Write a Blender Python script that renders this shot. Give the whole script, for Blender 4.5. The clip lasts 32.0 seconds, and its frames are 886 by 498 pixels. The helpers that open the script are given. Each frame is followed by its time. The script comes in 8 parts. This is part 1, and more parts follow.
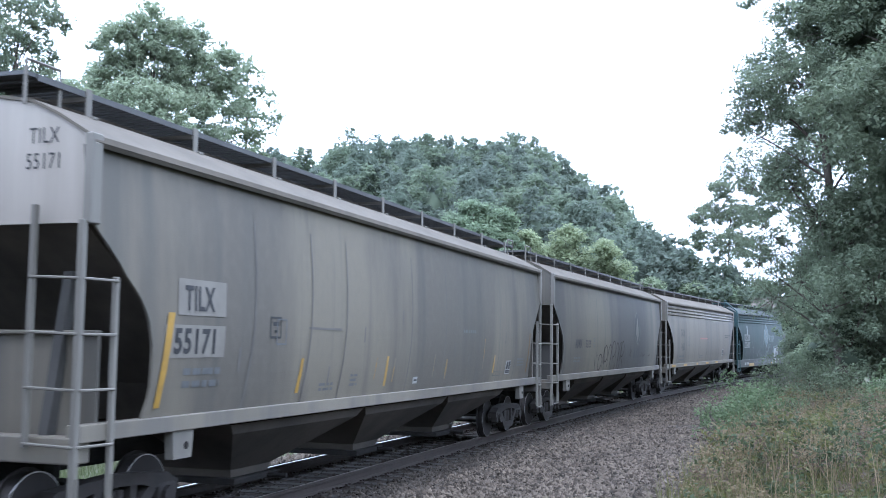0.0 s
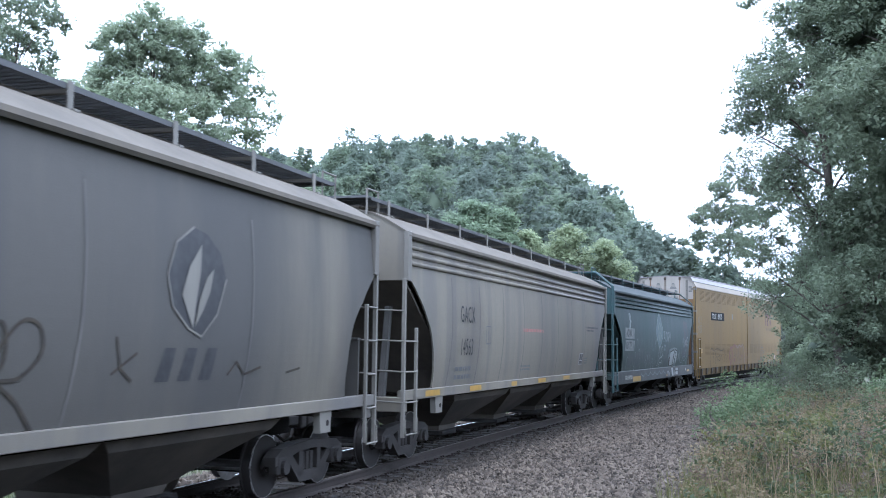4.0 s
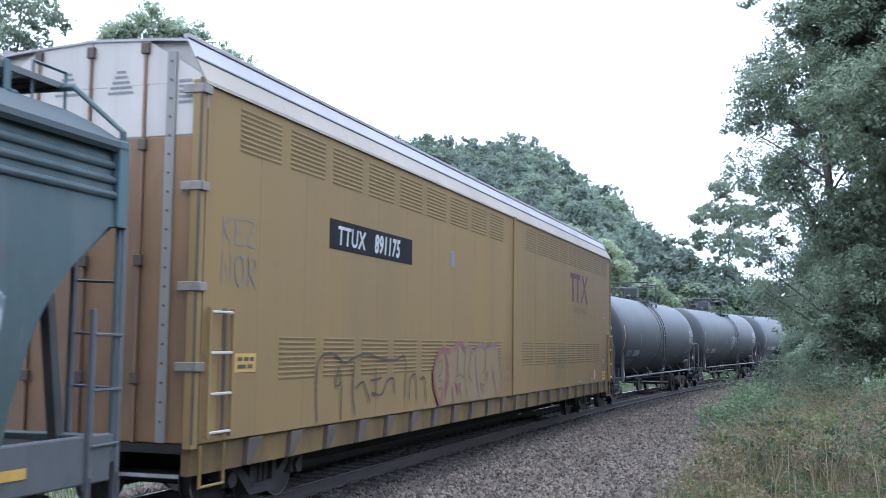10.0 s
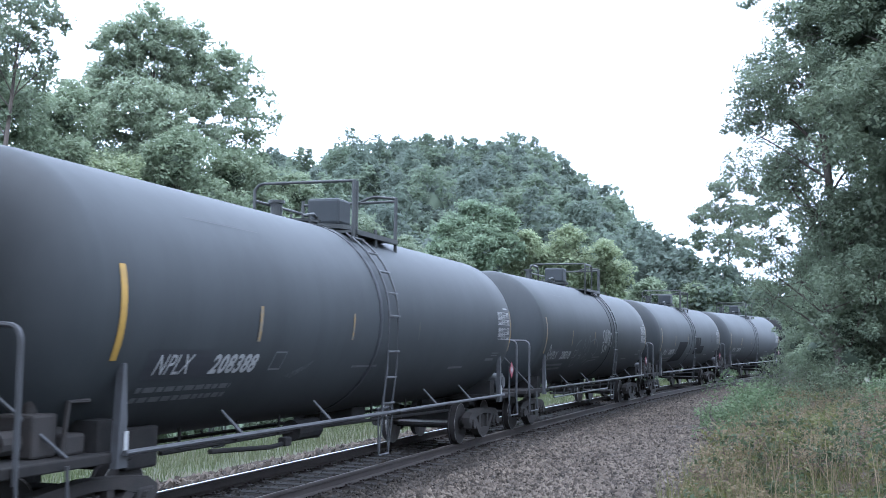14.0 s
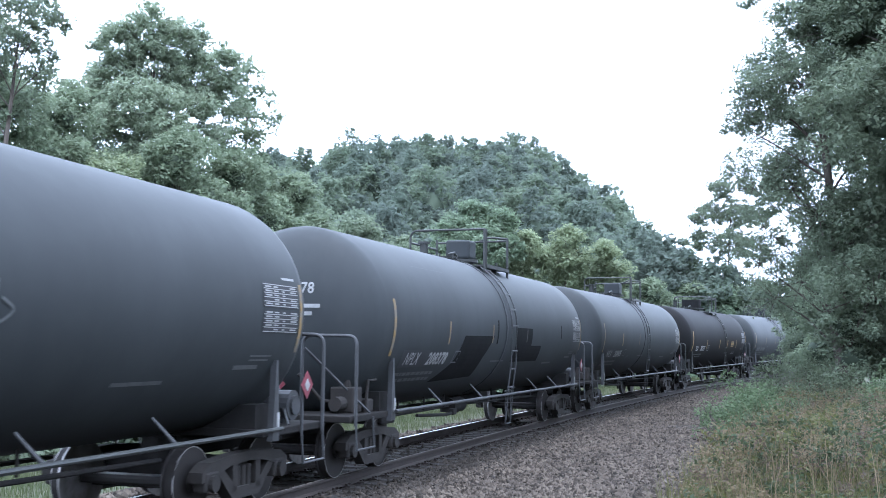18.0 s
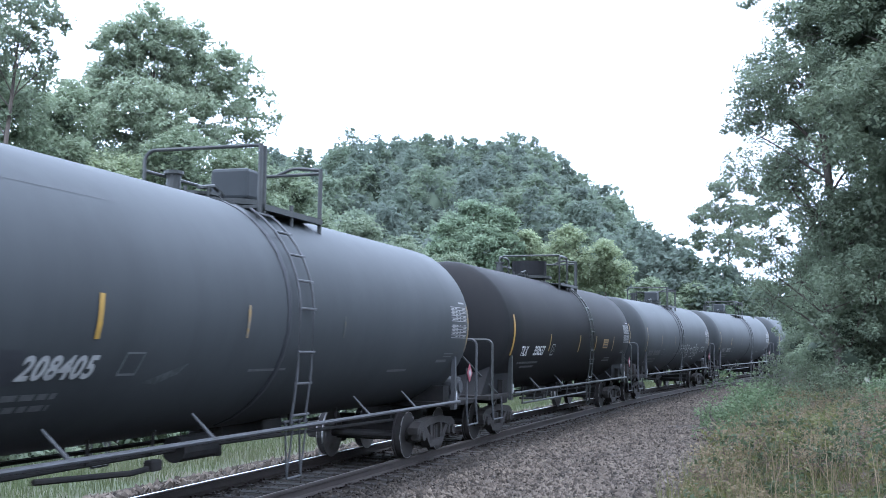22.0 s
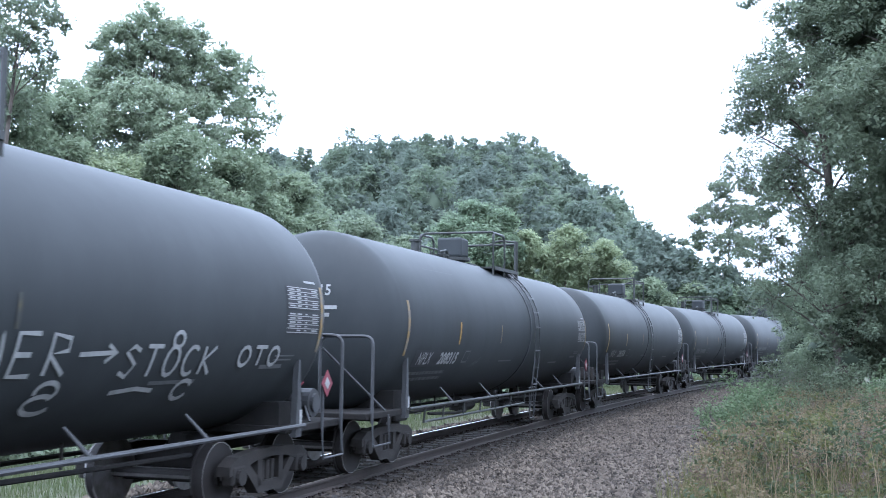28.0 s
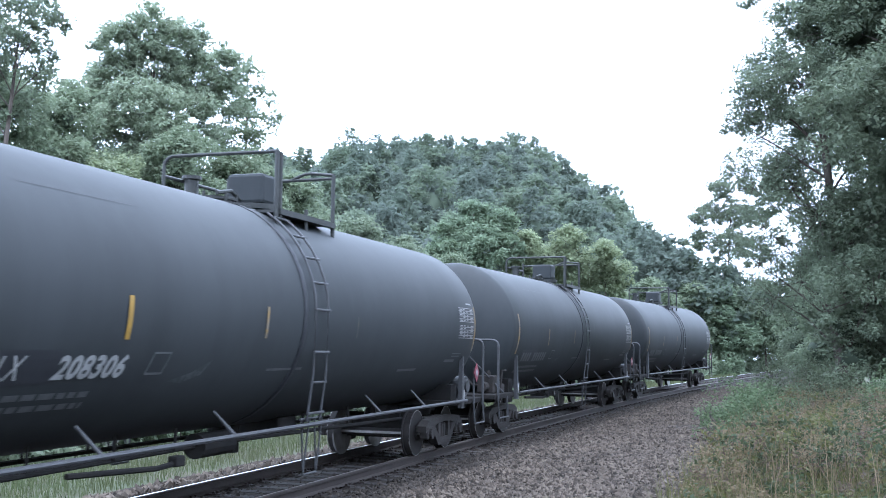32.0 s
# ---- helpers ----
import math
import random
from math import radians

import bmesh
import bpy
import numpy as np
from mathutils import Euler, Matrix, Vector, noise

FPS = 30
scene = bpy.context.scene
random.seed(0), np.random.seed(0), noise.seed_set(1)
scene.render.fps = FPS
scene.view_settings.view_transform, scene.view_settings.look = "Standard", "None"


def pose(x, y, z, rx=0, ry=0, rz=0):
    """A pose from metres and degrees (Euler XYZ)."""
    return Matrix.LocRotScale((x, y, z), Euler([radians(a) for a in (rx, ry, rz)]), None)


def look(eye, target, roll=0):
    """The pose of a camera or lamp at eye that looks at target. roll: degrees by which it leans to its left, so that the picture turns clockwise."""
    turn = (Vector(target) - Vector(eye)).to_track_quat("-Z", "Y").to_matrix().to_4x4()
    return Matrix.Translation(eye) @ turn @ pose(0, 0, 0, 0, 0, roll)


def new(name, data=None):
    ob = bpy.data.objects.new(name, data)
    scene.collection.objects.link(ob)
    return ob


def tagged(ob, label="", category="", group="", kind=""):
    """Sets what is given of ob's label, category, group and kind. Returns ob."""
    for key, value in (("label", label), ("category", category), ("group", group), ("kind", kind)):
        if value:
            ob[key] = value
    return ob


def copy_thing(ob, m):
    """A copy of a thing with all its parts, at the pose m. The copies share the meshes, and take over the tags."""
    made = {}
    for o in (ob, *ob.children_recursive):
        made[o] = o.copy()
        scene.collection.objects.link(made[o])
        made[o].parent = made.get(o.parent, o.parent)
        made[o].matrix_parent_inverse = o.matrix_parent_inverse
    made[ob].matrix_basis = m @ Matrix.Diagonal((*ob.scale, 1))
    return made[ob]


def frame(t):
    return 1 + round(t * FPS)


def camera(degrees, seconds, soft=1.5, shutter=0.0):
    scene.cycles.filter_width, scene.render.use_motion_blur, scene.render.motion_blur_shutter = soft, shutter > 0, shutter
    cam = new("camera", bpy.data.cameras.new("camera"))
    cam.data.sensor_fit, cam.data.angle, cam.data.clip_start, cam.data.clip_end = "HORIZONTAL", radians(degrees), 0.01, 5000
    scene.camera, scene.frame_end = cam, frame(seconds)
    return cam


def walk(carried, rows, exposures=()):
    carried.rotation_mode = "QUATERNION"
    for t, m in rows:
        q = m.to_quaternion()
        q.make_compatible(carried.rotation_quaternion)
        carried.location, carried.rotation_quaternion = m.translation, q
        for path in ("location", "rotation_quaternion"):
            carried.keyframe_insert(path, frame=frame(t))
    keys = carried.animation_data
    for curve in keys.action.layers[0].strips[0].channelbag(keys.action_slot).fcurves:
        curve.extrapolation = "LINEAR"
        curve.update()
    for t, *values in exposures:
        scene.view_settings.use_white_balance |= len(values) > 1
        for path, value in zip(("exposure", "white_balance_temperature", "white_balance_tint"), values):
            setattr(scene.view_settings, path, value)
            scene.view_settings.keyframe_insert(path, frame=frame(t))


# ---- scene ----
EXPOSURE = 1.94
CLOUD = 0.8
HILL_TOP = 46.0
# camera on a tripod beside the line; the film was made from one spot
cam = camera(44.76, 32.0, soft=0.45, shutter=0.2)
EYE = (0.0, 0.0, 1.59)
VIEW = look(EYE, (0.0, math.cos(0.11584), 1.59 + math.sin(0.11584)), -2.55)
walk(cam, [(0.0, VIEW), (32.0, VIEW)], exposures=[(0.0, EXPOSURE, 5500, 13), (32.0, EXPOSURE, 5500, 13)])

# ---- light: bright overcast evening sky ----
world = bpy.data.worlds.new("overcast_sky")
scene.world = world
world.use_nodes = True
wn = world.node_tree
sky = wn.nodes.new("ShaderNodeTexSky")
sky.sky_type = "NISHITA"
sky.sun_disc = False
sky.sun_elevation = radians(77)
sky.sun_rotation = radians(161)
sky.air_density, sky.dust_density, sky.ozone_density = 1.0, 6.0, 1.0
soft_sky = wn.nodes.new("ShaderNodeMixRGB")
soft_sky.inputs[0].default_value = CLOUD
soft_sky.inputs[2].default_value = (11.0, 12.2, 13.8, 1)
wn.links.new(sky.outputs[0], soft_sky.inputs[1])
wn.links.new(soft_sky.outputs[0], wn.nodes["Background"].inputs[0])
wn.nodes["Background"].inputs[1].default_value = 0.136
sun_data = bpy.data.lights.new("sun", "SUN")
sun_data.energy, sun_data.angle, sun_data.color = 0.6, radians(60), (1.0, 0.97, 0.92)
sun = new("sun", sun_data)
sun.matrix_world = look((4, 8, 60), (0, 20, 0))


# ---- materials ----
def shader(name, base, rough=0.7, metal=0.0, vary=None, vscale=1.0, stretch=(1, 1, 1), amount=0.5,
           grain=None, gscale=30.0, bump=0.0, bscale=60.0, spec=0.3, rand=0.0, translucent=0.0, island=0.0, coat=0.0,
           edge=(0.38, 0.68), gmix=0.7, streak=None, zones=(), splash=None):
    """Principled surface with a large stain pattern, a fine grain and a bump, in object space."""
    m = bpy.data.materials.new(name)
    m.use_nodes = True
    t = m.node_tree
    L, N = t.links.new, t.nodes.new
    b = t.nodes["Principled BSDF"]
    b.inputs["Roughness"].default_value = rough
    b.inputs["Metallic"].default_value = metal
    b.inputs["Specular IOR Level"].default_value = spec
    b.inputs["Coat Weight"].default_value = coat
    co = N("ShaderNodeTexCoord")
    mp = N("ShaderNodeMapping")
    mp.inputs["Scale"].default_value = stretch
    L(co.outputs["Object"], mp.inputs["Vector"])
    colour = N("ShaderNodeRGB")
    colour.outputs[0].default_value = (*base, 1)
    out = colour.outputs[0]

    def mix(fac, a, c, kind="MIX"):
        x = N("ShaderNodeMixRGB")
        x.blend_type = kind
        if isinstance(fac, float):
            x.inputs[0].default_value = fac
        else:
            L(fac, x.inputs[0])
        L(a, x.inputs[1])
        if isinstance(c, tuple):
            x.inputs[2].default_value = (*c, 1)
        else:
            L(c, x.inputs[2])
        return x.outputs[0]

    if vary:
        n = N("ShaderNodeTexNoise")
        n.inputs["Scale"].default_value = vscale
        n.inputs["Detail"].default_value = 6
        n.inputs["Roughness"].default_value = 0.62
        L(mp.outputs[0], n.inputs["Vector"])
        r = N("ShaderNodeMapRange")
        r.inputs["From Min"].default_value, r.inputs["From Max"].default_value = edge
        r.inputs["To Max"].default_value = amount
        L(n.outputs["Fac"], r.inputs["Value"])
        out = mix(r.outputs[0], out, vary)
    if grain:
        n = N("ShaderNodeTexNoise")
        n.inputs["Scale"].default_value = gscale
        n.inputs["Detail"].default_value = 3
        L(co.outputs["Object"], n.inputs["Vector"])
        r = N("ShaderNodeMapRange")
        r.inputs["From Min"].default_value, r.inputs["From Max"].default_value = 0.45, 0.75
        r.inputs["To Max"].default_value = gmix
        L(n.outputs["Fac"], r.inputs["Value"])
        out = mix(r.outputs[0], out, grain)
    if streak:
        # narrow run-down streaks
        tint, width, strength = streak
        ms = N("ShaderNodeMapping")
        ms.inputs["Scale"].default_value = (width, width, width * 0.045)
        L(co.outputs["Object"], ms.inputs["Vector"])
        n = N("ShaderNodeTexNoise")
        n.inputs["Scale"].default_value = 1.0
        n.inputs["Detail"].default_value = 5
        n.inputs["Roughness"].default_value = 0.6
        L(ms.outputs[0], n.inputs["Vector"])
        r = N("ShaderNodeMapRange")
        r.inputs["From Min"].default_value, r.inputs["From Max"].default_value = 0.5, 0.64
        r.inputs["To Max"].default_value = strength
        L(n.outputs["Fac"], r.inputs["Value"])
        out = mix(r.outputs[0], out, tint)
    for x0, x1, fade, tint, strength in zones:
        # a stained stretch of the side, ragged at its borders
        n = N("ShaderNodeTexNoise")
        n.inputs["Scale"].default_value = 0.9
        n.inputs["Detail"].default_value = 6
        mz = N("ShaderNodeMapping")
        mz.inputs["Scale"].default_value = (1.3, 1.3, 0.35)
        L(co.outputs["Object"], mz.inputs["Vector"])
        L(mz.outputs[0], n.inputs["Vector"])
        sx = N("ShaderNodeSeparateXYZ")
        L(co.outputs["Object"], sx.inputs[0])
        wob = N("ShaderNodeMath")
        wob.operation = "MULTIPLY_ADD"
        wob.inputs[1].default_value = 3.0 * fade
        L(n.outputs["Fac"], wob.inputs[0])
        L(sx.outputs["X"], wob.inputs[2])
        up, down = N("ShaderNodeMapRange"), N("ShaderNodeMapRange")
        for q, e0, e1 in ((up, x0 + 1.5 * fade - fade, x0 + 1.5 * fade + fade), (down, x1 + 1.5 * fade + fade, x1 + 1.5 * fade - fade)):
            q.interpolation_type = "SMOOTHSTEP"
            q.inputs["From Min"].default_value, q.inputs["From Max"].default_value = e0, e1
            L(wob.outputs[0], q.inputs["Value"])
        both = N("ShaderNodeMath")
        both.operation = "MULTIPLY"
        L(up.outputs[0], both.inputs[0])
        L(down.outputs[0], both.inputs[1])
        some = N("ShaderNodeMath")
        some.operation = "MULTIPLY"
        some.inputs[1].default_value = strength
        L(both.outputs[0], some.inputs[0])
        out = mix(some.outputs[0], out, tint)
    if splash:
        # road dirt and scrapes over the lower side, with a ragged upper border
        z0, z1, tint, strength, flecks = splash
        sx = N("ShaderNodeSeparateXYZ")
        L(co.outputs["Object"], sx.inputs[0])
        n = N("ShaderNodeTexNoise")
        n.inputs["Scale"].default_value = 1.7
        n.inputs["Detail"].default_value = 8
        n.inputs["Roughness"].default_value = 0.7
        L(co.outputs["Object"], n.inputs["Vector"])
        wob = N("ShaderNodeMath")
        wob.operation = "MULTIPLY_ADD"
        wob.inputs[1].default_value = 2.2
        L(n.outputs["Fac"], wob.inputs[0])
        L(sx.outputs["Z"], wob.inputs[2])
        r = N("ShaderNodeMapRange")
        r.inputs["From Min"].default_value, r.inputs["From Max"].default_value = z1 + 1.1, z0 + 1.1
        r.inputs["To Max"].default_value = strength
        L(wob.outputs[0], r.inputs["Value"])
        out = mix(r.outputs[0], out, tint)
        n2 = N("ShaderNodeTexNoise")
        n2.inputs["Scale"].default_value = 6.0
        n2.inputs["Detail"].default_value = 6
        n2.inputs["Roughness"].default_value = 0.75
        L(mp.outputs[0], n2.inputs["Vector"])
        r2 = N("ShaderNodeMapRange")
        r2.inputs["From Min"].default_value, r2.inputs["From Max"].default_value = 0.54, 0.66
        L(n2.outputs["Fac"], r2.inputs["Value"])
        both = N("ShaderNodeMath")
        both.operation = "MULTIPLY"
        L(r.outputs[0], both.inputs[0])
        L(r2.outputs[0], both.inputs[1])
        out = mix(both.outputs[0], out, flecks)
    if rand or island:
        if rand:
            src = N("ShaderNodeObjectInfo").outputs["Random"]
        else:
            src = N("ShaderNodeNewGeometry").outputs["Random Per Island"]
        r = N("ShaderNodeMapRange")
        k = rand or island
        r.inputs["To Min"].default_value, r.inputs["To Max"].default_value = 1 - k, 1 + k
        L(src, r.inputs["Value"])
        h = N("ShaderNodeHueSaturation")
        L(r.outputs[0], h.inputs["Value"])
        L(out, h.inputs["Color"])
        out = h.outputs[0]
    L(out, b.inputs["Base Color"])
    if bump:
        n = N("ShaderNodeTexNoise")
        n.inputs["Scale"].default_value = bscale
        n.inputs["Detail"].default_value = 4
        L(co.outputs["Object"], n.inputs["Vector"])
        u = N("ShaderNodeBump")
        u.inputs["Strength"].default_value = bump
        u.inputs["Distance"].default_value = 0.02
        L(n.outputs["Fac"], u.inputs["Height"])
        L(u.outputs[0], b.inputs["Normal"])
    if translucent:
        tr = N("ShaderNodeBsdfTranslucent")
        L(out, tr.inputs["Color"])
        ms = N("ShaderNodeMixShader")
        ms.inputs[0].default_value = translucent
        L(b.outputs[0], ms.inputs[1])
        L(tr.outputs[0], ms.inputs[2])
        L(ms.outputs[0], t.nodes["Material Output"].inputs["Surface"])
    return m


STREAK = (1.6, 1.6, 0.12)
grey_paint = shader("weathered_grey_paint", (0.111, 0.096, 0.072), 0.65, vary=(0.062, 0.055, 0.045), vscale=0.4, stretch=(0.9, 0.9, 0.25), amount=0.9, edge=(0.45, 0.58),
                    grain=(0.09, 0.081, 0.064), gscale=7, gmix=0.35, bump=0.08, spec=0.3, streak=((0.047, 0.045, 0.04), 1.1, 0.7))
roof_dust = shader("dusty_dull_roof_paint", (0.088, 0.077, 0.063), 0.95, vary=(0.057, 0.051, 0.043), vscale=1.2, amount=0.7, grain=(0.075, 0.068, 0.062), gscale=8, gmix=0.4, bump=0.08, spec=0.1)
stained_paint = shader("dark_stained_grey_paint", (0.111, 0.097, 0.072), 0.65, vary=(0.063, 0.056, 0.046), vscale=0.4, stretch=(0.9, 0.9, 0.25), amount=0.8, edge=(0.44, 0.6),
                       grain=(0.09, 0.078, 0.066), gscale=7, gmix=0.35, bump=0.08, spec=0.3, streak=((0.045, 0.043, 0.039), 1.1, 0.6),
                       zones=((-8.7, -7.0, 0.4, (0.03, 0.029, 0.028), 0.75), (-1.0, 6.0, 0.8, (0.03, 0.029, 0.028), 0.62), (3.2, 4.9, 0.3, (0.03, 0.029, 0.028), 0.5), (7.3, 9.5, 0.3, (0.03, 0.029, 0.028), 0.6)))
pale_paint = shader("dusty_pale_grey_paint", (0.123, 0.108, 0.084), 0.6, vary=(0.076, 0.067, 0.055), vscale=0.5, stretch=(0.8, 0.8, 0.2), amount=0.65, edge=(0.44, 0.64),
                    grain=(0.0936, 0.0858, 0.07566), gscale=9, gmix=0.35, bump=0.08, streak=((0.0624, 0.05928, 0.05694), 1.5, 0.5), zones=((7.0, 9.5, 0.4, (0.0663, 0.0624, 0.0624), 0.6),))
light_paint = shader("light_grey_paint", (0.118, 0.109, 0.094), 0.6, vary=(0.064, 0.059, 0.052), vscale=1.5, stretch=STREAK, amount=0.6, bump=0.05)
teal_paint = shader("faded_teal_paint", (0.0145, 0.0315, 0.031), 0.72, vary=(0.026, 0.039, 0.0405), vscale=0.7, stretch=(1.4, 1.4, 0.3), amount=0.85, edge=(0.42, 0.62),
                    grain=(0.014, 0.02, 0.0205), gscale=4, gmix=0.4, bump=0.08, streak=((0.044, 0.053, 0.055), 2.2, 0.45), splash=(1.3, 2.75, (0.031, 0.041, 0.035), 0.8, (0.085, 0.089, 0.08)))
teal_roof = shader("dusty_teal_roof_paint", (0.024, 0.031, 0.032), 0.9, vary=(0.032, 0.036, 0.036), vscale=1.0, amount=0.8, bump=0.06, spec=0.15)
teal_light = shader("bright_teal_paint", (0.02, 0.047, 0.05), 0.6, vary=(0.034, 0.046, 0.047), vscale=2, amount=0.6)
rust_paint = shader("rusty_brown_paint", (0.1248, 0.0663, 0.039), 0.8, vary=(0.0546, 0.0351, 0.0273), vscale=2, stretch=STREAK, amount=0.8, bump=0.1)
ochre_paint = shader("dusty_ochre_paint", (0.122, 0.079, 0.029), 0.7, vary=(0.096, 0.065, 0.03), vscale=0.5, stretch=(1.2, 1.2, 0.25), amount=0.7,
                     grain=(0.114, 0.076, 0.03), gscale=4, bump=0.05, spec=0.13, streak=((0.1, 0.067, 0.03), 1.4, 0.5))
# side ochre made darker: the louvre slats' shading is in the colour
ochre_dark = shader("louvre_shaded_ochre", (0.1, 0.067, 0.028), 0.75, vary=(0.083, 0.056, 0.025), vscale=2, amount=0.7, spec=0.12)
# side ochre with the end's shade put in; also colours the orange strips
orange_shaded_ochre = shader("orange_brown_shaded_ochre", (0.1053, 0.0585, 0.0234), 0.7, vary=(0.0546, 0.03276, 0.01872), vscale=1.2, stretch=(1, 1, 0.4), amount=0.8)
roof_dull = shader("dull_pinkish_roof_sheet", (0.1716, 0.156, 0.1599), 0.6, vary=(0.117, 0.1053, 0.1092), vscale=1.0, amount=0.7, bump=0.05)
white_paint = shader("grimy_white_paint", (0.222, 0.2, 0.172), 0.6, vary=(0.142, 0.125, 0.106), vscale=1.3, stretch=STREAK, amount=0.6)
tank_paint = shader("satin_charcoal_tank_paint", (0.0298, 0.0326, 0.0342), 0.6, vary=(0.0232, 0.0255, 0.0268), vscale=0.5, stretch=(1.0, 1.0, 0.25), amount=0.85, edge=(0.42, 0.62),
                    grain=(0.034, 0.037, 0.038), gscale=2.5, gmix=0.4, bump=0.03, bscale=12, spec=0.13, streak=((0.023, 0.0255, 0.0265), 1.6, 0.5))
tank_black = shader("matt_black_tank_paint", (0.0088, 0.0088, 0.0094), 0.68, vary=(0.013, 0.0125, 0.012), vscale=0.8, stretch=(1.3, 1.3, 0.25), amount=0.7, bump=0.04, bscale=12, spec=0.08)
patch_black = shader("fresh_black_paint_patch", (0.006, 0.006, 0.0065), 0.85, vary=(0.012, 0.012, 0.012), vscale=3, amount=0.5, spec=0.08)
patch_dull = shader("dull_dark_grey_patch", (0.016, 0.017, 0.02), 0.6, vary=(0.022, 0.023, 0.026), vscale=3, amount=0.6, spec=0.25)
under_dark = shader("sooty_underframe_steel", (0.0125, 0.012, 0.0118), 0.9, vary=(0.024, 0.021, 0.019), vscale=3, amount=0.7, bump=0.15, spec=0.12)
# dirty bay colours, darkened further: shade of recessed ends and underside put in
bay_grey = shader("dirty_shaded_bay_paint", (0.039, 0.03666, 0.03354), 0.8, vary=(0.01716, 0.01638, 0.01482), vscale=1.3, amount=0.85, bump=0.1)
bay_brown = shader("dusty_brown_shaded_bay_paint", (0.062, 0.052, 0.042), 0.8, vary=(0.024, 0.021, 0.018), vscale=0.9, stretch=(1, 1, 0.4), amount=0.9, bump=0.1)
emblem_teal = shader("blue_teal_emblem_paint", (0.026, 0.052, 0.062), 0.55, vary=(0.019, 0.04, 0.047), vscale=3, amount=0.7)
tag_grey = shader("dim_silver_spray", (0.1, 0.112, 0.112), 0.6, vary=(0.02, 0.04, 0.044), vscale=6, amount=0.9, edge=(0.44, 0.58))
letter_wear = shader("flaking_white_letters", (0.17, 0.18, 0.18), 0.6, vary=(0.025, 0.048, 0.052), vscale=7, amount=0.85, edge=(0.46, 0.58))
bubble_fill = shader("dull_mauve_spray_fill", (0.108, 0.078, 0.047), 0.75, vary=(0.117, 0.078, 0.034), vscale=2.2, amount=0.9, spec=0.1)
cast_steel = shader("rusty_cast_steel", (0.022, 0.0185, 0.0165), 0.85, vary=(0.0125, 0.0115, 0.011), vscale=5, amount=0.7, bump=0.2)
wheel_steel = shader("brown_wheel_steel", (0.022, 0.0185, 0.017), 0.7, 0.3, vary=(0.0156, 0.0156, 0.0156), vscale=6, amount=0.6)
shiny_steel = shader("polished_rail_head", (0.8, 0.81, 0.83), 0.5, 1.0, bump=0.03)
# near rail head: the train's dark reflection put into a dull tan steel
dim_rail_steel = shader("dim_reflection_rail_head", (0.2, 0.18, 0.16), 0.6, 0.6, vary=(0.1, 0.085, 0.07), vscale=5, amount=0.6)
rim_steel = shader("bright_worn_wheel_rim", (0.3, 0.29, 0.28), 0.45, 0.8, vary=(0.12, 0.1, 0.09), vscale=4, amount=0.7)
rail_rust = shader("rusty_rail_steel", (0.02808, 0.02106, 0.01794), 0.75, vary=(0.0156, 0.01248, 0.01092), vscale=4, amount=0.7, bump=0.1)
grating = shader("galvanised_grating_steel", (0.052, 0.053, 0.054), 0.7, vary=(0.035, 0.035, 0.034), vscale=3, amount=0.5)
rod_grey = shader("dull_grey_handrail", (0.04, 0.041, 0.044), 0.55, vary=(0.022, 0.021, 0.0205), vscale=5, amount=0.6)
rod_dark = shader("black_painted_rail", (0.019, 0.0205, 0.0195), 0.5, vary=(0.036, 0.036, 0.032), vscale=6, amount=0.5)
ink_black = shader("black_stencil_paint", (0.01404, 0.01404, 0.0156), 0.6, vary=(0.0468, 0.0468, 0.0468), vscale=9, amount=0.35)
ink_white = shader("white_stencil_paint", (0.234, 0.234, 0.2301), 0.6, vary=(0.1326, 0.1326, 0.1326), vscale=9, amount=0.6)
ink_grey = shader("worn_grey_stencil_paint", (0.0741, 0.07644, 0.078), 0.6, vary=(0.0429, 0.0429, 0.04368), vscale=12, amount=0.7)
ink_yellow = shader("yellow_reflective_tape", (0.2496, 0.1482, 0.0234), 0.5, vary=(0.1482, 0.0897, 0.0234), vscale=6, amount=0.6)
ink_maroon = shader("maroon_paint", (0.042, 0.012, 0.02), 0.7, vary=(0.06, 0.028, 0.03), vscale=5, amount=0.5, spec=0.15)
ink_red = shader("faded_red_stencil_paint", (0.2496, 0.0702, 0.0624), 0.6, vary=(0.234, 0.156, 0.1404), vscale=9, amount=0.7)
spray_silver = shader("silver_spray_paint", (0.1872, 0.195, 0.195), 0.5, vary=(0.0936, 0.1014, 0.1053), vscale=5, amount=0.6)
spray_black = shader("black_spray_paint", (0.026, 0.0235, 0.021), 0.75, vary=(0.062, 0.05, 0.034), vscale=7, amount=0.6, spec=0.1)
spray_red = shader("faded_maroon_spray_paint", (0.07, 0.02, 0.02), 0.75, vary=(0.12, 0.065, 0.045), vscale=5, amount=0.7)
ballast_bed = shader("grey_ballast_gravel", (0.025, 0.0205, 0.0165), 0.95, vary=(0.0135, 0.0113, 0.0095), vscale=1.2, amount=0.8, grain=(0.036, 0.03, 0.026), gscale=22, bump=1.0, bscale=26, spec=0.1)
stone_mat = shader("crushed_ballast_stone", (0.058, 0.0475, 0.0378), 0.9, vary=(0.035, 0.029, 0.0238), vscale=0.9, amount=0.8, island=0.78, spec=0.1)
# darker stones beside and between the rails
stone_dark = shader("dark_ballast_stone", (0.036, 0.03, 0.0245), 0.85, vary=(0.023, 0.0195, 0.0165), vscale=1.1, amount=0.8, island=0.6, spec=0.12)
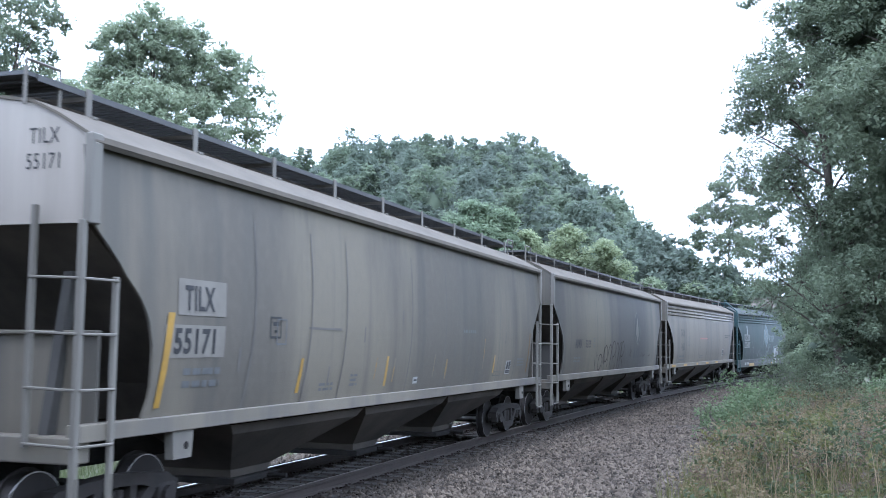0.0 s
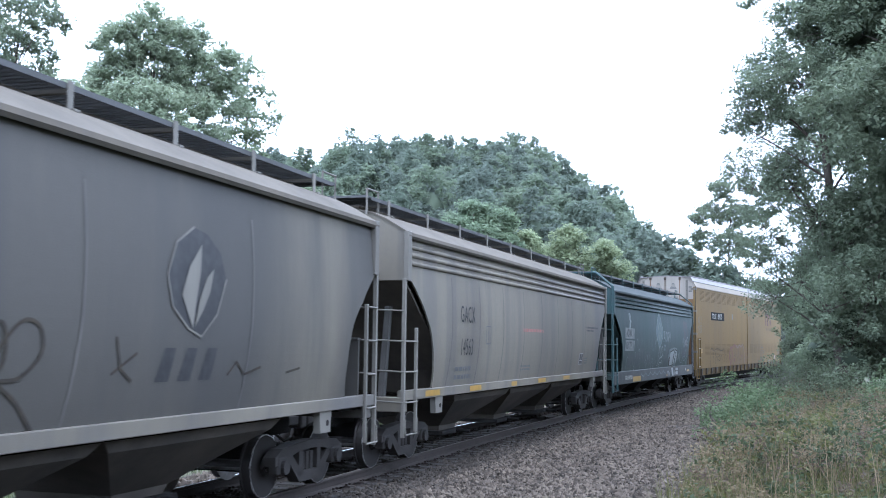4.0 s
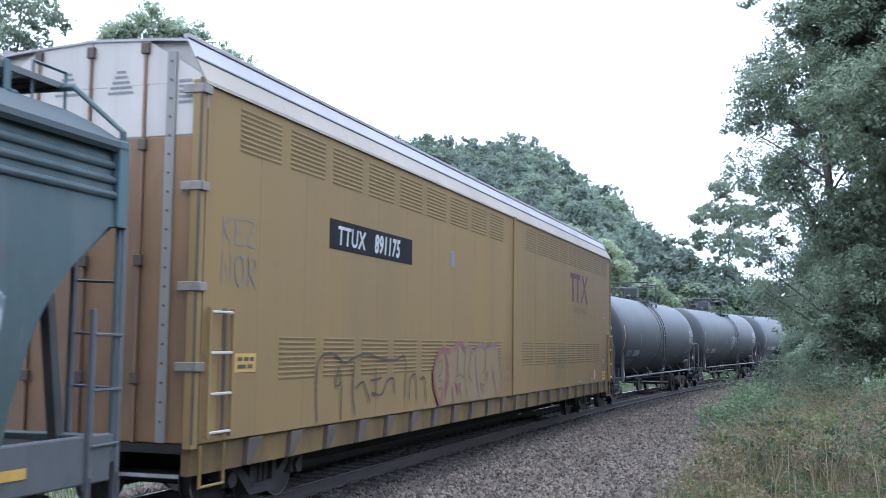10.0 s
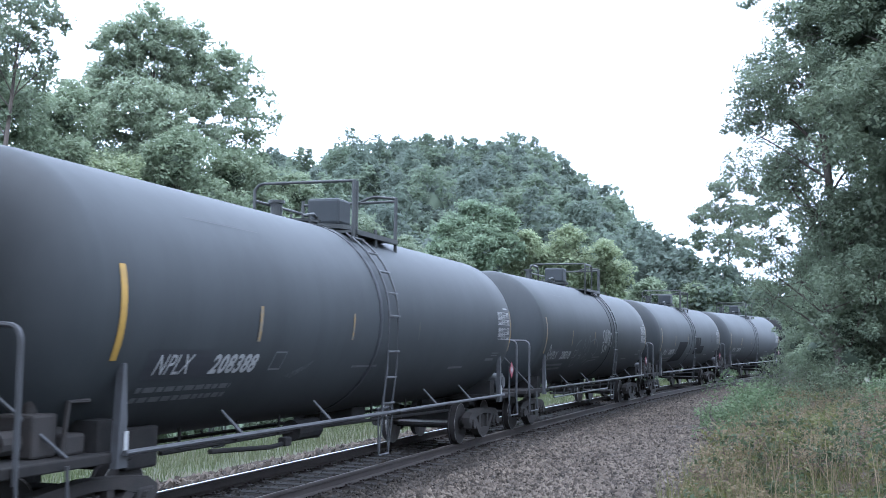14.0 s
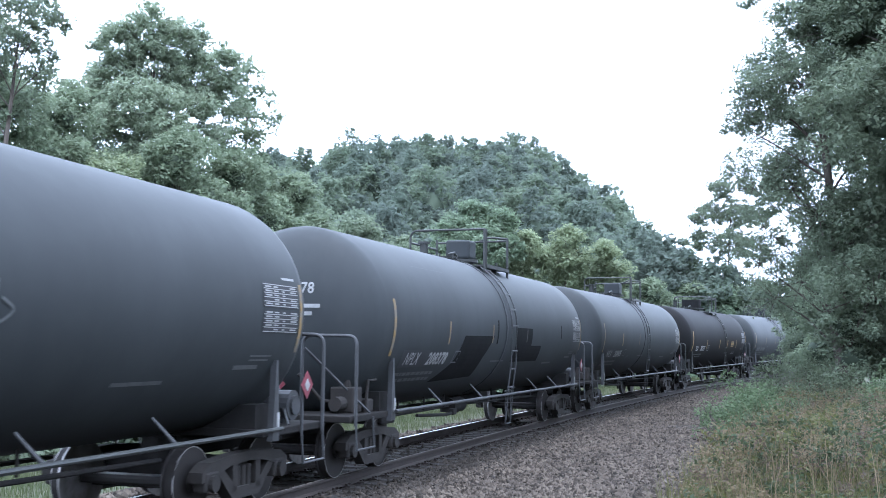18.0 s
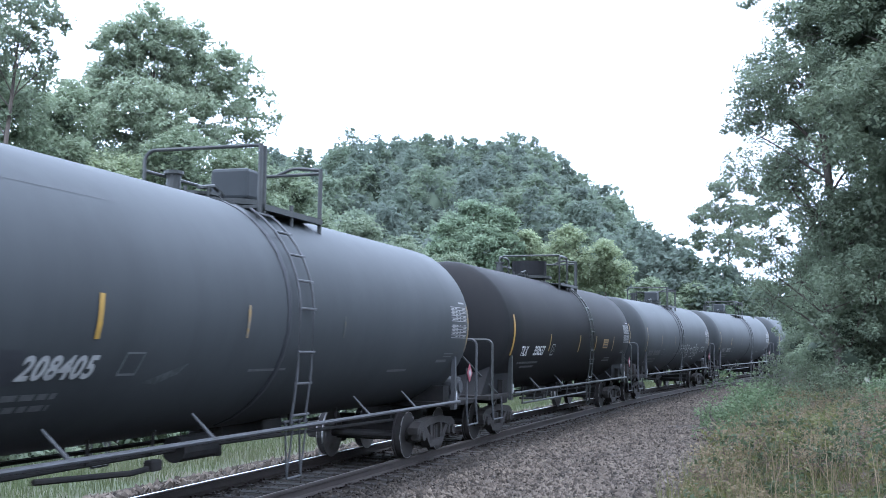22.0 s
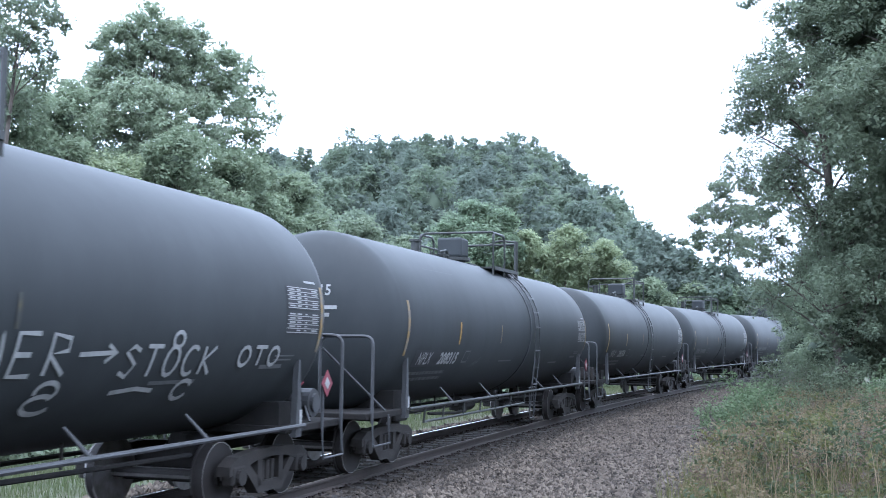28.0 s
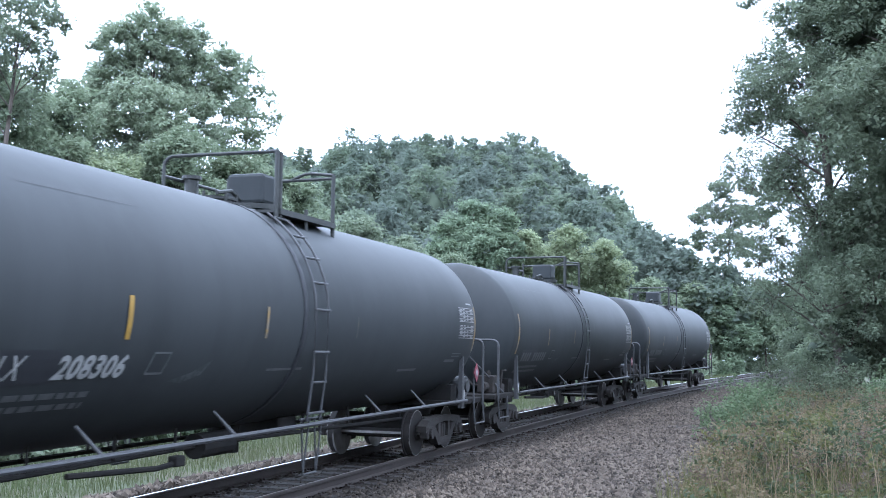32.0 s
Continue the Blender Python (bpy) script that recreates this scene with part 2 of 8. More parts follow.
tie_wood = shader("weathered_creosoted_timber", (0.025, 0.0215, 0.019), 0.9, vary=(0.018, 0.015, 0.014), vscale=3, stretch=(6, 1, 6), amount=0.8, bump=0.4, rand=0.3)
soil = shader("grassy_soil", (0.0382, 0.0467, 0.0221), 0.95, vary=(0.0638, 0.0527, 0.0357), vscale=0.35, amount=0.8, grain=(0.0298, 0.0382, 0.0170), gscale=6, bump=0.6, bscale=9)
bark = shader("grey_brown_bark", (0.085, 0.07, 0.058), 0.95, vary=(0.04, 0.033, 0.028), vscale=4, stretch=(3, 3, 0.6), amount=0.8, bump=0.6, bscale=14)


def leafy(name, a, b, island=0.2, tr=0.5, scale=0.5):
    return shader(name, a, 0.65, vary=b, vscale=scale, amount=0.9, island=island, translucent=tr, spec=0.25)


leaf_dark = leafy("dark_green_leaves", (0.131, 0.16, 0.107), (0.152, 0.184, 0.12))
leaf_mid = leafy("green_leaves", (0.164, 0.202, 0.128), (0.146, 0.18, 0.115))
leaf_soft = leafy("soft_green_leaves", (0.225, 0.266, 0.182), (0.202, 0.242, 0.163))
leaf_light = leafy("light_green_leaves", (0.212, 0.25, 0.145), (0.186, 0.222, 0.133))
leaf_fresh = leafy("fresh_green_leaves", (0.15, 0.196, 0.122), (0.13, 0.172, 0.112))
bush_dark = leafy("shaded_bush_leaves", (0.1, 0.122, 0.075), (0.082, 0.102, 0.063))
bush_green = leafy("roadside_bush_leaves", (0.084, 0.118, 0.06), (0.069, 0.098, 0.05))
# dark green of the lumps that put shade between the leaves
shade_green = shader("woodland_shade_green", (0.052, 0.066, 0.045), 0.9, vary=(0.04, 0.051, 0.035), vscale=0.5, amount=0.8, bump=0.6, bscale=3, spec=0.1)
# bluer and greyer than the near leaves: distance haze put into the colour
hill_tints = [leafy("hazy_woodland_leaves", a, b, 0.14, 0.62, scale=0.09) for a, b in (((0.101, 0.125, 0.104), (0.113, 0.139, 0.107)), ((0.115, 0.144, 0.109), (0.103, 0.13, 0.104)), ((0.137, 0.17, 0.116), (0.121, 0.152, 0.109)))]
weed_green = leafy("yellow_green_weed_leaves", (0.075, 0.079, 0.029), (0.092, 0.086, 0.033), scale=0.8)
weed_dark = leafy("dark_green_weed_leaves", (0.0383, 0.0544, 0.0265), (0.0523, 0.0662, 0.0314), scale=0.8)
weed_brown = leafy("withered_brown_stems", (0.078, 0.058, 0.043), (0.096, 0.072, 0.052), scale=0.9)
weed_straw = leafy("pale_straw_weed_heads", (0.145, 0.113, 0.066), (0.11, 0.086, 0.051), scale=0.9)
weed_dry = leafy("dry_straw_stalks", (0.1870, 0.1428, 0.0892), (0.1275, 0.0935, 0.0638), scale=0.9)
grass_mat = leafy("meadow_grass", (0.0615, 0.0804, 0.0328), (0.0861, 0.0861, 0.0451), scale=0.4)


# ---- building helpers ----
def link(name, me, material, parent=None, label="", smooth=False):
    ob = new(name, me)
    if material is not None and not me.materials:
        me.materials.append(material)
    if smooth:
        me.polygons.foreach_set("use_smooth", [True] * len(me.polygons))
    if parent is not None:
        ob.parent = parent
    if label:
        ob["label"] = label
    return ob


def part(name, bm, material, parent, label="", smooth=False):
    """One mesh object from a bmesh, under a thing or a part."""
    me = bpy.data.meshes.new(name)
    bm.normal_update()
    bm.to_mesh(me)
    bm.free()
    return link(name, me, material, parent, label, smooth)


def array_mesh(name, verts, faces):
    """A mesh from numpy arrays: verts (n, 3), faces (m, k)."""
    me = bpy.data.meshes.new(name)
    verts, faces = np.asarray(verts, np.float32), np.asarray(faces, np.int32)
    m, k = faces.shape
    me.vertices.add(len(verts))
    me.vertices.foreach_set("co", verts.ravel())
    me.loops.add(m * k)
    me.loops.foreach_set("vertex_index", faces.ravel())
    me.polygons.add(m)
    me.polygons.foreach_set("loop_start", np.arange(0, m * k, k, dtype=np.int32))
    me.polygons.foreach_set("loop_total", np.full(m, k, np.int32))
    me.update(calc_edges=True)
    return me


def BM():
    return bmesh.new()


def box(bm, x0, x1, y0, y1, z0, z1, bevel=0.0):
    m = Matrix.Translation(((x0 + x1) / 2, (y0 + y1) / 2, (z0 + z1) / 2)) @ Matrix.Diagonal((abs(x1 - x0), abs(y1 - y0), abs(z1 - z0), 1))
    made = bmesh.ops.create_cube(bm, size=1, matrix=m)["verts"]
    if bevel:
        edges = list({e for v in made for e in v.link_edges})
        bmesh.ops.bevel(bm, geom=edges, offset=bevel, segments=2, affect="EDGES", profile=0.5)
    return bm


def rod(bm, a, b, r, n=8, r2=None):
    a, b = Vector(a), Vector(b)
    d = b - a
    m = Matrix.Translation((a + b) / 2) @ d.to_track_quat("Z", "Y").to_matrix().to_4x4()
    bmesh.ops.create_cone(bm, cap_ends=True, segments=n, radius1=r, radius2=r if r2 is None else r2, depth=d.length, matrix=m)
    return bm


def tube(bm, pts, r, n=7):
    """A round bar along a polyline."""
    pts = [Vector(p) for p in pts]
    rings = []
    for i, p in enumerate(pts):
        d = (pts[min(i + 1, len(pts) - 1)] - pts[max(i - 1, 0)]).normalized()
        q = d.to_track_quat("Z", "Y")
        rr = r[i] if isinstance(r, (list, tuple)) else r
        rings.append([bm.verts.new(p + q @ Vector((rr * math.cos(2 * math.pi * j / n), rr * math.sin(2 * math.pi * j / n), 0))) for j in range(n)])
    for a, b in zip(rings, rings[1:]):
        for j in range(n):
            bm.faces.new((a[j], a[(j + 1) % n], b[(j + 1) % n], b[j]))
    bm.faces.new(rings[0][::-1])
    bm.faces.new(rings[-1])
    return bm


def bent(pts, r=0.12, n=5):
    """A polyline with its inner corners rounded."""
    P = [Vector(p) for p in pts]
    out = [P[0]]
    for a, b, c in zip(P, P[1:], P[2:]):
        d = min(r, (a - b).length * 0.45, (c - b).length * 0.45)
        p, q = b + (a - b).normalized() * d, b + (c - b).normalized() * d
        out += [(1 - f) ** 2 * p + 2 * f * (1 - f) * b + f * f * q for f in (i / n for i in range(n + 1))]
    return [tuple(p) for p in out + [P[-1]]]


def sheet(bm, rows, thick=0.0, closed=False):
    """A surface through rows of points."""
    grid = [[bm.verts.new(p) for p in row] for row in rows]
    faces = []
    for a, b in zip(grid, grid[1:]):
        for j in range(len(a) - 1 + (1 if closed else 0)):
            k = (j + 1) % len(a)
            faces.append(bm.faces.new((a[j], a[k], b[k], b[j])))
    if thick:
        bmesh.ops.recalc_face_normals(bm, faces=faces)
        bmesh.ops.solidify(bm, geom=faces, thickness=thick)
    return bm


def prism(bm, outline, y0, y1):
    """An outline in x and z, drawn out along y."""
    a = [bm.verts.new((x, y0, z)) for x, z in outline]
    b = [bm.verts.new((x, y1, z)) for x, z in outline]
    n = len(a)
    bm.faces.new(a)
    bm.faces.new(b[::-1])
    for i in range(n):
        bm.faces.new((a[i], b[i], b[(i + 1) % n], a[(i + 1) % n]))
    bmesh.ops.recalc_face_normals(bm, faces=bm.faces)
    return bm


def thing(name, label, category, group="", kind="", m=None):
    ob = tagged(new(name), label, category, group, kind)
    ob.empty_display_size = 0.3
    if m is not None:
        ob.matrix_basis = m
    return ob


# ---- the line of the track ----
# heading grows with the way: nearly straight beside the camera, an ever tighter curve further on
GRADE, LEAN = 0.00796, 0.0619
_s = np.arange(-420, 520.01, 0.25)
_c = np.clip(_s, -23, 125)
_h = 0.28919 + 0.001026 * _c + 2.1817e-5 * _c ** 2 + np.where(_s > 125, (_s - 125) * (0.001026 + 2 * 2.1817e-5 * 125), 0)
_i0 = int(np.argmin(abs(_s)))
_x = np.cumsum(np.sin(_h)) * 0.25
_y = np.cumsum(np.cos(_h)) * 0.25
_x += -7.549 * math.cos(0.28919) - _x[_i0]
_y += 7.549 * math.sin(0.28919) - _y[_i0]


def way(s, off=0.0, z=0.0, lean=True):
    """A point at way s, off metres to the camera's side of the centre line, z above the rail heads' plane."""
    x, y, h = np.interp(s, _s, _x), np.interp(s, _s, _y), np.interp(s, _s, _h)
    e = LEAN if lean else 0.0
    o, u = off * math.cos(e) + z * math.sin(e), z * math.cos(e) - off * math.sin(e)
    return Vector((x + o * math.cos(h), y - o * math.sin(h), u + GRADE * s))


def way_of(x, y):
    """Way and side offset of points given as arrays."""
    x, y = np.asarray(x, float).ravel(), np.asarray(y, float).ravel()
    pick = slice(0, None, 8)
    X, Y, H, S = _x[pick], _y[pick], _h[pick], _s[pick]
    s, o = np.empty(len(x)), np.empty(len(x))
    for i in range(0, len(x), 2000):
        d = (x[i:i + 2000, None] - X) ** 2 + (y[i:i + 2000, None] - Y) ** 2
        k = d.argmin(1)
        s[i:i + 2000] = S[k]
        o[i:i + 2000] = (x[i:i + 2000] - X[k]) * np.cos(H[k]) - (y[i:i + 2000] - Y[k]) * np.sin(H[k])
    return s, o


def ground_z(x, y):
    """Height of the ground sheet: it follows the line's grade, dips beside it, and rises to the wooded hill."""
    x, y = np.asarray(x, float), np.asarray(y, float)
    shape = x.shape
    s, o = way_of(x, y)
    xr, yr = x.ravel(), y.ravel()
    reach = 160 + 200 * np.clip((60 - abs(o)) / 30, 0, 1)
    near = np.clip(s, -300, reach) * GRADE - 0.62
    bank = 0.14 * np.clip((o - 5.2) / 3, 0, 1) - 0.3 * np.clip((-o - 8) / 30, 0, 1)
    dist = np.hypot(xr, yr)
    az = np.degrees(np.arctan2(xr, yr))
    fall = 1 - (np.clip(az - 2.7, 0, 11) / 11) ** 1.9
    fall = fall * np.clip((az + 75) / 35, 0, 1)
    ridge = HILL_TOP * fall * np.clip((dist - 105) / 150, 0, 1) ** 1.15
    ridge = np.where(yr > 0, ridge, 0)
    ridge = ridge * np.where(dist > 270, np.clip(1.6 - dist / 450, 0.25, 1), 1)
    # unseen added bank closes the place behind and beside the camera, blocking sky light
    back = np.clip((o - 13) / 14, 0, 1) * np.clip((26 - yr) / 12, 0, 1)
    bank = bank + 9.0 * back * back * (3 - 2 * back)
    bumps = 0.06 * np.sin(xr * 0.7 + 1.3) * np.cos(yr * 0.53) * np.clip((abs(o) - 4.5) / 4, 0, 1)
    return (near + bank + ridge + bumps).reshape(shape)


# ---- ground: one sheet to the horizon ----
def ground_sheet():
    def axis(lo, hi, fine, a, b):
        pts = list(np.arange(a, b + 1e-6, fine))
        step, v = fine, b
        while v < hi:
            step *= 1.22
            v += step
            pts.append(min(v, hi))
        step, v = fine, a
        while v > lo:
            step *= 1.22
            v -= step
            pts.insert(0, max(v, lo))
        return np.array(pts)
    xs, ys = axis(-2500, 2500, 2.0, -40, 60), axis(-2500, 2500, 2.0, -20, 130)
    X, Y = np.meshgrid(xs, ys)
    Z = ground_z(X, Y)
    n = len(xs)
    i, j = np.meshgrid(np.arange(len(ys) - 1), np.arange(n - 1), indexing="ij")
    a = (i * n + j).ravel()
    me = array_mesh("ground", np.c_[X.ravel(), Y.ravel(), Z.ravel()], np.c_[a, a + 1, a + n + 1, a + n])
    tagged(link("ground", me, soil, smooth=True), "grassy soil ground under trees beside a railway line", "ground", kind="structure")


ground_sheet()


# ---- trackbed: ballast with shoulders, ties, two rails ----
trackbed = thing("trackbed", "grey crushed-stone ballast bed of a single curved railway track", "ballast", kind="structure")
# cross-section: side offset (+ towards the camera) and height under the rail heads
BED = [(-9.5, -1.1), (-6.5, -0.74), (-5.4, -0.6), (-3.4, -0.52), (-1.85, -0.25), (-1.45, -0.2), (0, -0.2), (1.45, -0.2), (1.85, -0.22), (3.0, -0.34), (4.6, -0.42), (5.6, -0.47), (7.2, -0.8)]
bed_s = np.concatenate([np.arange(-300, 8, 4.0), np.arange(8, 60, 0.4), np.arange(60, 350, 2.0)])


def bed_height(o):
    return float(np.interp(o, [b[0] for b in BED], [b[1] for b in BED]))


bm = BM()
sheet(bm, [[way(s, o, h, lean=abs(o) < 1.9) + Vector((0, 0, 0.05 * noise.noise((s * 0.6, o, 0)) if abs(o) > 1.9 else 0)) for o, h in BED] for s in bed_s])
part("ballast_bed", bm, ballast_bed, trackbed, smooth=True)


def stones(name, count, s0, s1, o0, o1, size, seed, mat=None, label="crushed grey ballast stones"):
    """Loose crushed stones: low irregular lumps scattered over the ballast."""
    g = np.random.default_rng(seed)
    base = np.array([(-1, -0.7, 0), (0.6, -1, 0.1), (1, 0.5, 0), (-0.4, 1, 0.1), (-0.3, -0.2, 1.0), (0.45, 0.25, 0.85)])
    tris = np.array([(0, 1, 4), (1, 5, 4), (1, 2, 5), (2, 3, 5), (3, 4, 5), (3, 0, 4)])
    s = s0 + (s1 - s0) * g.random(count) ** 1.5
    o = g.uniform(o0, o1, count)
    keep = (abs(o) > 1.35) | (g.random(count) < 0.5)
    s, o = s[keep], o[keep]
    n = len(s)
    V = base[None] * (1 + 0.35 * g.standard_normal((n, 6, 1))) + 0.25 * g.standard_normal((n, 6, 3))
    V = V * (size * (0.5 + g.random(n) ** 2 * 1.1))[:, None, None] * np.array([1, 1, 0.95])
    a = g.uniform(0, 2 * math.pi, n)
    c, q = np.cos(a)[:, None], np.sin(a)[:, None]
    V = np.stack([V[..., 0] * c - V[..., 1] * q, V[..., 0] * q + V[..., 1] * c, V[..., 2]], -1)
    P = np.array([way(si, oi, bed_height(oi), lean=abs(oi) < 1.9) for si, oi in zip(s, o)])
    V = V + P[:, None] + np.array([0, 0, 0.005])
    F = (tris[None] + 6 * np.arange(n)[:, None, None]).reshape(-1, 3)
    me = array_mesh(name, V.reshape(-1, 3), F)
    return tagged(link(name, me, mat or stone_mat, trackbed), label, kind="stuff")


stones("ballast_stones", 96000, 12.5, 62, 2.1, 7.0, 0.026, 5)
stones("ballast_stones", 15000, 12.5, 70, 1.2, 2.5, 0.026, 8, stone_dark, "dark ballast stones along the rails")
stones("ballast_stones", 9000, 12.5, 60, -5.2, -1.3, 0.055, 6)
stones("ballast_stones", 9000, 12.5, 60, -1.3, 1.3, 0.028, 7, stone_dark, "dark ballast stones along the rails")

rail_outline = [(-0.07, -0.17), (0.07, -0.17), (0.07, -0.155), (0.012, -0.13), (0.012, -0.045), (0.036, -0.035), (0.036, -0.006), (0.028, 0.0), (-0.028, 0.0), (-0.036, -0.006), (-0.036, -0.035), (-0.012, -0.045), (-0.012, -0.13), (-0.07, -0.155)]
rail_s = np.concatenate([np.arange(-300, 5, 5.0), np.arange(5, 350, 1.5)])
for side in (-0.7535, 0.7535):
    bm = BM()
    sheet(bm, [[way(s, side + o, h) for o, h in rail_outline] for s in rail_s], closed=True)
    rail_ob = part("rail", bm, rail_rust, trackbed, "rusty steel rail")
    bm = BM()
    # near strip narrower and dimmer, coloured as if it mirrors the dark train
    sheet(bm, [[way(s, side + o, 0.0025) for o in (-0.031, 0.012 if side < 0 else -0.012)] for s in rail_s], thick=0.002)
    part("running_surface", bm, shiny_steel if side < 0 else dim_rail_steel, rail_ob, "polished silver running surface")
# timber ties with plates, spikes and anchors joined to each tie's own plate mesh
bm = BM()
box(bm, -0.115, 0.115, -1.3, 1.3, -0.17, 0.0, 0.012)
for v in bm.verts:
    v.co.z += 0.012 * noise.noise(v.co * 4)
tie_mesh = bpy.data.meshes.new("tie")
bm.to_mesh(tie_mesh)
bm.free()
tie_mesh.materials.append(tie_wood)
bm = BM()
for y in (-0.7535, 0.7535):
    box(bm, -0.1, 0.1, y - 0.17, y + 0.17, 0.0, 0.018)
    for x in (-0.06, 0.06):
        for d in (-0.1, 0.1):
            box(bm, x - 0.015, x + 0.015, y + d - 0.02, y + d + 0.02, 0.018, 0.05)
plate_mesh = bpy.data.meshes.new("tie_plate")
bm.to_mesh(plate_mesh)
bm.free()
plate_mesh.materials.append(rail_rust)
tie_rng = random.Random(3)
for i in range(175):
    s = 4 + i * 0.53
    h = float(np.interp(s, _s, _h))
    ob = new("tie", tie_mesh)
    ob.parent = trackbed
    ob.matrix_basis = Matrix.Translation(way(s, tie_rng.uniform(-0.04, 0.04), -0.188)) @ pose(0, 0, 0, math.degrees(LEAN), 0, 90 - math.degrees(h) + tie_rng.uniform(-1.2, 1.2))
    p = new("tie_plate", plate_mesh)
    p.parent = ob


# ---- lettering and marks ----
def lettering(text, size, squeeze=0.8, shear=0.0, weight=0.0):
    """Flat outline of a text, as points and faces, its lower left corner at the origin."""
    cu = bpy.data.curves.new("text", "FONT")
    cu.body, cu.size, cu.shear, cu.resolution_u, cu.offset = text, 1.0, shear, 3, weight
    cu.space_character = 1.08
    tmp = new("text", cu)
    bpy.context.view_layer.update()
    me = bpy.data.meshes.new_from_object(tmp.evaluated_get(bpy.context.evaluated_depsgraph_get()))
    pts = [(v.co.x * size * squeeze / 0.7, v.co.y * size / 0.7) for v in me.vertices]
    faces = [tuple(p.vertices) for p in me.polygons]
    bpy.data.objects.remove(tmp)
    bpy.data.meshes.remove(me)
    bpy.data.curves.remove(cu)
    return pts, faces


def flat_marks(bars, sub=1):
    """Quadrilaterals (x0, z0, x1, z1), or four corners, as points and faces; sub cuts them across the height."""
    pts, faces = [], []
    for b in bars:
        c = [(b[0], b[1]), (b[2], b[1]), (b[2], b[3]), (b[0], b[3])] if len(b) == 4 and not isinstance(b[0], tuple) else list(b)
        for i in range(sub):
            f0, f1 = i / sub, (i + 1) / sub
            q = [tuple(c[0][k] + (c[3][k] - c[0][k]) * f for k in (0, 1)) for f in (f0, f1)]
            r = [tuple(c[1][k] + (c[2][k] - c[1][k]) * f for k in (0, 1)) for f in (f0, f1)]
            n = len(pts)
            pts += [q[0], r[0], r[1], q[1]]
            faces.append((n, n + 1, n + 2, n + 3))
    return pts, faces


def strokes(lines, w):
    """Brush strokes of width w along polylines."""
    pts, faces = [], []
    for line in lines:
        n0 = len(pts)
        for i, (x, z) in enumerate(line):
            ax, az = line[max(i - 1, 0)]
            bx, bz = line[min(i + 1, len(line) - 1)]
            l = math.hypot(bx - ax, bz - az) or 1
            nx, nz = -(bz - az) / l * w / 2, (bx - ax) / l * w / 2
            pts += [(x - nx, z - nz), (x + nx, z + nz)]
        for i in range(len(line) - 1):
            k = n0 + 2 * i
            faces.append((k, k + 2, k + 3, k + 1))
    return pts, faces


def arc(cx, cz, rx, rz, a0, a1, n=14):
    return [(cx + rx * math.cos(radians(a0 + (a1 - a0) * i / n)), cz + rz * math.sin(radians(a0 + (a1 - a0) * i / n))) for i in range(n + 1)]


CUTS = {}


def paint(name, marks, material, parent, wrap, x=0.0, z=0.0, label="", lift=0.006):
    """Lays marks on a side: wrap(x, z, lift) gives the place on that side."""
    pts, faces = marks
    me = bpy.data.meshes.new(name)
    if wrap in CUTS:
        # cut the marks along the rows of the side, so that they lie on its facets
        bm = BM()
        vs = [bm.verts.new((x + a, 0.0, z + b)) for a, b in pts]
        for f in faces:
            try:
                bm.faces.new([vs[i] for i in f])
            except ValueError:
                pass
        lo, hi = min(v.co.z for v in vs), max(v.co.z for v in vs)
        for c in CUTS[wrap]:
            if lo < c < hi:
                bmesh.ops.bisect_plane(bm, geom=bm.verts[:] + bm.edges[:] + bm.faces[:], dist=1e-5, plane_co=(0, 0, c), plane_no=(0, 0, 1))
        bmesh.ops.remove_doubles(bm, verts=bm.verts, dist=1e-4)
        for v in bm.verts:
            v.co = wrap(v.co.x, v.co.z, lift)
        if name in ("graffiti", "emblem", "faded_letter", "data_field", "black_patch", "yellow_stripe"):
            # every separate stroke or shape is a part of its own
            left = set(bm.faces)
            made = None
            while left:
                todo, island = [left.pop()], []
                while todo:
                    f = todo.pop()
                    island.append(f)
                    for v in f.verts:
                        for g in v.link_faces:
                            if g in left:
                                left.remove(g)
                                todo.append(g)
                index, co = {}, []
                for f in island:
                    for v in f.verts:
                        if v not in index:
                            index[v] = len(co)
                            co.append(tuple(v.co))
                piece = bpy.data.meshes.new(name)
                piece.from_pydata(co, [], [[index[v] for v in f.verts] for f in island])
                made = link(name, piece, material, parent, label)
            bm.free()
            bpy.data.meshes.remove(me)
            return made
        bm.to_mesh(me)
        bm.free()
    else:
        me.from_pydata([wrap(x + a, z + b, lift) for a, b in pts], [], faces)
    ob = link(name, me, material, parent, label)
    if name in ("small_print", "number_bars"):
        tagged(ob, kind="stuff")
    return ob


def sprayed(lines, w, material, parent, wrap, label="", lift=0.01, name="graffiti"):
    """Each brush stroke a part of its own."""
    for i, line in enumerate(lines):
        paint(name, strokes([line], w), material, parent, wrap, label=label, lift=lift + 0.0003 * i)


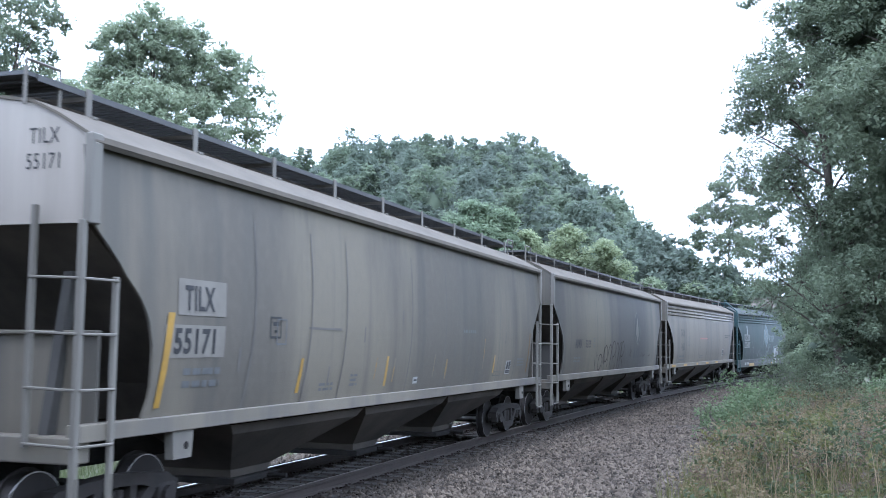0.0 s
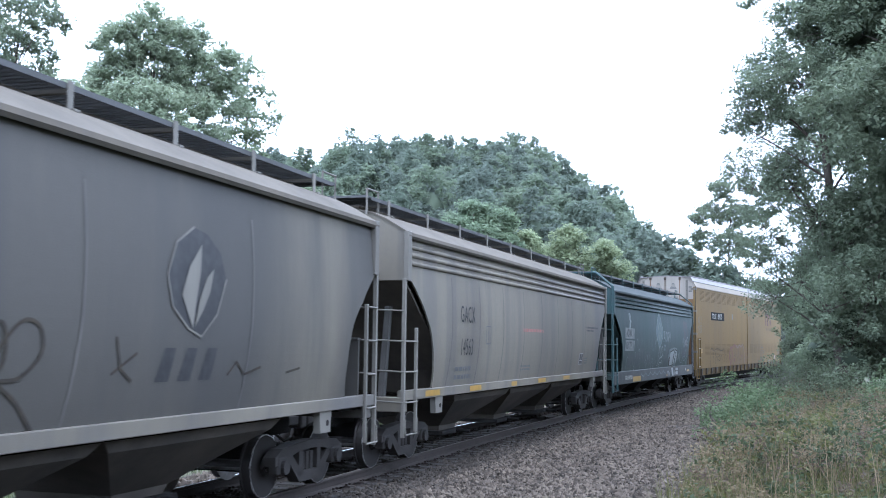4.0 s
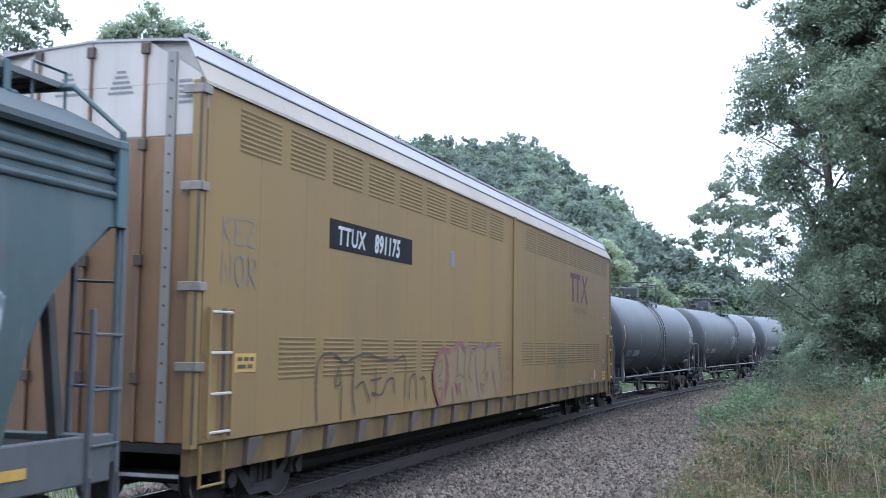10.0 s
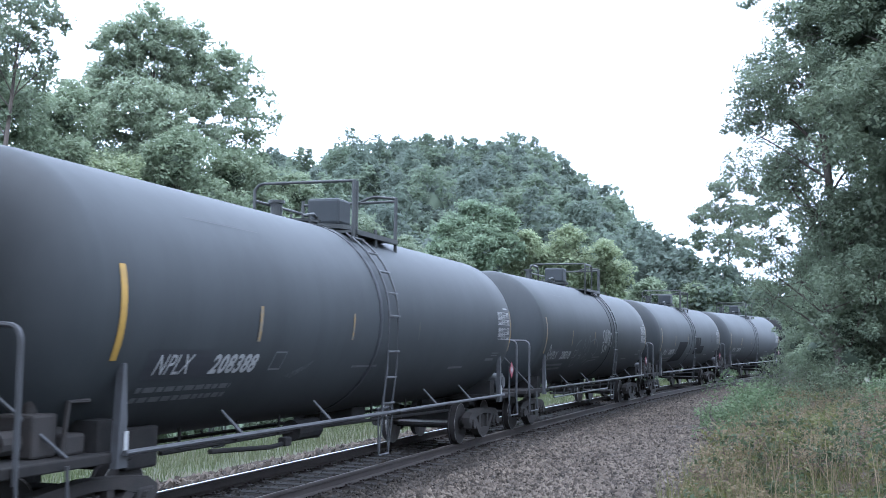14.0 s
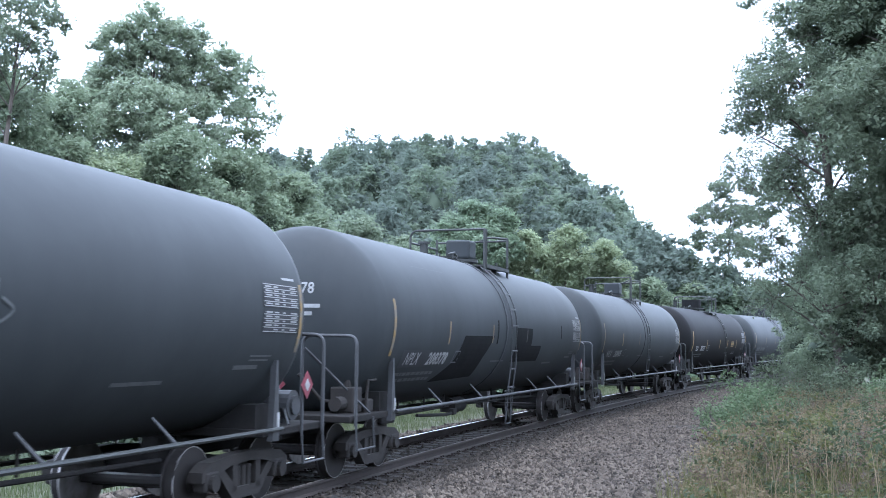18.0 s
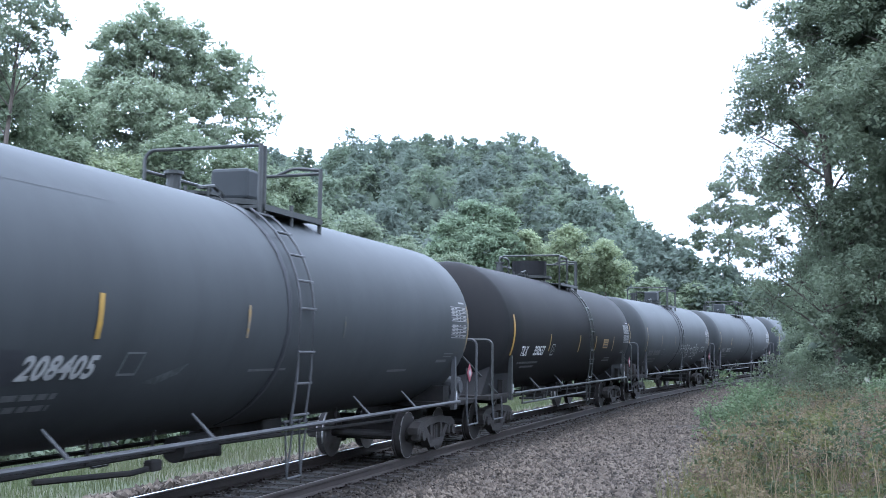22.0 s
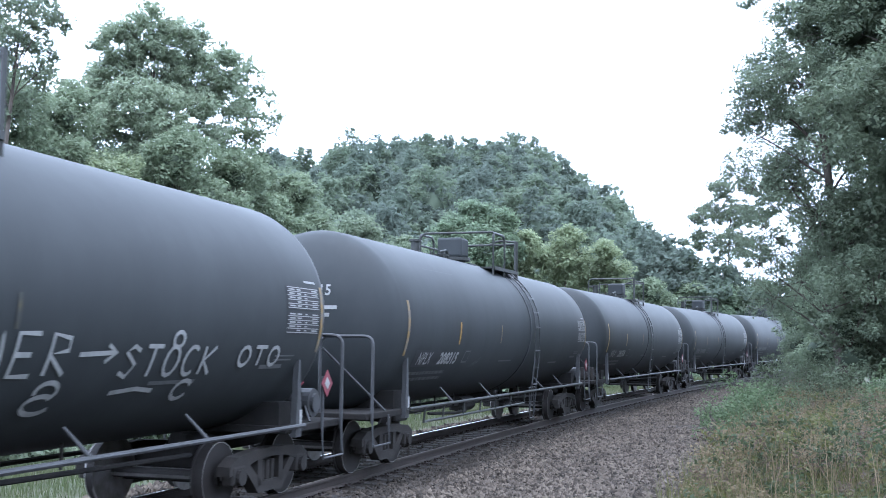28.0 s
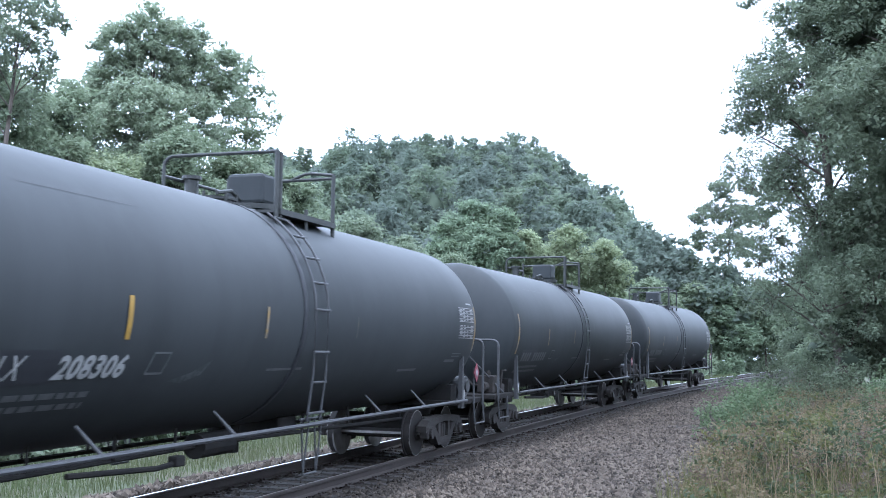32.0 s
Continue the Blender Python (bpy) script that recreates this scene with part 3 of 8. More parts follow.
# ---- trucks, couplers, common to all cars ----
def wheelset_mesh():
    bm = BM()
    for y in (-0.76, 0.76):
        k = -1 if y < 0 else 1
        rod(bm, (0, y - 0.06, 0), (0, y + 0.06, 0), 0.42, 28)
        rod(bm, (0, y - k * 0.085, 0), (0, y - k * 0.06, 0), 0.455, 28)
        rod(bm, (0, y + k * 0.06, 0), (0, y + k * 0.1, 0), 0.13, 12)
    rod(bm, (0, -1.02, 0), (0, 1.02, 0), 0.075, 10)
    plain_faces = len(bm.faces)
    # polished tread and rim edge
    for y in (-0.76, 0.76):
        k = -1 if y < 0 else 1
        ring = [[(r * math.cos(a), y + k * d, r * math.sin(a)) for a in np.linspace(0, 2 * math.pi, 28, endpoint=False)] for r, d in ((0.4215, 0.05), (0.421, 0.0615), (0.411, 0.0625))]
        sheet(bm, ring, closed=True)
    bm.faces.ensure_lookup_table()
    for f in bm.faces[plain_faces:]:
        f.material_index = 1
    bmesh.ops.recalc_face_normals(bm, faces=bm.faces)
    me = bpy.data.meshes.new("wheelset")
    bm.to_mesh(me)
    bm.free()
    me.materials.append(wheel_steel)
    me.materials.append(rim_steel)
    return me


def sideframe_mesh():
    """Cast truck side: arched top chord, sagging bottom chord, columns, bearing pedestals."""
    bm = BM()
    top = [(-1.12, 0.56), (-0.92, 0.66), (-0.45, 0.7), (0, 0.72), (0.45, 0.7), (0.92, 0.66), (1.12, 0.56)]
    low = [(-1.12, 0.44), (-0.78, 0.5), (-0.42, 0.58), (0, 0.6), (0.42, 0.58), (0.78, 0.5), (1.12, 0.44)]
    prism(bm, top + low[::-1], -0.09, 0.09)
    prism(bm, [(-0.72, 0.5), (-0.6, 0.56), (-0.26, 0.3), (0.26, 0.3), (0.6, 0.56), (0.72, 0.5), (0.34, 0.16), (-0.34, 0.16)], -0.08, 0.08)
    for x in (-0.3, 0.3):
        box(bm, x - 0.06, x + 0.06, -0.08, 0.08, 0.25, 0.6)
    for x in (-0.89, 0.89):
        box(bm, x - 0.16, x + 0.16, -0.07, 0.1, 0.32, 0.56, 0.03)
        rod(bm, (x, -0.08, 0.42), (x, 0.15, 0.42), 0.1, 12)
    for x in (-0.14, 0, 0.14):
        rod(bm, (x, 0.0, 0.3), (x, 0.0, 0.55), 0.055, 8)
    me = bpy.data.meshes.new("sideframe")
    bm.to_mesh(me)
    bm.free()
    me.materials.append(cast_steel)
    return me


WHEELSET, SIDEFRAME = wheelset_mesh(), sideframe_mesh()
WHEELS = []


def truck(parent, x):
    bm = BM()
    box(bm, x - 0.18, x + 0.18, -1.0, 1.0, 0.36, 0.64, 0.03)
    rod(bm, (x, 0, 0.6), (x, 0, 0.86), 0.32, 16)
    box(bm, x - 0.7, x - 0.6, -0.85, 0.85, 0.3, 0.38)
    box(bm, x + 0.6, x + 0.7, -0.85, 0.85, 0.3, 0.38)
    t = part("truck", bm, under_dark, parent, "rusty cast-steel truck")
    for y in (-1, 1):
        f = new("sideframe", SIDEFRAME)
        f.parent = t
        f.matrix_basis = pose(x, y * 1.0, 0, 0, 0, 0 if y > 0 else 180)
    for d in (-0.89, 0.89):
        w = new("wheelset", WHEELSET)
        w.parent = t
        w.matrix_basis = pose(x + d, 0, 0.42)
        WHEELS.append((w, x + d))
    return t


def couplers(parent, half):
    for k in (-1, 1):
        bm = BM()
        box(bm, k * (half - 0.75), k * (half - 0.18), -0.08, 0.08, 0.78, 0.92, 0.02)
        box(bm, k * (half - 0.2), k * (half - 0.005), -0.14, 0.12, 0.71, 0.99, 0.04)
        part("coupler", bm, cast_steel, parent, "rusty knuckle coupler")
        bm = BM()
        tube(bm, [(k * (half - 0.7), 0.32, 0.85), (k * (half - 0.35), 0.3, 0.66), (k * (half - 0.1), 0.22, 0.5), (k * half, 0.12, 0.55)], 0.025)
        part("brake_hose", bm, under_dark, parent)


# one entry for each car: object, middle of the car in the train, half the truck spacing
TRAIN = []
CARS = "cars of the freight train"


# ---- covered hoppers ----
def hopper(name, label, mid, half, paint_mat, roof_mat, end_mat, style, post_mat=None):
    """A covered grain hopper: bulged sides cut back at the ends, open end bays with ladders, roof walkway."""
    post_mat = post_mat or light_paint
    car = thing(name, label, "hopper car", CARS)
    hl = half - 0.7                                  # end of the body
    cut_z = [1.18, 1.55, 2.0, 2.3, 2.5, 2.68, 2.8, 3.12, 3.13, 3.85]
    if style == "smooth":
        cut_x = [0.98, 1.1, 1.07, 0.97, 0.81, 0.58, 0.47, 0.08, 0.0, 0.0]
    else:
        cut_x = [1.45, 1.42, 1.3, 1.15, 0.98, 0.8, 0.66, 0.22, 0.1, 0.0]
    zz = sorted([round(float(z), 4) for z in np.linspace(1.18, 3.85, 26)] + [3.12, 3.13])

    bulge = [1.577 - (0.078 if z < 2.35 else 0.0385) * (z - 2.35) ** 2 for z in zz]

    def side_y(z):
        return float(np.interp(z, zz, bulge))

    def wrap(x, z, lift):
        return (x, -side_y(z) - lift, z)
    CUTS[wrap] = zz
    for k in (-1, 1):
        bm = BM()
        rows = []
        for z in zz:
            e = hl - float(np.interp(z, cut_z, cut_x))
            rows.append([(x, k * side_y(z), z) for x in np.linspace(-e, e, 25)])
        sheet(bm, rows, thick=0.03)
        part("side_wall", bm, paint_mat, car, smooth=False)
        bm = BM()
        box(bm, -hl, hl, k * 1.4, k * 1.55, *((1.06, 1.2) if style == "teal" else (1.15, 1.31)), 0.01)
        part("side_sill", bm, pale_paint if style != "teal" else paint_mat, car, "scuffed side sill")
        for x in (-hl + 1.75, hl - 1.75):
            bm = BM()
            prism(bm, [(x - 0.2, 1.16), (x + 0.2, 1.16), (x + 0.17, 0.86), (x - 0.17, 0.86)], k * 1.42, k * 1.52)
            part("jacking_pad", bm, post_mat if style != "teal" else paint_mat, car)
            bm = BM()
            rod(bm, (x + 0.06, k * 1.52, 0.99), (x + 0.06, k * 1.528, 0.99), 0.04, 12)
            part("pad_hole", bm, under_dark, car)
    # roof: a shallow barrel with an eave bead, and inner closing walls
    bm = BM()
    half_arch = [(1.56, 3.83), (1.59, 3.87), (1.575, 3.93), (1.47, 3.99), (1.18, 4.16), (0.88, 4.3), (0.45, 4.37)]
    arch = [(-y, z) for y, z in half_arch] + [(0, 4.39)] + half_arch[::-1]
    sheet(bm, [[(x, y, z) for y, z in arch] for x in np.linspace(-hl, hl, 17)], thick=0.03)
    part("roof", bm, roof_mat, car, "dusty curved steel roof")
    if style != "smooth":
        for z in (3.42, 3.56, 3.7):
            for k in (-1, 1):
                bm = BM()
                y = side_y(z)
                tube(bm, [(-hl + 0.05, k * y, z), (hl - 0.05, k * y, z)], 0.042, 8)
                part("side_rib", bm, paint_mat, car, smooth=True)
    for k in (-1, 1):
        # upper end plate
        bm = BM()
        outline = [(-1.5, 3.13), (1.5, 3.13)] + [(y, z - 0.015) for y, z in arch[::-1]]
        a = [bm.verts.new((k * (hl - 0.02), y, z)) for y, z in outline]
        b = [bm.verts.new((k * (hl - 0.05), y, z)) for y, z in outline]
        bm.faces.new(a)
        bm.faces.new(b[::-1])
        for i in range(len(a)):
            j = (i + 1) % len(a)
            bm.faces.new((a[i], b[i], b[j], a[j]))
        bmesh.ops.recalc_face_normals(bm, faces=bm.faces)
        part("end_plate", bm, end_mat, car, "upper end plate")
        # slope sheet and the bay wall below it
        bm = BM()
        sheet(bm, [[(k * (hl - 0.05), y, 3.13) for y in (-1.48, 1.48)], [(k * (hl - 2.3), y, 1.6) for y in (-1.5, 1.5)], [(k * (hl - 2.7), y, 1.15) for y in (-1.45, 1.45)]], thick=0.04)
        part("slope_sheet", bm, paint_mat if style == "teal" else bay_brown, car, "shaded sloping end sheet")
        if style == "smooth":
            bm = BM()
            box(bm, k * (hl - 0.4), k * (hl - 0.36), -1.44, 1.44, 1.14, 2.12)
            bulkhead = part("bulkhead", bm, paint_mat, car, "grey lower end bulkhead")
            bm = BM()
            box(bm, k * (hl - 0.42), k * (hl - 0.3), -1.44, 1.44, 2.12, 2.16, 0.01)
            part("bulkhead_edge", bm, paint_mat, bulkhead)
        for y in (-1.05, 0, 1.05):
            bm = BM()
            prism(bm, [(k * (hl - 0.12), 1.15), (k * (hl - 0.24), 1.15), (k * (hl - 0.5), 2.72), (k * (hl - 0.4), 2.72)], y - 0.05, y + 0.05)
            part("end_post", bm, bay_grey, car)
        bm = BM()
        box(bm, k * (hl - 0.22), k * (hl + 0.02), -1.5, 1.5, 0.96, 1.2, 0.015)
        part("end_sill", bm, paint_mat if style == "teal" else pale_paint, car)
        bm = BM()
        box(bm, k * (hl - 1.1), k * (hl - 0.22), -1.42, 1.42, 1.1, 1.14)
        part("end_deck", bm, under_dark, car)
        for y in (-1, 1):
            bm = BM()
            box(bm, k * (hl - 0.13), k * (hl + 0.03), y * 1.5, y * 1.585, 3.12, 3.95, 0.012)
            part("corner_post", bm, post_mat, car)
            # end ladder, side ladder and sill steps
            lad = BM()
            xe = k * (hl + 0.05)
            box(lad, xe - 0.035, xe + 0.035, y * 1.5, y * 1.56, 0.55, 3.15, 0.008)
            xs = k * (hl - 0.42)
            ladder = part("ladder", lad, post_mat if k < 0 or style != "teal" else rod_grey, car, "steel ladder")
            lad = BM()
            box(lad, xe - 0.03, xe + 0.03, y * 0.98, y * 1.03, 1.1, 3.3, 0.008)
            part("upright", lad, post_mat if k < 0 or style != "teal" else rod_grey, ladder)
            lad = BM()
            box(lad, xs - 0.03, xs + 0.03, y * 1.545, y * 1.595, 0.62, 2.66 if style == "smooth" else 2.35, 0.008)
            part("upright", lad, post_mat if k < 0 or style != "teal" else rod_grey, ladder)
            for z in (2.62, 2.12, 1.62, 1.12):
                bm = BM()
                if z < 2.6 or style == "smooth":
                    rod(bm, (xe, y * 1.56, z), (xs, y * 1.6, z), 0.014, 6)
                    part("rung", bm, post_mat if k < 0 or style != "teal" else rod_grey, ladder)
                    bm = BM()
                rod(bm, (xe + k * 0.03, y * 1.0, z + 0.02), (xe + k * 0.03, y * 1.54, z), 0.014, 6)
                part("rung", bm, post_mat if k < 0 or style != "teal" else rod_grey, ladder)
            bm = BM()
            tube(bm, [(xe, y * 1.57, 0.85), (xe, y * 1.58, 0.6), (xs, y * 1.6, 0.6), (xs, y * 1.6, 0.85)], 0.016)
            part("step", bm, post_mat if k < 0 or style != "teal" else rod_grey, ladder)
        # roof-end crossover walk with its grab hoops
        bm = BM()
        box(bm, k * (hl - 0.5), k * (hl + 0.05), -0.82, 0.82, 4.53, 4.57)
        walkway = part("crossover_walk", bm, grating, car)
        for y in (-0.82, 0.82):
            bm = BM()
            tube(bm, [(k * (hl - 0.45), y, 4.2), (k * (hl - 0.45), y, 4.68), (k * (hl + 0.04), y, 4.68), (k * (hl + 0.04), y, 4.25)], 0.02, 6)
            part("grab_hoop", bm, post_mat, walkway)
    # running boards of open grating with their brackets
    for k in (-1, 1):
        bm = BM()
        for i in range(22):
            y = k * (0.12 + 0.0325 * i)
            box(bm, -hl + 0.1, hl - 0.1, y, y + k * 0.014, 4.53, 4.55)
        for x in np.arange(-hl + 0.15, hl - 0.15, 0.12):
            box(bm, x, x + 0.035, k * 0.12, k * 0.83, 4.505, 4.53)
        board = part("running_board", bm, grating, car, "dark steel grating walkway")
        bm = BM()
        box(bm, -hl + 0.1, hl - 0.1, k * 0.83, k * 0.845, 4.5, 4.56)
        part("board_edge", bm, grating, board)
        for x in np.linspace(-hl + 0.85, hl - 0.85, 9):
            bm = BM()
            box(bm, x - 0.045, x + 0.045, k * 0.85, k * 0.87, 4.25, 4.585, 0.005)
            box(bm, x - 0.045, x + 0.045, k * 0.85, k * 0.95, 4.27, 4.3, 0.004)
            box(bm, x - 0.03, x + 0.03, k * 0.1, k * 0.83, 4.46, 4.505)
            part("bracket", bm, light_paint if style != "teal" else teal_light, board, "light grey bracket")
    bm = BM()
    box(bm, -hl + 0.6, hl - 0.6, -0.42, 0.42, 4.33, 4.49, 0.03)
    part("hatch_cover", bm, roof_mat, car, "trough hatch cover")
    # discharge bays
    n = 3
    span = 2 * (hl - 2.9)
    for i in range(n):
        c = -span / 2 + span * (i + 0.5) / n
        w = span / n / 2 - 0.02
        bm = BM()
        rows = [[(c + sx * a, sy * b, z) for sx, sy in ((-1, -1), (1, -1), (1, 1), (-1, 1))] for a, b, z in ((w, 1.42, 1.12), (w * 0.92, 1.36, 1.0), (0.55, 0.62, 0.42), (0.5, 0.6, 0.3))]
        sheet(bm, rows, closed=True)
        bm.faces.new([v for v in bm.verts][-4:])
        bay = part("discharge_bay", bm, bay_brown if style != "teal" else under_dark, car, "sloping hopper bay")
        bm = BM()
        box(bm, c - 0.62, c + 0.62, -0.72, 0.72, 0.24, 0.32, 0.01)
        rod(bm, (c + 0.3, -1.0, 0.28), (c + 0.3, 1.0, 0.28), 0.035)
        part("outlet_gate", bm, under_dark, bay)
    bm = BM()
    box(bm, -hl + 0.1, hl - 0.1, -0.2, 0.2, 0.7, 1.05)
    part("centre_sill", bm, under_dark, car)
    truck_x = half - 1.95
    for k in (-1, 1):
        truck(car, k * truck_x)
    couplers(car, half)
    TRAIN.append((car, mid, truck_x))
    return car, wrap, hl


def end_text(lines, car, hl, x_sign, material, size=0.28):
    """Lettering on the upper end plate that faces the front of the train."""
    for text, y, z in lines:
        pts, faces = lettering(text, size, 0.72)
        me = bpy.data.meshes.new("lettering")
        me.from_pydata([(-hl + 0.012, y - a, z + b) for a, b in pts], [], [f[::-1] for f in faces])
        link("lettering", me, material, car)


def small_print(x, z, w, rows, rng, h=0.07):
    """Rows of short bars in place of print too small to read."""
    bars = []
    for r in range(rows):
        a = x
        while a < x + w:
            b = min(a + rng.uniform(0.08, 0.22), x + w)
            bars.append((a, z - r * h * 1.9, b, z - r * h * 1.9 + h))
            a = b + 0.04
    return flat_marks(bars)


def data_square(car, wrap, x0, z0, x1, z1, lean=0.09):
    """A framed pair of dark fields, sheared a little like the seams of the side."""
    def q(a, b):
        return (x0 + (x1 - x0) * a + lean * (b - 0.5), z0 + (z1 - z0) * b)
    paint("data_square", flat_marks([(q(0, 0), q(1, 0), q(1, 1), q(0, 1))]), ink_white, car, wrap, label="white-framed dark data square", lift=0.006)
    paint("data_field", flat_marks([(q(0.08, 0.07), q(0.92, 0.07), q(0.92, 0.3), q(0.08, 0.3)), (q(0.08, 0.38), q(0.46, 0.38), q(0.46, 0.93), q(0.08, 0.93)), (q(0.54, 0.38), q(0.92, 0.38), q(0.92, 0.93), q(0.54, 0.93))]), ink_black, car, wrap, lift=0.011)
    paint("small_print", flat_marks([(q(0.15, 0.17), q(0.8, 0.17), q(0.8, 0.21), q(0.15, 0.21)), (q(0.6, 0.5), q(0.85, 0.5), q(0.85, 0.6), q(0.6, 0.6))]), ink_grey, car, wrap, lift=0.015)


def outline_box(car, wrap, x0, z0, x1, z1, material):
    paint("small_print", strokes([[(x0, z0), (x1, z0), (x1, z1), (x0, z1), (x0, z0)]], 0.03), material, car, wrap)
    paint("small_print", flat_marks([(x0 + 0.06, z1 - 0.1, x1 - 0.06, z1 - 0.05), (x0 + 0.1, z0 + 0.06, x0 + 0.14, z1 - 0.16), (x0 + 0.1, z0 + 0.06, x1 - 0.09, z0 + 0.09)]), material, car, wrap)


def seams(car, wrap, xs, z1=3.5, width=0.03, material=None):
    """Long weld seams that sweep forward towards the sill."""
    for x in xs:
        paint("side_seam", strokes([[(x + 0.03, z1), (x + 0.05, 2.9), (x + 0.03, 2.3), (x - 0.03, 1.85), (x - 0.1, 1.45), (x - 0.14, 1.24)]], width), material or seam_dark, car, wrap, label="dark vertical weld seam", lift=0.007)


def blob(points, wobble=0.0, seed=1):
    """A closed outline as one face."""
    g = random.Random(seed)
    pts = [(a + g.uniform(-wobble, wobble), b + g.uniform(-wobble, wobble)) for a, b in points]
    return pts, [tuple(range(len(pts)))]


panel_grey = shader("pale_grey_repaint", (0.135, 0.124, 0.108), 0.65, vary=(0.1, 0.09, 0.078), vscale=3, amount=0.7)
worn_yellow = shader("worn_yellow_paint", (0.16, 0.105, 0.04), 0.7, vary=(0.11, 0.095, 0.075), vscale=8, amount=0.95, edge=(0.42, 0.55))
dim_yellow = shader("faded_ochre_paint", (0.052, 0.045, 0.027), 0.7, vary=(0.03, 0.032, 0.03), vscale=8, amount=0.95, edge=(0.42, 0.58))
tank_streak = shader("dark_seam_line_paint", (0.017, 0.0185, 0.02), 0.6, vary=(0.024, 0.026, 0.027), vscale=3, amount=0.9)
placard_red = shader("hazard_red_placard", (0.13, 0.02, 0.03), 0.6, vary=(0.1, 0.03, 0.04), vscale=6, amount=0.6)
scuff_grey = shader("chalky_scrape", (0.05, 0.056, 0.056), 0.7, vary=(0.026, 0.029, 0.03), vscale=9, amount=0.95, edge=(0.4, 0.55))
seam_dark = shader("dark_seam_grime", (0.0585, 0.0546, 0.05148), 0.7, vary=(0.0936, 0.08736, 0.078), vscale=1.2, amount=0.9)
print_rng = random.Random(11)
sill_dirt = shader("dirty_teal_sill", (0.026, 0.029, 0.03), 0.7, vary=(0.05, 0.049, 0.046), vscale=2.2, stretch=(1, 1, 0.5), amount=0.8, bump=0.1)
grime_grey = shader("pale_grime", (0.0468, 0.05148, 0.04992), 0.75, vary=(0.0234, 0.0351, 0.03588), vscale=4, amount=0.9)
grime_red = shader("worn_maroon_spray", (0.0429, 0.0312, 0.03276), 0.7, vary=(0.01716, 0.0351, 0.039), vscale=3, amount=0.9)
panel_white = shader("smudged_white_panel", (0.1482, 0.1521, 0.1482), 0.65, vary=(0.039, 0.0507, 0.05148), vscale=3.5, amount=0.8)
# grey hopper with a pale end
car, wrap, hl = hopper("hopper_car", "weathered grey covered hopper car with pale end plate", -98.75, 9.65, grey_paint, roof_dust, white_paint, "smooth")
first_hopper = car
X = -98.75
paint("number_panel", flat_marks([(-106.22 - X, 2.34, -105.25 - X, 2.72), (-106.45 - X, 1.9, -105.25 - X, 2.24)]), panel_grey, car, wrap, label="paler repainted panel", lift=0.006)
paint("lettering", lettering("TILX", 0.25, 0.76, 0, 0.025), ink_black, car, wrap, -106.1 - X, 2.4, lift=0.012)
paint("lettering", lettering("55171", 0.25, 0.92, 0, 0.03), ink_black, car, wrap, -106.28 - X, 1.95, lift=0.012)
paint("small_print", small_print(-106.05 - X, 1.72, 0.75, 2, print_rng), ink_grey, car, wrap)
paint("yellow_stripe", flat_marks([((-106.52 - X, 1.4), (-106.42 - X, 1.4), (-106.28 - X, 2.36), (-106.4 - X, 2.36))], 6), ink_yellow, car, wrap, lift=0.01)
paint("small_print", strokes([[(-104.0 - X, 2.05), (-103.75 - X, 2.05), (-103.75 - X, 2.35), (-104.0 - X, 2.35), (-104.0 - X, 2.05)]], 0.03), ink_grey, car, wrap)
end_text([("TILX", -0.85, 3.88), ("55171", -0.82, 3.64)], car, hl, -1, ink_black, 0.15)
seams(car, wrap, [-104.6 - X, -103.05 - X, -101.9 - X, -99.2 - X, -97.4 - X, -95.2 - X, -93.7 - X, -92.3 - X])
paint("seam_line", strokes([[(-103.1 - X, 2.26), (-102.05 - X, 2.26)]], 0.03), seam_dark, car, wrap)
outline_box(car, wrap, -104.17 - X, 2.13, -103.9 - X, 2.37, ink_black)
for x0, z0, x1, z1 in ((-103.36, 1.43, -103.26, 1.87), (-100.3, 1.42, -100.23, 1.88), (-94.12, 1.5, -94.03, 1.86), (-91.25, 1.45, -91.02, 2.36)):
    paint("yellow_stripe", flat_marks([((x0 - X, z0), (x0 - X + 0.09, z0), (x1 - X + 0.07, z1), (x1 - X, z1))]), ink_yellow if x0 < -94 else ochre_paint, car, wrap, label="worn yellow stripe")
for x, z0, z1, w in ((-100.74, 1.52, 1.86, 0.05), (-99.96, 1.48, 1.85, 0.05), (-97.33, 1.46, 1.81, 0.08), (-98.0, 1.5, 1.9, 0.04), (-94.9, 1.6, 2.2, 0.05)):
    paint("yellow_stripe", flat_marks([((x - X, z0), (x - X + w, z0), (x - X + w + 0.07, z1), (x - X + 0.07, z1))]), worn_yellow, car, wrap, label="faint worn yellow stripe", lift=0.005)
for i, (x, z) in enumerate(((-101.2, 2.3), (-99.6, 2.6), (-96.8, 2.1), (-95.9, 1.9), (-93.2, 2.35), (-104.9, 2.0), (-98.4, 2.75), (-102.4, 1.75))):
    paint("stain_mark", blob([(x - X, z), (x - X + 0.04, z + 0.02), (x - X + 0.02, z - 0.2 - 0.05 * (i % 3)), (x - X - 0.02, z - 0.22)]), seam_dark, car, wrap, label="dark run-down stain", lift=0.006)
paint("small_print", small_print(-102.65 - X, 1.5, 0.45, 2, print_rng, 0.035), ink_grey, car, wrap)
paint("small_print", small_print(-101.62 - X, 1.6, 0.26, 3, print_rng, 0.035), ink_grey, car, wrap)
paint("small_print", small_print(-96.3 - X, 2.3, 0.85, 1, print_rng, 0.06), ink_grey, car, wrap)
paint("notice_plate", flat_marks([(-98.96 - X, 1.42, -98.74 - X, 1.53)]), ink_white, car, wrap, label="small white notice plate")
paint("small_print", flat_marks([(-98.93 - X, 1.46, -98.78 - X, 1.49)]), ink_black, car, wrap, lift=0.012)
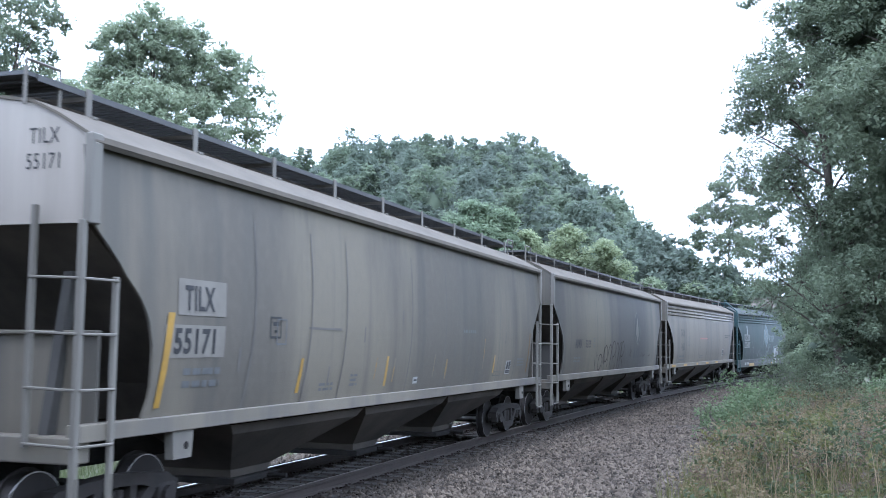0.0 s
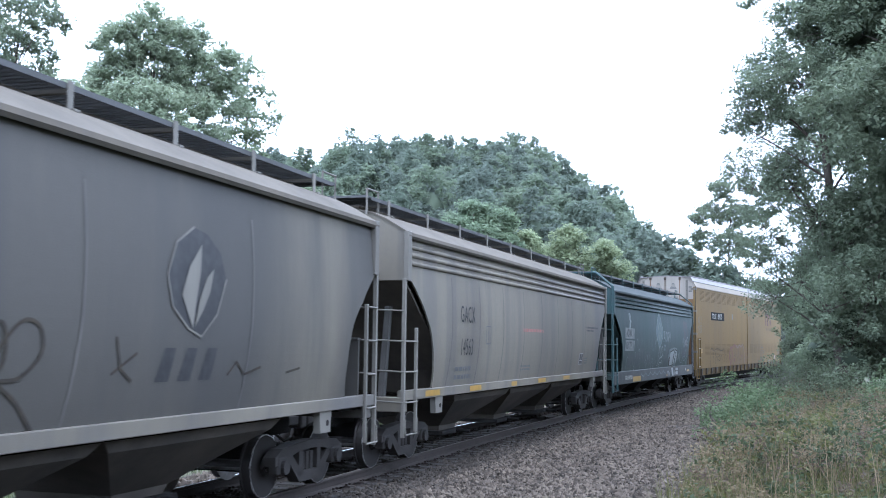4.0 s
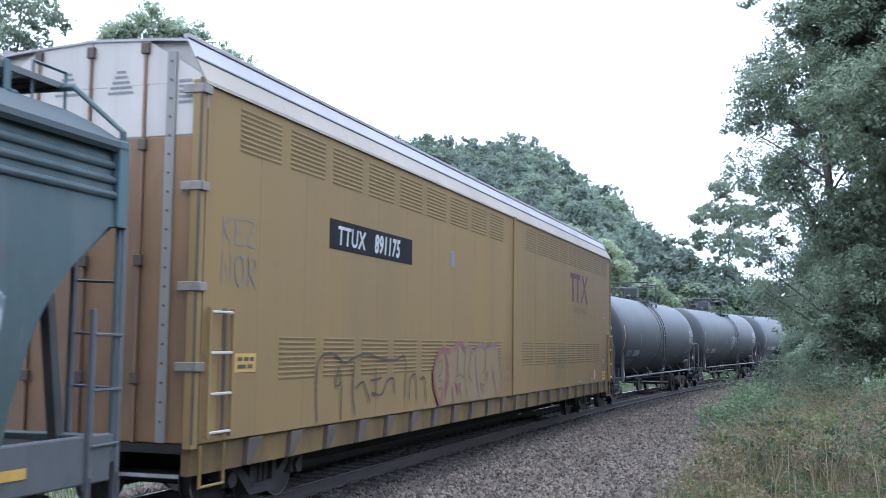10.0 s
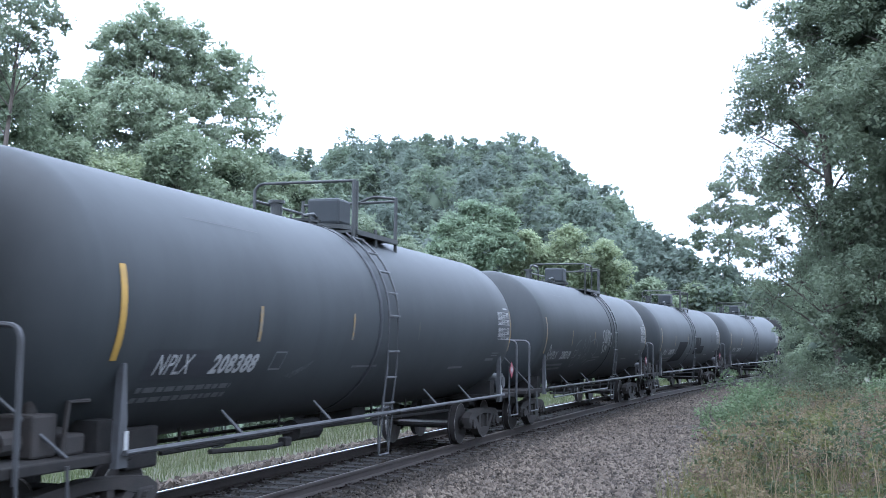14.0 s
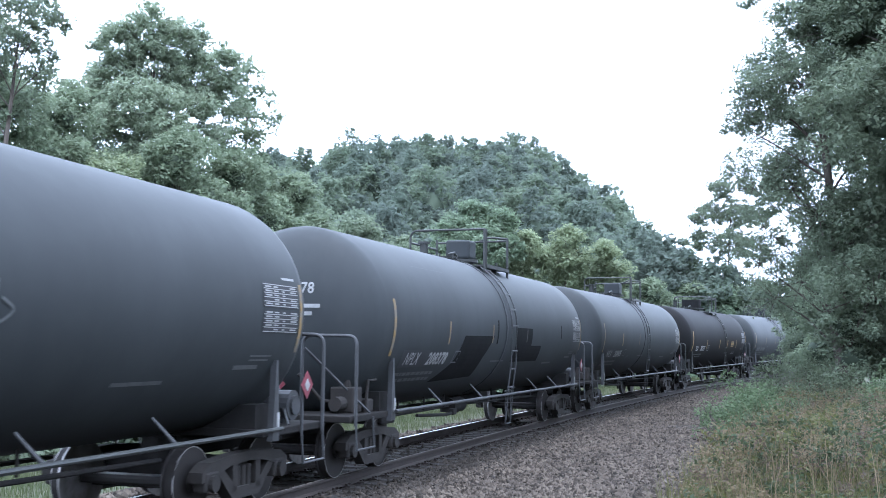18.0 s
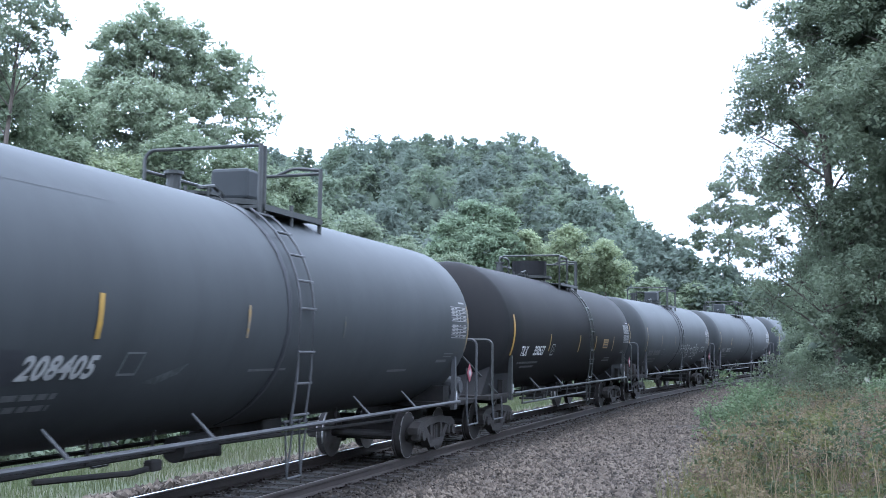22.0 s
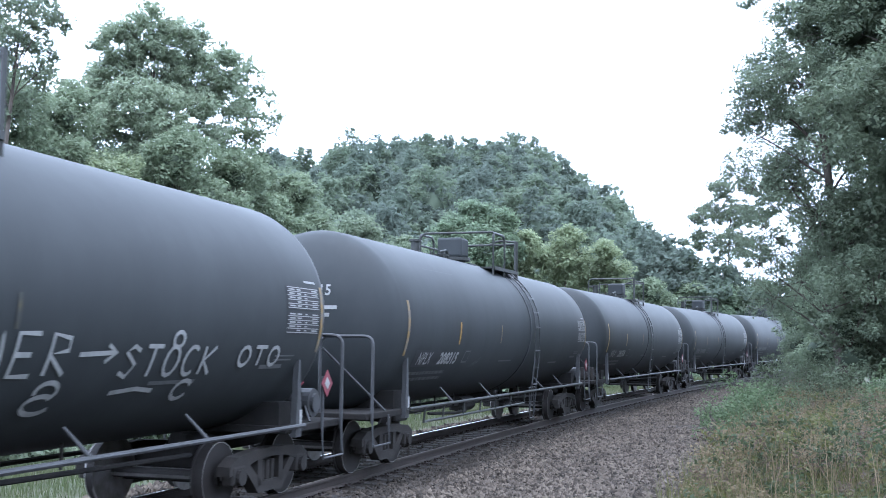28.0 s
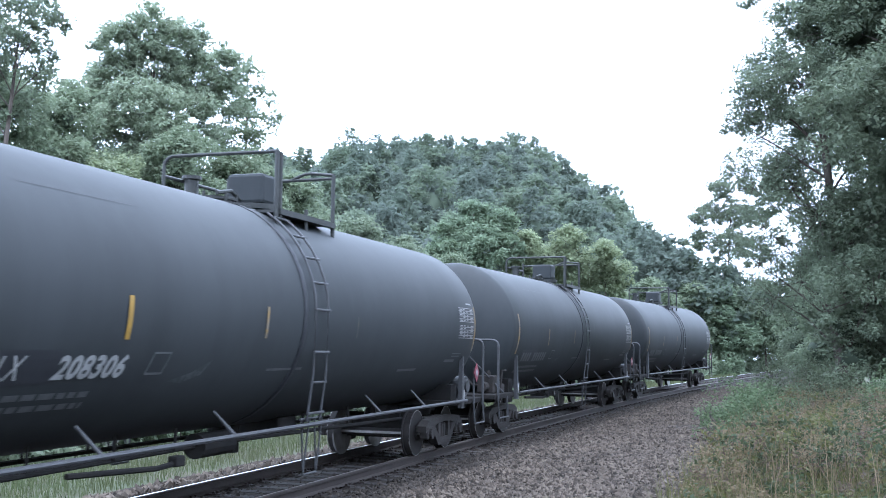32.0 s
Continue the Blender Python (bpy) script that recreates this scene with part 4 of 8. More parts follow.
paint("small_print", small_print(-92.1 - X, 1.75, 0.62, 3, print_rng, 0.035), ink_grey, car, wrap)
data_square(car, wrap, -93.08 - X, 1.45, -92.68 - X, 1.74)
paint("seam_line", strokes([[(-94.0 - X, 1.52), (-93.3 - X, 1.5)], [(-94.1 - X, 1.45), (-93.4 - X, 1.42)]], 0.02), seam_dark, car, wrap)

# second grey hopper with dark staining and a round emblem
car, wrap, hl = hopper("hopper_car", "grey covered hopper car with dark stains and graffiti scrawls", -79.85, 9.25, stained_paint, roof_dust, grey_paint, "smooth")
X = -79.85
paint("lettering", lettering("ADMX", 0.23, 0.8, 0, 0.03), ink_black, car, wrap, -86.05 - X, 2.03, lift=0.012)
paint("lettering", lettering("52139", 0.22, 0.82, 0, 0.015), ink_black, car, wrap, -84.8 - X, 2.03, lift=0.012)
paint("small_print", small_print(-86.15 - X, 1.72, 0.8, 2, print_rng, 0.05), ink_grey, car, wrap)
end_text([("ADMX", -0.4, 3.85), ("52139", -0.4, 3.62)], car, hl, -1, ink_grey, 0.15)
seams(car, wrap, [-83.25 - X, -81.0 - X, -78.6 - X, -75.4 - X])
outline_box(car, wrap, -83.75 - X, 2.05, -83.55 - X, 2.3, ink_grey)
# diamond emblem with a pale leaf
paint("emblem", blob([(-76.7 - X, 3.27), (-77.05 - X, 3.08), (-77.22 - X, 2.74), (-77.12 - X, 2.42), (-76.8 - X, 2.2), (-76.53 - X, 2.12), (-76.22 - X, 2.36), (-76.02 - X, 2.76), (-76.14 - X, 3.04), (-76.42 - X, 3.22)]), ink_black, car, wrap, label="dark diamond emblem with a pale leaf")
paint("emblem", strokes([[(-76.7 - X, 3.27), (-77.05 - X, 3.08), (-77.22 - X, 2.74), (-77.12 - X, 2.42), (-76.8 - X, 2.2), (-76.53 - X, 2.12), (-76.22 - X, 2.36), (-76.02 - X, 2.76)]], 0.025), light_paint, car, wrap, lift=0.013)
paint("emblem", blob([(-76.72 - X, 2.2), (-76.95 - X, 2.55), (-76.8 - X, 2.85), (-76.55 - X, 3.1), (-76.58 - X, 2.8), (-76.66 - X, 2.5)]), light_paint, car, wrap, lift=0.014)
paint("emblem", blob([(-76.68 - X, 2.22), (-76.6 - X, 2.5), (-76.45 - X, 2.75), (-76.3 - X, 2.85), (-76.38 - X, 2.6), (-76.52 - X, 2.4)]), light_paint, car, wrap, lift=0.015)
paint("faded_letter", flat_marks([((-77.35 - X + i * 0.42, 1.66), (-77.1 - X + i * 0.42, 1.66), (-77.0 - X + i * 0.42, 2.0), (-77.2 - X + i * 0.42, 2.0)) for i in range(3)]), ink_black, car, wrap, label="dark worn block letter", lift=0.005)
# one run of thin looping spray letters
loops = [[(-82.5 - X, 1.68), (-82.62 - X, 1.8), (-82.85 - X, 1.8), (-83.0 - X, 1.6), (-82.95 - X, 1.38), (-82.75 - X, 1.35), (-82.55 - X, 1.5), (-82.45 - X, 1.75)],
         [(-82.45 - X, 1.4), (-82.2 - X, 2.05), (-82.2 - X, 1.5)], [(-82.2 - X, 1.5), (-82.25 - X, 1.85), (-82.0 - X, 2.08), (-81.75 - X, 1.98), (-81.75 - X, 1.7), (-82.0 - X, 1.58), (-82.15 - X, 1.65)],
         [(-81.7 - X, 1.42), (-81.6 - X, 1.85), (-81.4 - X, 2.1), (-81.2 - X, 2.05), (-81.2 - X, 1.75), (-81.3 - X, 1.42)], [(-81.3 - X, 1.5), (-81.1 - X, 1.95), (-80.85 - X, 2.2), (-80.6 - X, 2.2), (-80.5 - X, 1.95), (-80.7 - X, 1.75), (-80.9 - X, 1.72), (-80.7 - X, 1.5), (-80.5 - X, 1.25)],
         [(-80.45 - X, 1.4), (-80.45 - X, 1.9), (-80.25 - X, 2.17), (-80.05 - X, 2.1), (-80.05 - X, 1.7), (-80.1 - X, 1.4)], [(-80.1 - X, 1.6), (-79.85 - X, 2.05), (-79.6 - X, 2.2), (-79.55 - X, 1.9), (-79.75 - X, 1.65)],
         [(-79.8 - X, 1.3), (-79.7 - X, 1.85), (-79.4 - X, 2.2), (-79.15 - X, 2.18), (-79.1 - X, 1.95), (-79.35 - X, 1.75), (-79.6 - X, 1.72), (-79.35 - X, 1.55), (-79.1 - X, 1.3)],
         [(-83.5 - X, 1.75), (-83.42 - X, 1.4)], [(-83.3 - X, 1.9), (-83.2 - X, 1.7)]]
smooth = []
for l in loops:
    out = []
    for i in range(len(l) - 1):
        p0, p1, p2, p3 = l[max(i - 1, 0)], l[i], l[i + 1], l[min(i + 2, len(l) - 1)]
        for u in (0, 0.25, 0.5, 0.75):
            out.append(tuple(0.5 * (2 * p1[k] + (p2[k] - p0[k]) * u + (2 * p0[k] - 5 * p1[k] + 4 * p2[k] - p3[k]) * u * u + (3 * p1[k] - p0[k] - 3 * p2[k] + p3[k]) * u ** 3) for k in (0, 1)))
    smooth.append(out + [l[-1]])
sprayed(smooth, 0.035, spray_black, car, wrap, "thin black graffiti loop")
sprayed([[(-82.4 - X, 1.24), (-82.1 - X, 1.3), (-81.8 - X, 1.24), (-81.2 - X, 1.3), (-80.6 - X, 1.25), (-79.8 - X, 1.33)], [(-78.05 - X, 2.1), (-77.95 - X, 1.8), (-77.75 - X, 1.68)], [(-78.1 - X, 1.75), (-77.7 - X, 1.95)], [(-75.9 - X, 1.7), (-75.7 - X, 1.85), (-75.5 - X, 1.7), (-75.1 - X, 1.78)], [(-74.4 - X, 1.7), (-74.0 - X, 1.75)]], 0.03, spray_black, car, wrap, "thin black graffiti line")

# pale hopper with ribbed upper side
car, wrap, hl = hopper("hopper_car", "dusty pale grey covered hopper car with ribbed upper side", -61.05, 9.5, pale_paint, roof_dust, pale_paint, "ribbed")
X = -61.05
paint("lettering", lettering("GACX", 0.32, 0.68), ink_black, car, wrap, -67.1 - X, 2.5, lift=0.012)
paint("lettering", lettering("14563", 0.32, 0.66), ink_black, car, wrap, -67.08 - X, 1.88, lift=0.012)
paint("small_print", small_print(-67.3 - X, 1.58, 1.0, 2, print_rng, 0.08), ink_grey, car, wrap)
paint("small_print", strokes([[(-65.4 - X, 2.1), (-65.1 - X, 2.1), (-65.1 - X, 2.45), (-65.4 - X, 2.45), (-65.4 - X, 2.1)]], 0.03), ink_grey, car, wrap)
paint("lettering", lettering("C", 0.17, 0.6), ink_grey, car, wrap, -65.32 - X, 2.18)
paint("small_print", small_print(-62.5 - X, 2.39, 1.9, 1, print_rng, 0.07), ink_red, car, wrap)
paint("small_print", small_print(-62.6 - X, 1.58, 0.9, 2, print_rng, 0.04), ink_grey, car, wrap)
data_square(car, wrap, -56.32 - X, 1.55, -55.86 - X, 1.87)
paint("small_print", small_print(-55.4 - X, 2.585, 1.72, 1, print_rng, 0.05), ink_black, car, wrap)
paint("small_print", small_print(-55.38 - X, 2.5, 1.05, 1, print_rng, 0.045), ink_black, car, wrap)
paint("small_print", small_print(-55.58 - X, 1.7, 0.42, 3, print_rng, 0.035), ink_grey, car, wrap)
seams(car, wrap, [-67.6 - X + i * 1.715 for i in range(8)], 3.3, 0.032)
for i, x in enumerate((-68.9, -66.4, -63.4, -61.0, -58.3)):
    paint("reflector", flat_marks([(x - X, 1.18, x - X + (0.75 if i != 2 else 0.45), 1.28)]), ink_yellow, car, lambda a, b, l: (a, -1.55 - l, b), lift=0.006)

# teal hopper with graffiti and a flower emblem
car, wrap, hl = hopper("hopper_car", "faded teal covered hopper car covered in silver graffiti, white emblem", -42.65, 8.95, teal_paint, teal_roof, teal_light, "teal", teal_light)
X = -42.65
bm = BM()
box(bm, -hl + 0.05, hl - 0.05, -1.56, -1.5, 0.78, 1.22, 0.02)
box(bm, -hl + 0.05, hl - 0.05, 1.5, 1.56, 0.78, 1.22, 0.02)
part("deep_side_sill", bm, sill_dirt, car, "dirty dark deep side sill")
for k in (-1, 1):
    bm = BM()
    tube(bm, [(k * hl, -1.52, 0.95), (k * hl, -1.52, 4.05), (k * hl, -0.95, 4.52), (k * hl, 0.95, 4.52), (k * hl, 1.52, 4.05), (k * hl, 1.52, 0.95)], 0.05 if k < 0 else 0.032, 8)
    part("end_frame", bm, teal_light if k < 0 else teal_paint, car, "teal end frame")
for z, text in ((2.43, "ADMX"), (2.0, "83177")):
    paint("number_panel", flat_marks([((-49.25 - X, z - 0.09), (-47.75 - X, z - 0.09), (-47.7 - X, z + 0.27), (-49.2 - X, z + 0.29))]), panel_white, car, wrap, label="white number panel")
    paint("lettering", lettering(text, 0.25, 0.9, 0, 0.035), ink_black, car, wrap, -49.1 - X, z - 0.02, lift=0.012)
end_text([("83177", -0.3, 3.45)], car, hl, -1, ink_white, 0.16)
cx, cz = -42.93 - X, 2.62
dia = [(cx, cz + 0.77), (cx - 0.74, cz - 0.02), (cx, cz - 0.63), (cx + 0.74, cz - 0.02)]
def curved(cx, cz, w, up, down, bow=0.12):
    """A diamond with gently bowed sides."""
    tips = [(0, up), (-w, 0), (0, -down), (w, 0)]
    out = []
    for (a, b), (c, d) in zip(tips, tips[1:] + tips[:1]):
        for i in range(6):
            f = i / 6
            k = bow * math.sin(math.pi * f)
            out.append((cx + (a + (c - a) * f) * (1 + k), cz + (b + (d - b) * f) * (1 + k)))
    return out


dia = curved(cx, cz, 0.74, 0.78, 0.64)
paint("emblem", blob(dia), emblem_teal, car, wrap, label="blue-teal diamond with a white flower", lift=0.006)
paint("emblem", strokes([dia + [dia[0]]], 0.048), letter_wear, car, wrap, label="pale diamond outline", lift=0.012)
paint("emblem", blob(curved(cx + 0.03, cz + 0.01, 0.46, 0.4, 0.4, 0.2)), panel_white, car, wrap, label="white flower-shaped emblem", lift=0.01)
for dx, dz in ((0.22, 0.0), (-0.22, 0.0), (0, 0.19), (0, -0.18)):
    paint("emblem", blob([(cx + 0.03 + dx + 0.125 * math.copysign(abs(math.cos(a)) ** 0.6, math.cos(a)), cz + 0.01 + dz + 0.11 * math.copysign(abs(math.sin(a)) ** 0.6, math.sin(a))) for a in np.linspace(0, 2 * math.pi, 14, endpoint=False)]), emblem_teal, car, wrap, lift=0.015)
for quads in ([((-42.1, 2.25), (-41.98, 2.25), (-41.85, 2.68), (-41.97, 2.68)), ((-41.8, 2.25), (-41.67, 2.25), (-41.72, 2.68), (-41.86, 2.68)), ((-42.0, 2.36), (-41.72, 2.36), (-41.74, 2.46), (-41.96, 2.46))],
              [((-41.56, 2.25), (-41.44, 2.25), (-41.4, 2.67), (-41.52, 2.67)), ((-41.3, 2.25), (-41.16, 2.36), (-41.17, 2.6), (-41.3, 2.67)), ((-41.44, 2.25), (-41.3, 2.25), (-41.3, 2.32), (-41.44, 2.32)), ((-41.44, 2.6), (-41.3, 2.6), (-41.3, 2.67), (-41.44, 2.67))],
              [((-41.02, 2.26), (-40.9, 2.26), (-40.88, 2.66), (-41.0, 2.66)), ((-40.63, 2.26), (-40.51, 2.26), (-40.53, 2.67), (-40.65, 2.67)), ((-40.9, 2.66), (-40.8, 2.66), (-40.66, 2.42), (-40.76, 2.42))]):
    paint("faded_letter", flat_marks([[(u - X, v) for u, v in q] for q in quads]), tag_grey, car, wrap, label="flaking white letter shape", lift=0.007)
paint("faded_letter", blob([(-41.97 - X, 2.14), (-41.57 - X, 2.12), (-41.7 - X, 2.0), (-41.52 - X, 1.9), (-41.95 - X, 1.89), (-41.85 - X, 2.02)]), tag_grey, car, wrap, label="worn grey letter shape")
paint("faded_letter", blob([(-48.6 - X, 3.2), (-48.35 - X, 3.25), (-48.2 - X, 2.95), (-48.35 - X, 2.7), (-48.65 - X, 2.68), (-48.45 - X, 2.95)]), letter_wear, car, wrap, label="flaking white crescent")
seams(car, wrap, [-47.3 - X, -44.6 - X, -42.3 - X, -39.6 - X, -37.6 - X], 3.3, 0.028, sill_dirt)
tag_rng = random.Random(4)
# worn scrawls over the lower side, thickest towards the front
for j in range(20):
    x = tag_rng.uniform(-48.8, -41.5) - X
    z = tag_rng.uniform(1.24, 1.5)
    w, h = tag_rng.uniform(0.4, 0.9), tag_rng.uniform(0.25, 0.75)
    edge = [(x + w * 0.5 + w * 0.5 * math.cos(a) * tag_rng.uniform(0.6, 1.15), z + h * 0.5 + h * 0.5 * math.sin(a) * tag_rng.uniform(0.6, 1.15)) for a in np.linspace(0, 2 * math.pi, 18, endpoint=False)]
    paint("graffiti", blob(edge), grime_grey, car, wrap, label="worn grey graffiti fill", lift=0.003 + 0.0003 * j)
for j in range(58):
    x = tag_rng.uniform(-48.9, -36.2) - X
    z = tag_rng.uniform(1.28, 1.8) if j < 48 else tag_rng.uniform(1.85, 2.3)
    r = tag_rng.uniform(0.06, 0.2)
    a = tag_rng.uniform(0, 360)
    if j % 3 == 0:
        line = [(x, z), (x + r * 0.4, z + r * 1.4), (x + r * 0.8, z - r * 0.2), (x + 1.3 * r, z + r * 1.2), (x + 1.5 * r, z)]
    else:
        line = arc(x, z, r * tag_rng.uniform(0.5, 1.3), r * 1.5, a, a + tag_rng.uniform(80, 260), 9)
    paint("graffiti", strokes([line], tag_rng.uniform(0.018, 0.042)), (tag_grey, grime_grey, grime_grey, tag_grey)[j % 4], car, wrap, label="worn silver graffiti scrawl", lift=0.012 + 0.0002 * j)
# loop and leaf-shaped outlines below the emblem
sprayed([arc(-42.46 - X, 1.85, 0.2, 0.2, 0, 360, 18), [(-43.3 - X, 1.3), (-43.05 - X, 1.45), (-42.8 - X, 1.62), (-42.5 - X, 1.6), (-42.18 - X, 1.72)], [(-43.0 - X, 1.28), (-42.8 - X, 1.42), (-42.5 - X, 1.42), (-42.36 - X, 1.35)], [(-42.36 - X, 1.36), (-42.3 - X, 1.6)], [(-43.2 - X, 1.5), (-43.1 - X, 1.9), (-42.8 - X, 1.98), (-42.78 - X, 1.7)]], 0.03, letter_wear, car, wrap, "worn silver graffiti outline", 0.024)
low_wrap = lambda a, b, l: (a, -1.565 - l, b)


def filled(car, wrap, pts, fill, edge, lift, width=0.055):
    q = [(a - X, b) for a, b in pts]
    paint("graffiti", blob(q), fill, car, wrap, label="silver-filled graffiti letter", lift=lift)
    paint("graffiti", strokes([q + [q[0]]], width), edge, car, wrap, label="black graffiti outline", lift=lift + 0.004)


# silver two-letter throw-up that runs down over the sill
paint("graffiti", blob([(-40.95 - X, 1.6), (-40.65 - X, 1.95), (-39.6 - X, 2.02), (-38.9 - X, 1.98), (-38.8 - X, 1.5), (-39.0 - X, 1.24), (-40.75 - X, 1.24)]), tag_grey, car, wrap, label="silver overspray halo", lift=0.013)
filled(car, wrap, [(-40.84, 1.55), (-40.57, 1.62), (-40.55, 1.3), (-40.67, 1.26)], spray_black, spray_black, 0.018)
filled(car, wrap, [(-40.57, 1.76), (-40.5, 1.83), (-39.64, 1.93), (-39.72, 1.62), (-39.93, 1.24), (-40.55, 1.26)], spray_silver, spray_black, 0.019)
filled(car, wrap, [(-39.6, 1.75), (-39.4, 1.92), (-39.0, 1.88), (-38.9, 1.55), (-39.1, 1.28), (-39.3, 1.55), (-39.42, 1.55), (-39.55, 1.27), (-39.78, 1.3)], spray_silver, spray_black, 0.021)
paint("graffiti", strokes([arc(-39.28 - X, 1.72, 0.07, 0.09, 0, 360, 10)], 0.06), spray_black, car, wrap, lift=0.027)
filled(car, low_wrap, [(-40.43, 1.2), (-39.95, 1.2), (-39.72, 0.82), (-40.2, 0.8)], spray_silver, spray_black, 0.008)
filled(car, low_wrap, [(-39.48, 1.18), (-39.68, 0.84), (-39.42, 0.84), (-39.4, 1.0)], spray_silver, spray_black, 0.008)
filled(car, low_wrap, [(-39.38, 1.19), (-38.75, 1.17), (-38.78, 0.83), (-39.36, 0.84)], spray_silver, spray_black, 0.008)
paint("graffiti", strokes([[(-39.36 - X, 1.02), (-38.77 - X, 1.02)], [(-39.2 - X, 1.16), (-39.22 - X, 0.95)], [(-39.0 - X, 1.16), (-39.0 - X, 0.95)]], 0.03), spray_black, car, low_wrap, lift=0.014)
paint("graffiti", strokes([[(-41.22 - X, 1.04), (-41.1 - X, 0.92), (-41.14 - X, 0.82)], [(-41.0 - X, 1.06), (-41.1 - X, 0.92)], [(-40.95 - X, 0.84), (-40.9 - X, 1.02), (-40.82 - X, 0.84)], [(-40.72 - X, 1.02), (-40.7 - X, 0.83)]], 0.06), spray_silver, car, low_wrap, label="small silver tag on the sill", lift=0.008)
paint("reflector", flat_marks([(-41.43 - X, 0.84, -41.25 - X, 0.94), (-36.37 - X, 0.93, -35.65 - X, 1.02)]), ink_yellow, car, low_wrap)
paint("graffiti", strokes([[(-38.56 - X, 1.45), (-38.5 - X, 1.75), (-38.4 - X, 1.5), (-38.34 - X, 1.88), (-38.25 - X, 1.45), (-38.15 - X, 1.85), (-38.1 - X, 1.4), (-38.0 - X, 1.75), (-37.95 - X, 1.38)]], 0.05), letter_wear, car, wrap, label="scratchy silver tag", lift=0.012)
paint("graffiti", blob([(-37.18 - X, 3.17), (-36.7 - X, 3.22), (-36.25 - X, 3.15), (-36.08 - X, 2.76), (-36.14 - X, 2.49), (-36.2 - X, 1.9), (-36.4 - X, 1.7), (-36.66 - X, 1.48), (-37.1 - X, 1.55), (-37.55 - X, 1.72), (-37.15 - X, 2.0), (-36.98 - X, 2.5), (-37.2 - X, 2.8)], 0.04, 2), grime_red, car, wrap, label="faded maroon spray patch", lift=0.004)
paint("graffiti", strokes([[(-37.4 - X, 2.43), (-37.31 - X, 2.02)], [(-37.2 - X, 2.45), (-36.95 - X, 2.05), (-36.72 - X, 2.35)], [(-36.7 - X, 2.1), (-36.5 - X, 2.45), (-36.43 - X, 2.05)], [(-36.25 - X, 2.48), (-36.06 - X, 2.4), (-36.11 - X, 2.1), (-36.3 - X, 2.1)]], 0.075), letter_wear, car, wrap, label="white letters over a maroon patch", lift=0.012)
paint("graffiti", strokes([[(-37.6 - X, 1.68), (-37.28 - X, 1.55), (-37.5 - X, 1.42)], [(-37.07 - X, 1.42), (-37.02 - X, 1.6), (-36.6 - X, 1.58), (-36.65 - X, 1.45), (-37.05 - X, 1.42)], [(-36.5 - X, 1.5), (-36.24 - X, 1.62)], [(-37.95 - X, 1.33), (-37.3 - X, 1.36)]], 0.03), letter_wear, car, wrap, label="worn silver graffiti scrawl", lift=0.012)
# scalloped faded line along the sill
scallop = [(-46.6 + 0.12 * i - X, 1.1 - 0.13 * abs(math.sin(i * 0.42))) for i in range(42)]
paint("graffiti", strokes([scallop], 0.035), tag_grey, car, low_wrap, label="faded scalloped line on the sill", lift=0.006)
paint("notice_plate", flat_marks([(-36.75 - X, 0.98, -36.6 - X, 1.1)]), ink_white, car, low_wrap, label="small white notice plate")
paint("number_bars", flat_marks([(-49.2 - X + i * 0.115, 0.92, -49.12 - X + i * 0.115, 1.06) for i in range(10) if i not in (3,)]), ink_white, car, low_wrap)
paint("reflector", flat_marks([(-48.0 - X, 0.82, -46.6 - X, 1.0)]), ink_yellow, car, low_wrap)

# rust-brown hopper at the head of the visible train
car, wrap, hl = hopper("hopper_car", "rust-brown covered hopper car with brown end posts", -118.2, 9.35, rust_paint, rust_paint, rust_paint, "smooth", rust_paint)


def script_word(word, x, z, h, adv):
    """Simple single-stroke capitals."""
    glyph = {"S": [[(0.9, 0.85), (0.5, 1), (0.1, 0.8), (0.8, 0.4), (0.5, 0), (0, 0.15)]], "T": [[(0, 1), (1, 1)], [(0.5, 1), (0.5, 0)]], "O": [arc(0.5, 0.5, 0.45, 0.5, 90, 450, 12)],
             "C": [arc(0.55, 0.5, 0.5, 0.5, 50, 310, 10)], "K": [[(0.1, 1), (0.1, 0)], [(0.9, 1), (0.15, 0.5), (0.9, 0)]], "P": [[(0.1, 0), (0.1, 1), (0.85, 0.9), (0.8, 0.55), (0.1, 0.5)]], "Z": [[(0, 1), (0.9, 1), (0, 0), (1, 0)]], "N": [[(0, 0), (0.1, 1), (0.8, 0), (0.9, 1)]], "R": [[(0.1, 0), (0.1, 1), (0.8, 0.9), (0.8, 0.6), (0.1, 0.5), (0.9, 0)]],
             "Y": [[(0, 1), (0.5, 0.5), (1, 1)], [(0.5, 0.5), (0.4, -0.2)]], "M": [[(0, 0), (0.15, 1), (0.5, 0.3), (0.85, 1), (1, 0)]], "E": [[(0.9, 1), (0.1, 1), (0.1, 0), (0.9, 0)], [(0.1, 0.5), (0.7, 0.5)]], "-": [[(0, 0.5), (1.6, 0.55)], [(1.2, 0.75), (1.65, 0.55), (1.2, 0.3)]]}
    out = []
    for i, ch in enumerate(word):
        out += [[(x + i * adv + a * adv * 0.75, z + b * h) for a, b in line] for line in glyph[ch]]
    return out


# ---- enclosed three-deck car carrier ----
stroke_grey = shader("dull_grey_spray", (0.066, 0.05, 0.038), 0.75, vary=(0.095, 0.068, 0.036), vscale=6, amount=0.7, spec=0.1)
# rusty brown of fittings; also the painted shadows along the deck edge
sill_brown = shader("rusty_brown_shadow_steel", (0.0468, 0.03276, 0.02184), 0.8, vary=(0.0234, 0.01872, 0.0156), vscale=1.5, amount=0.8, bump=0.1)
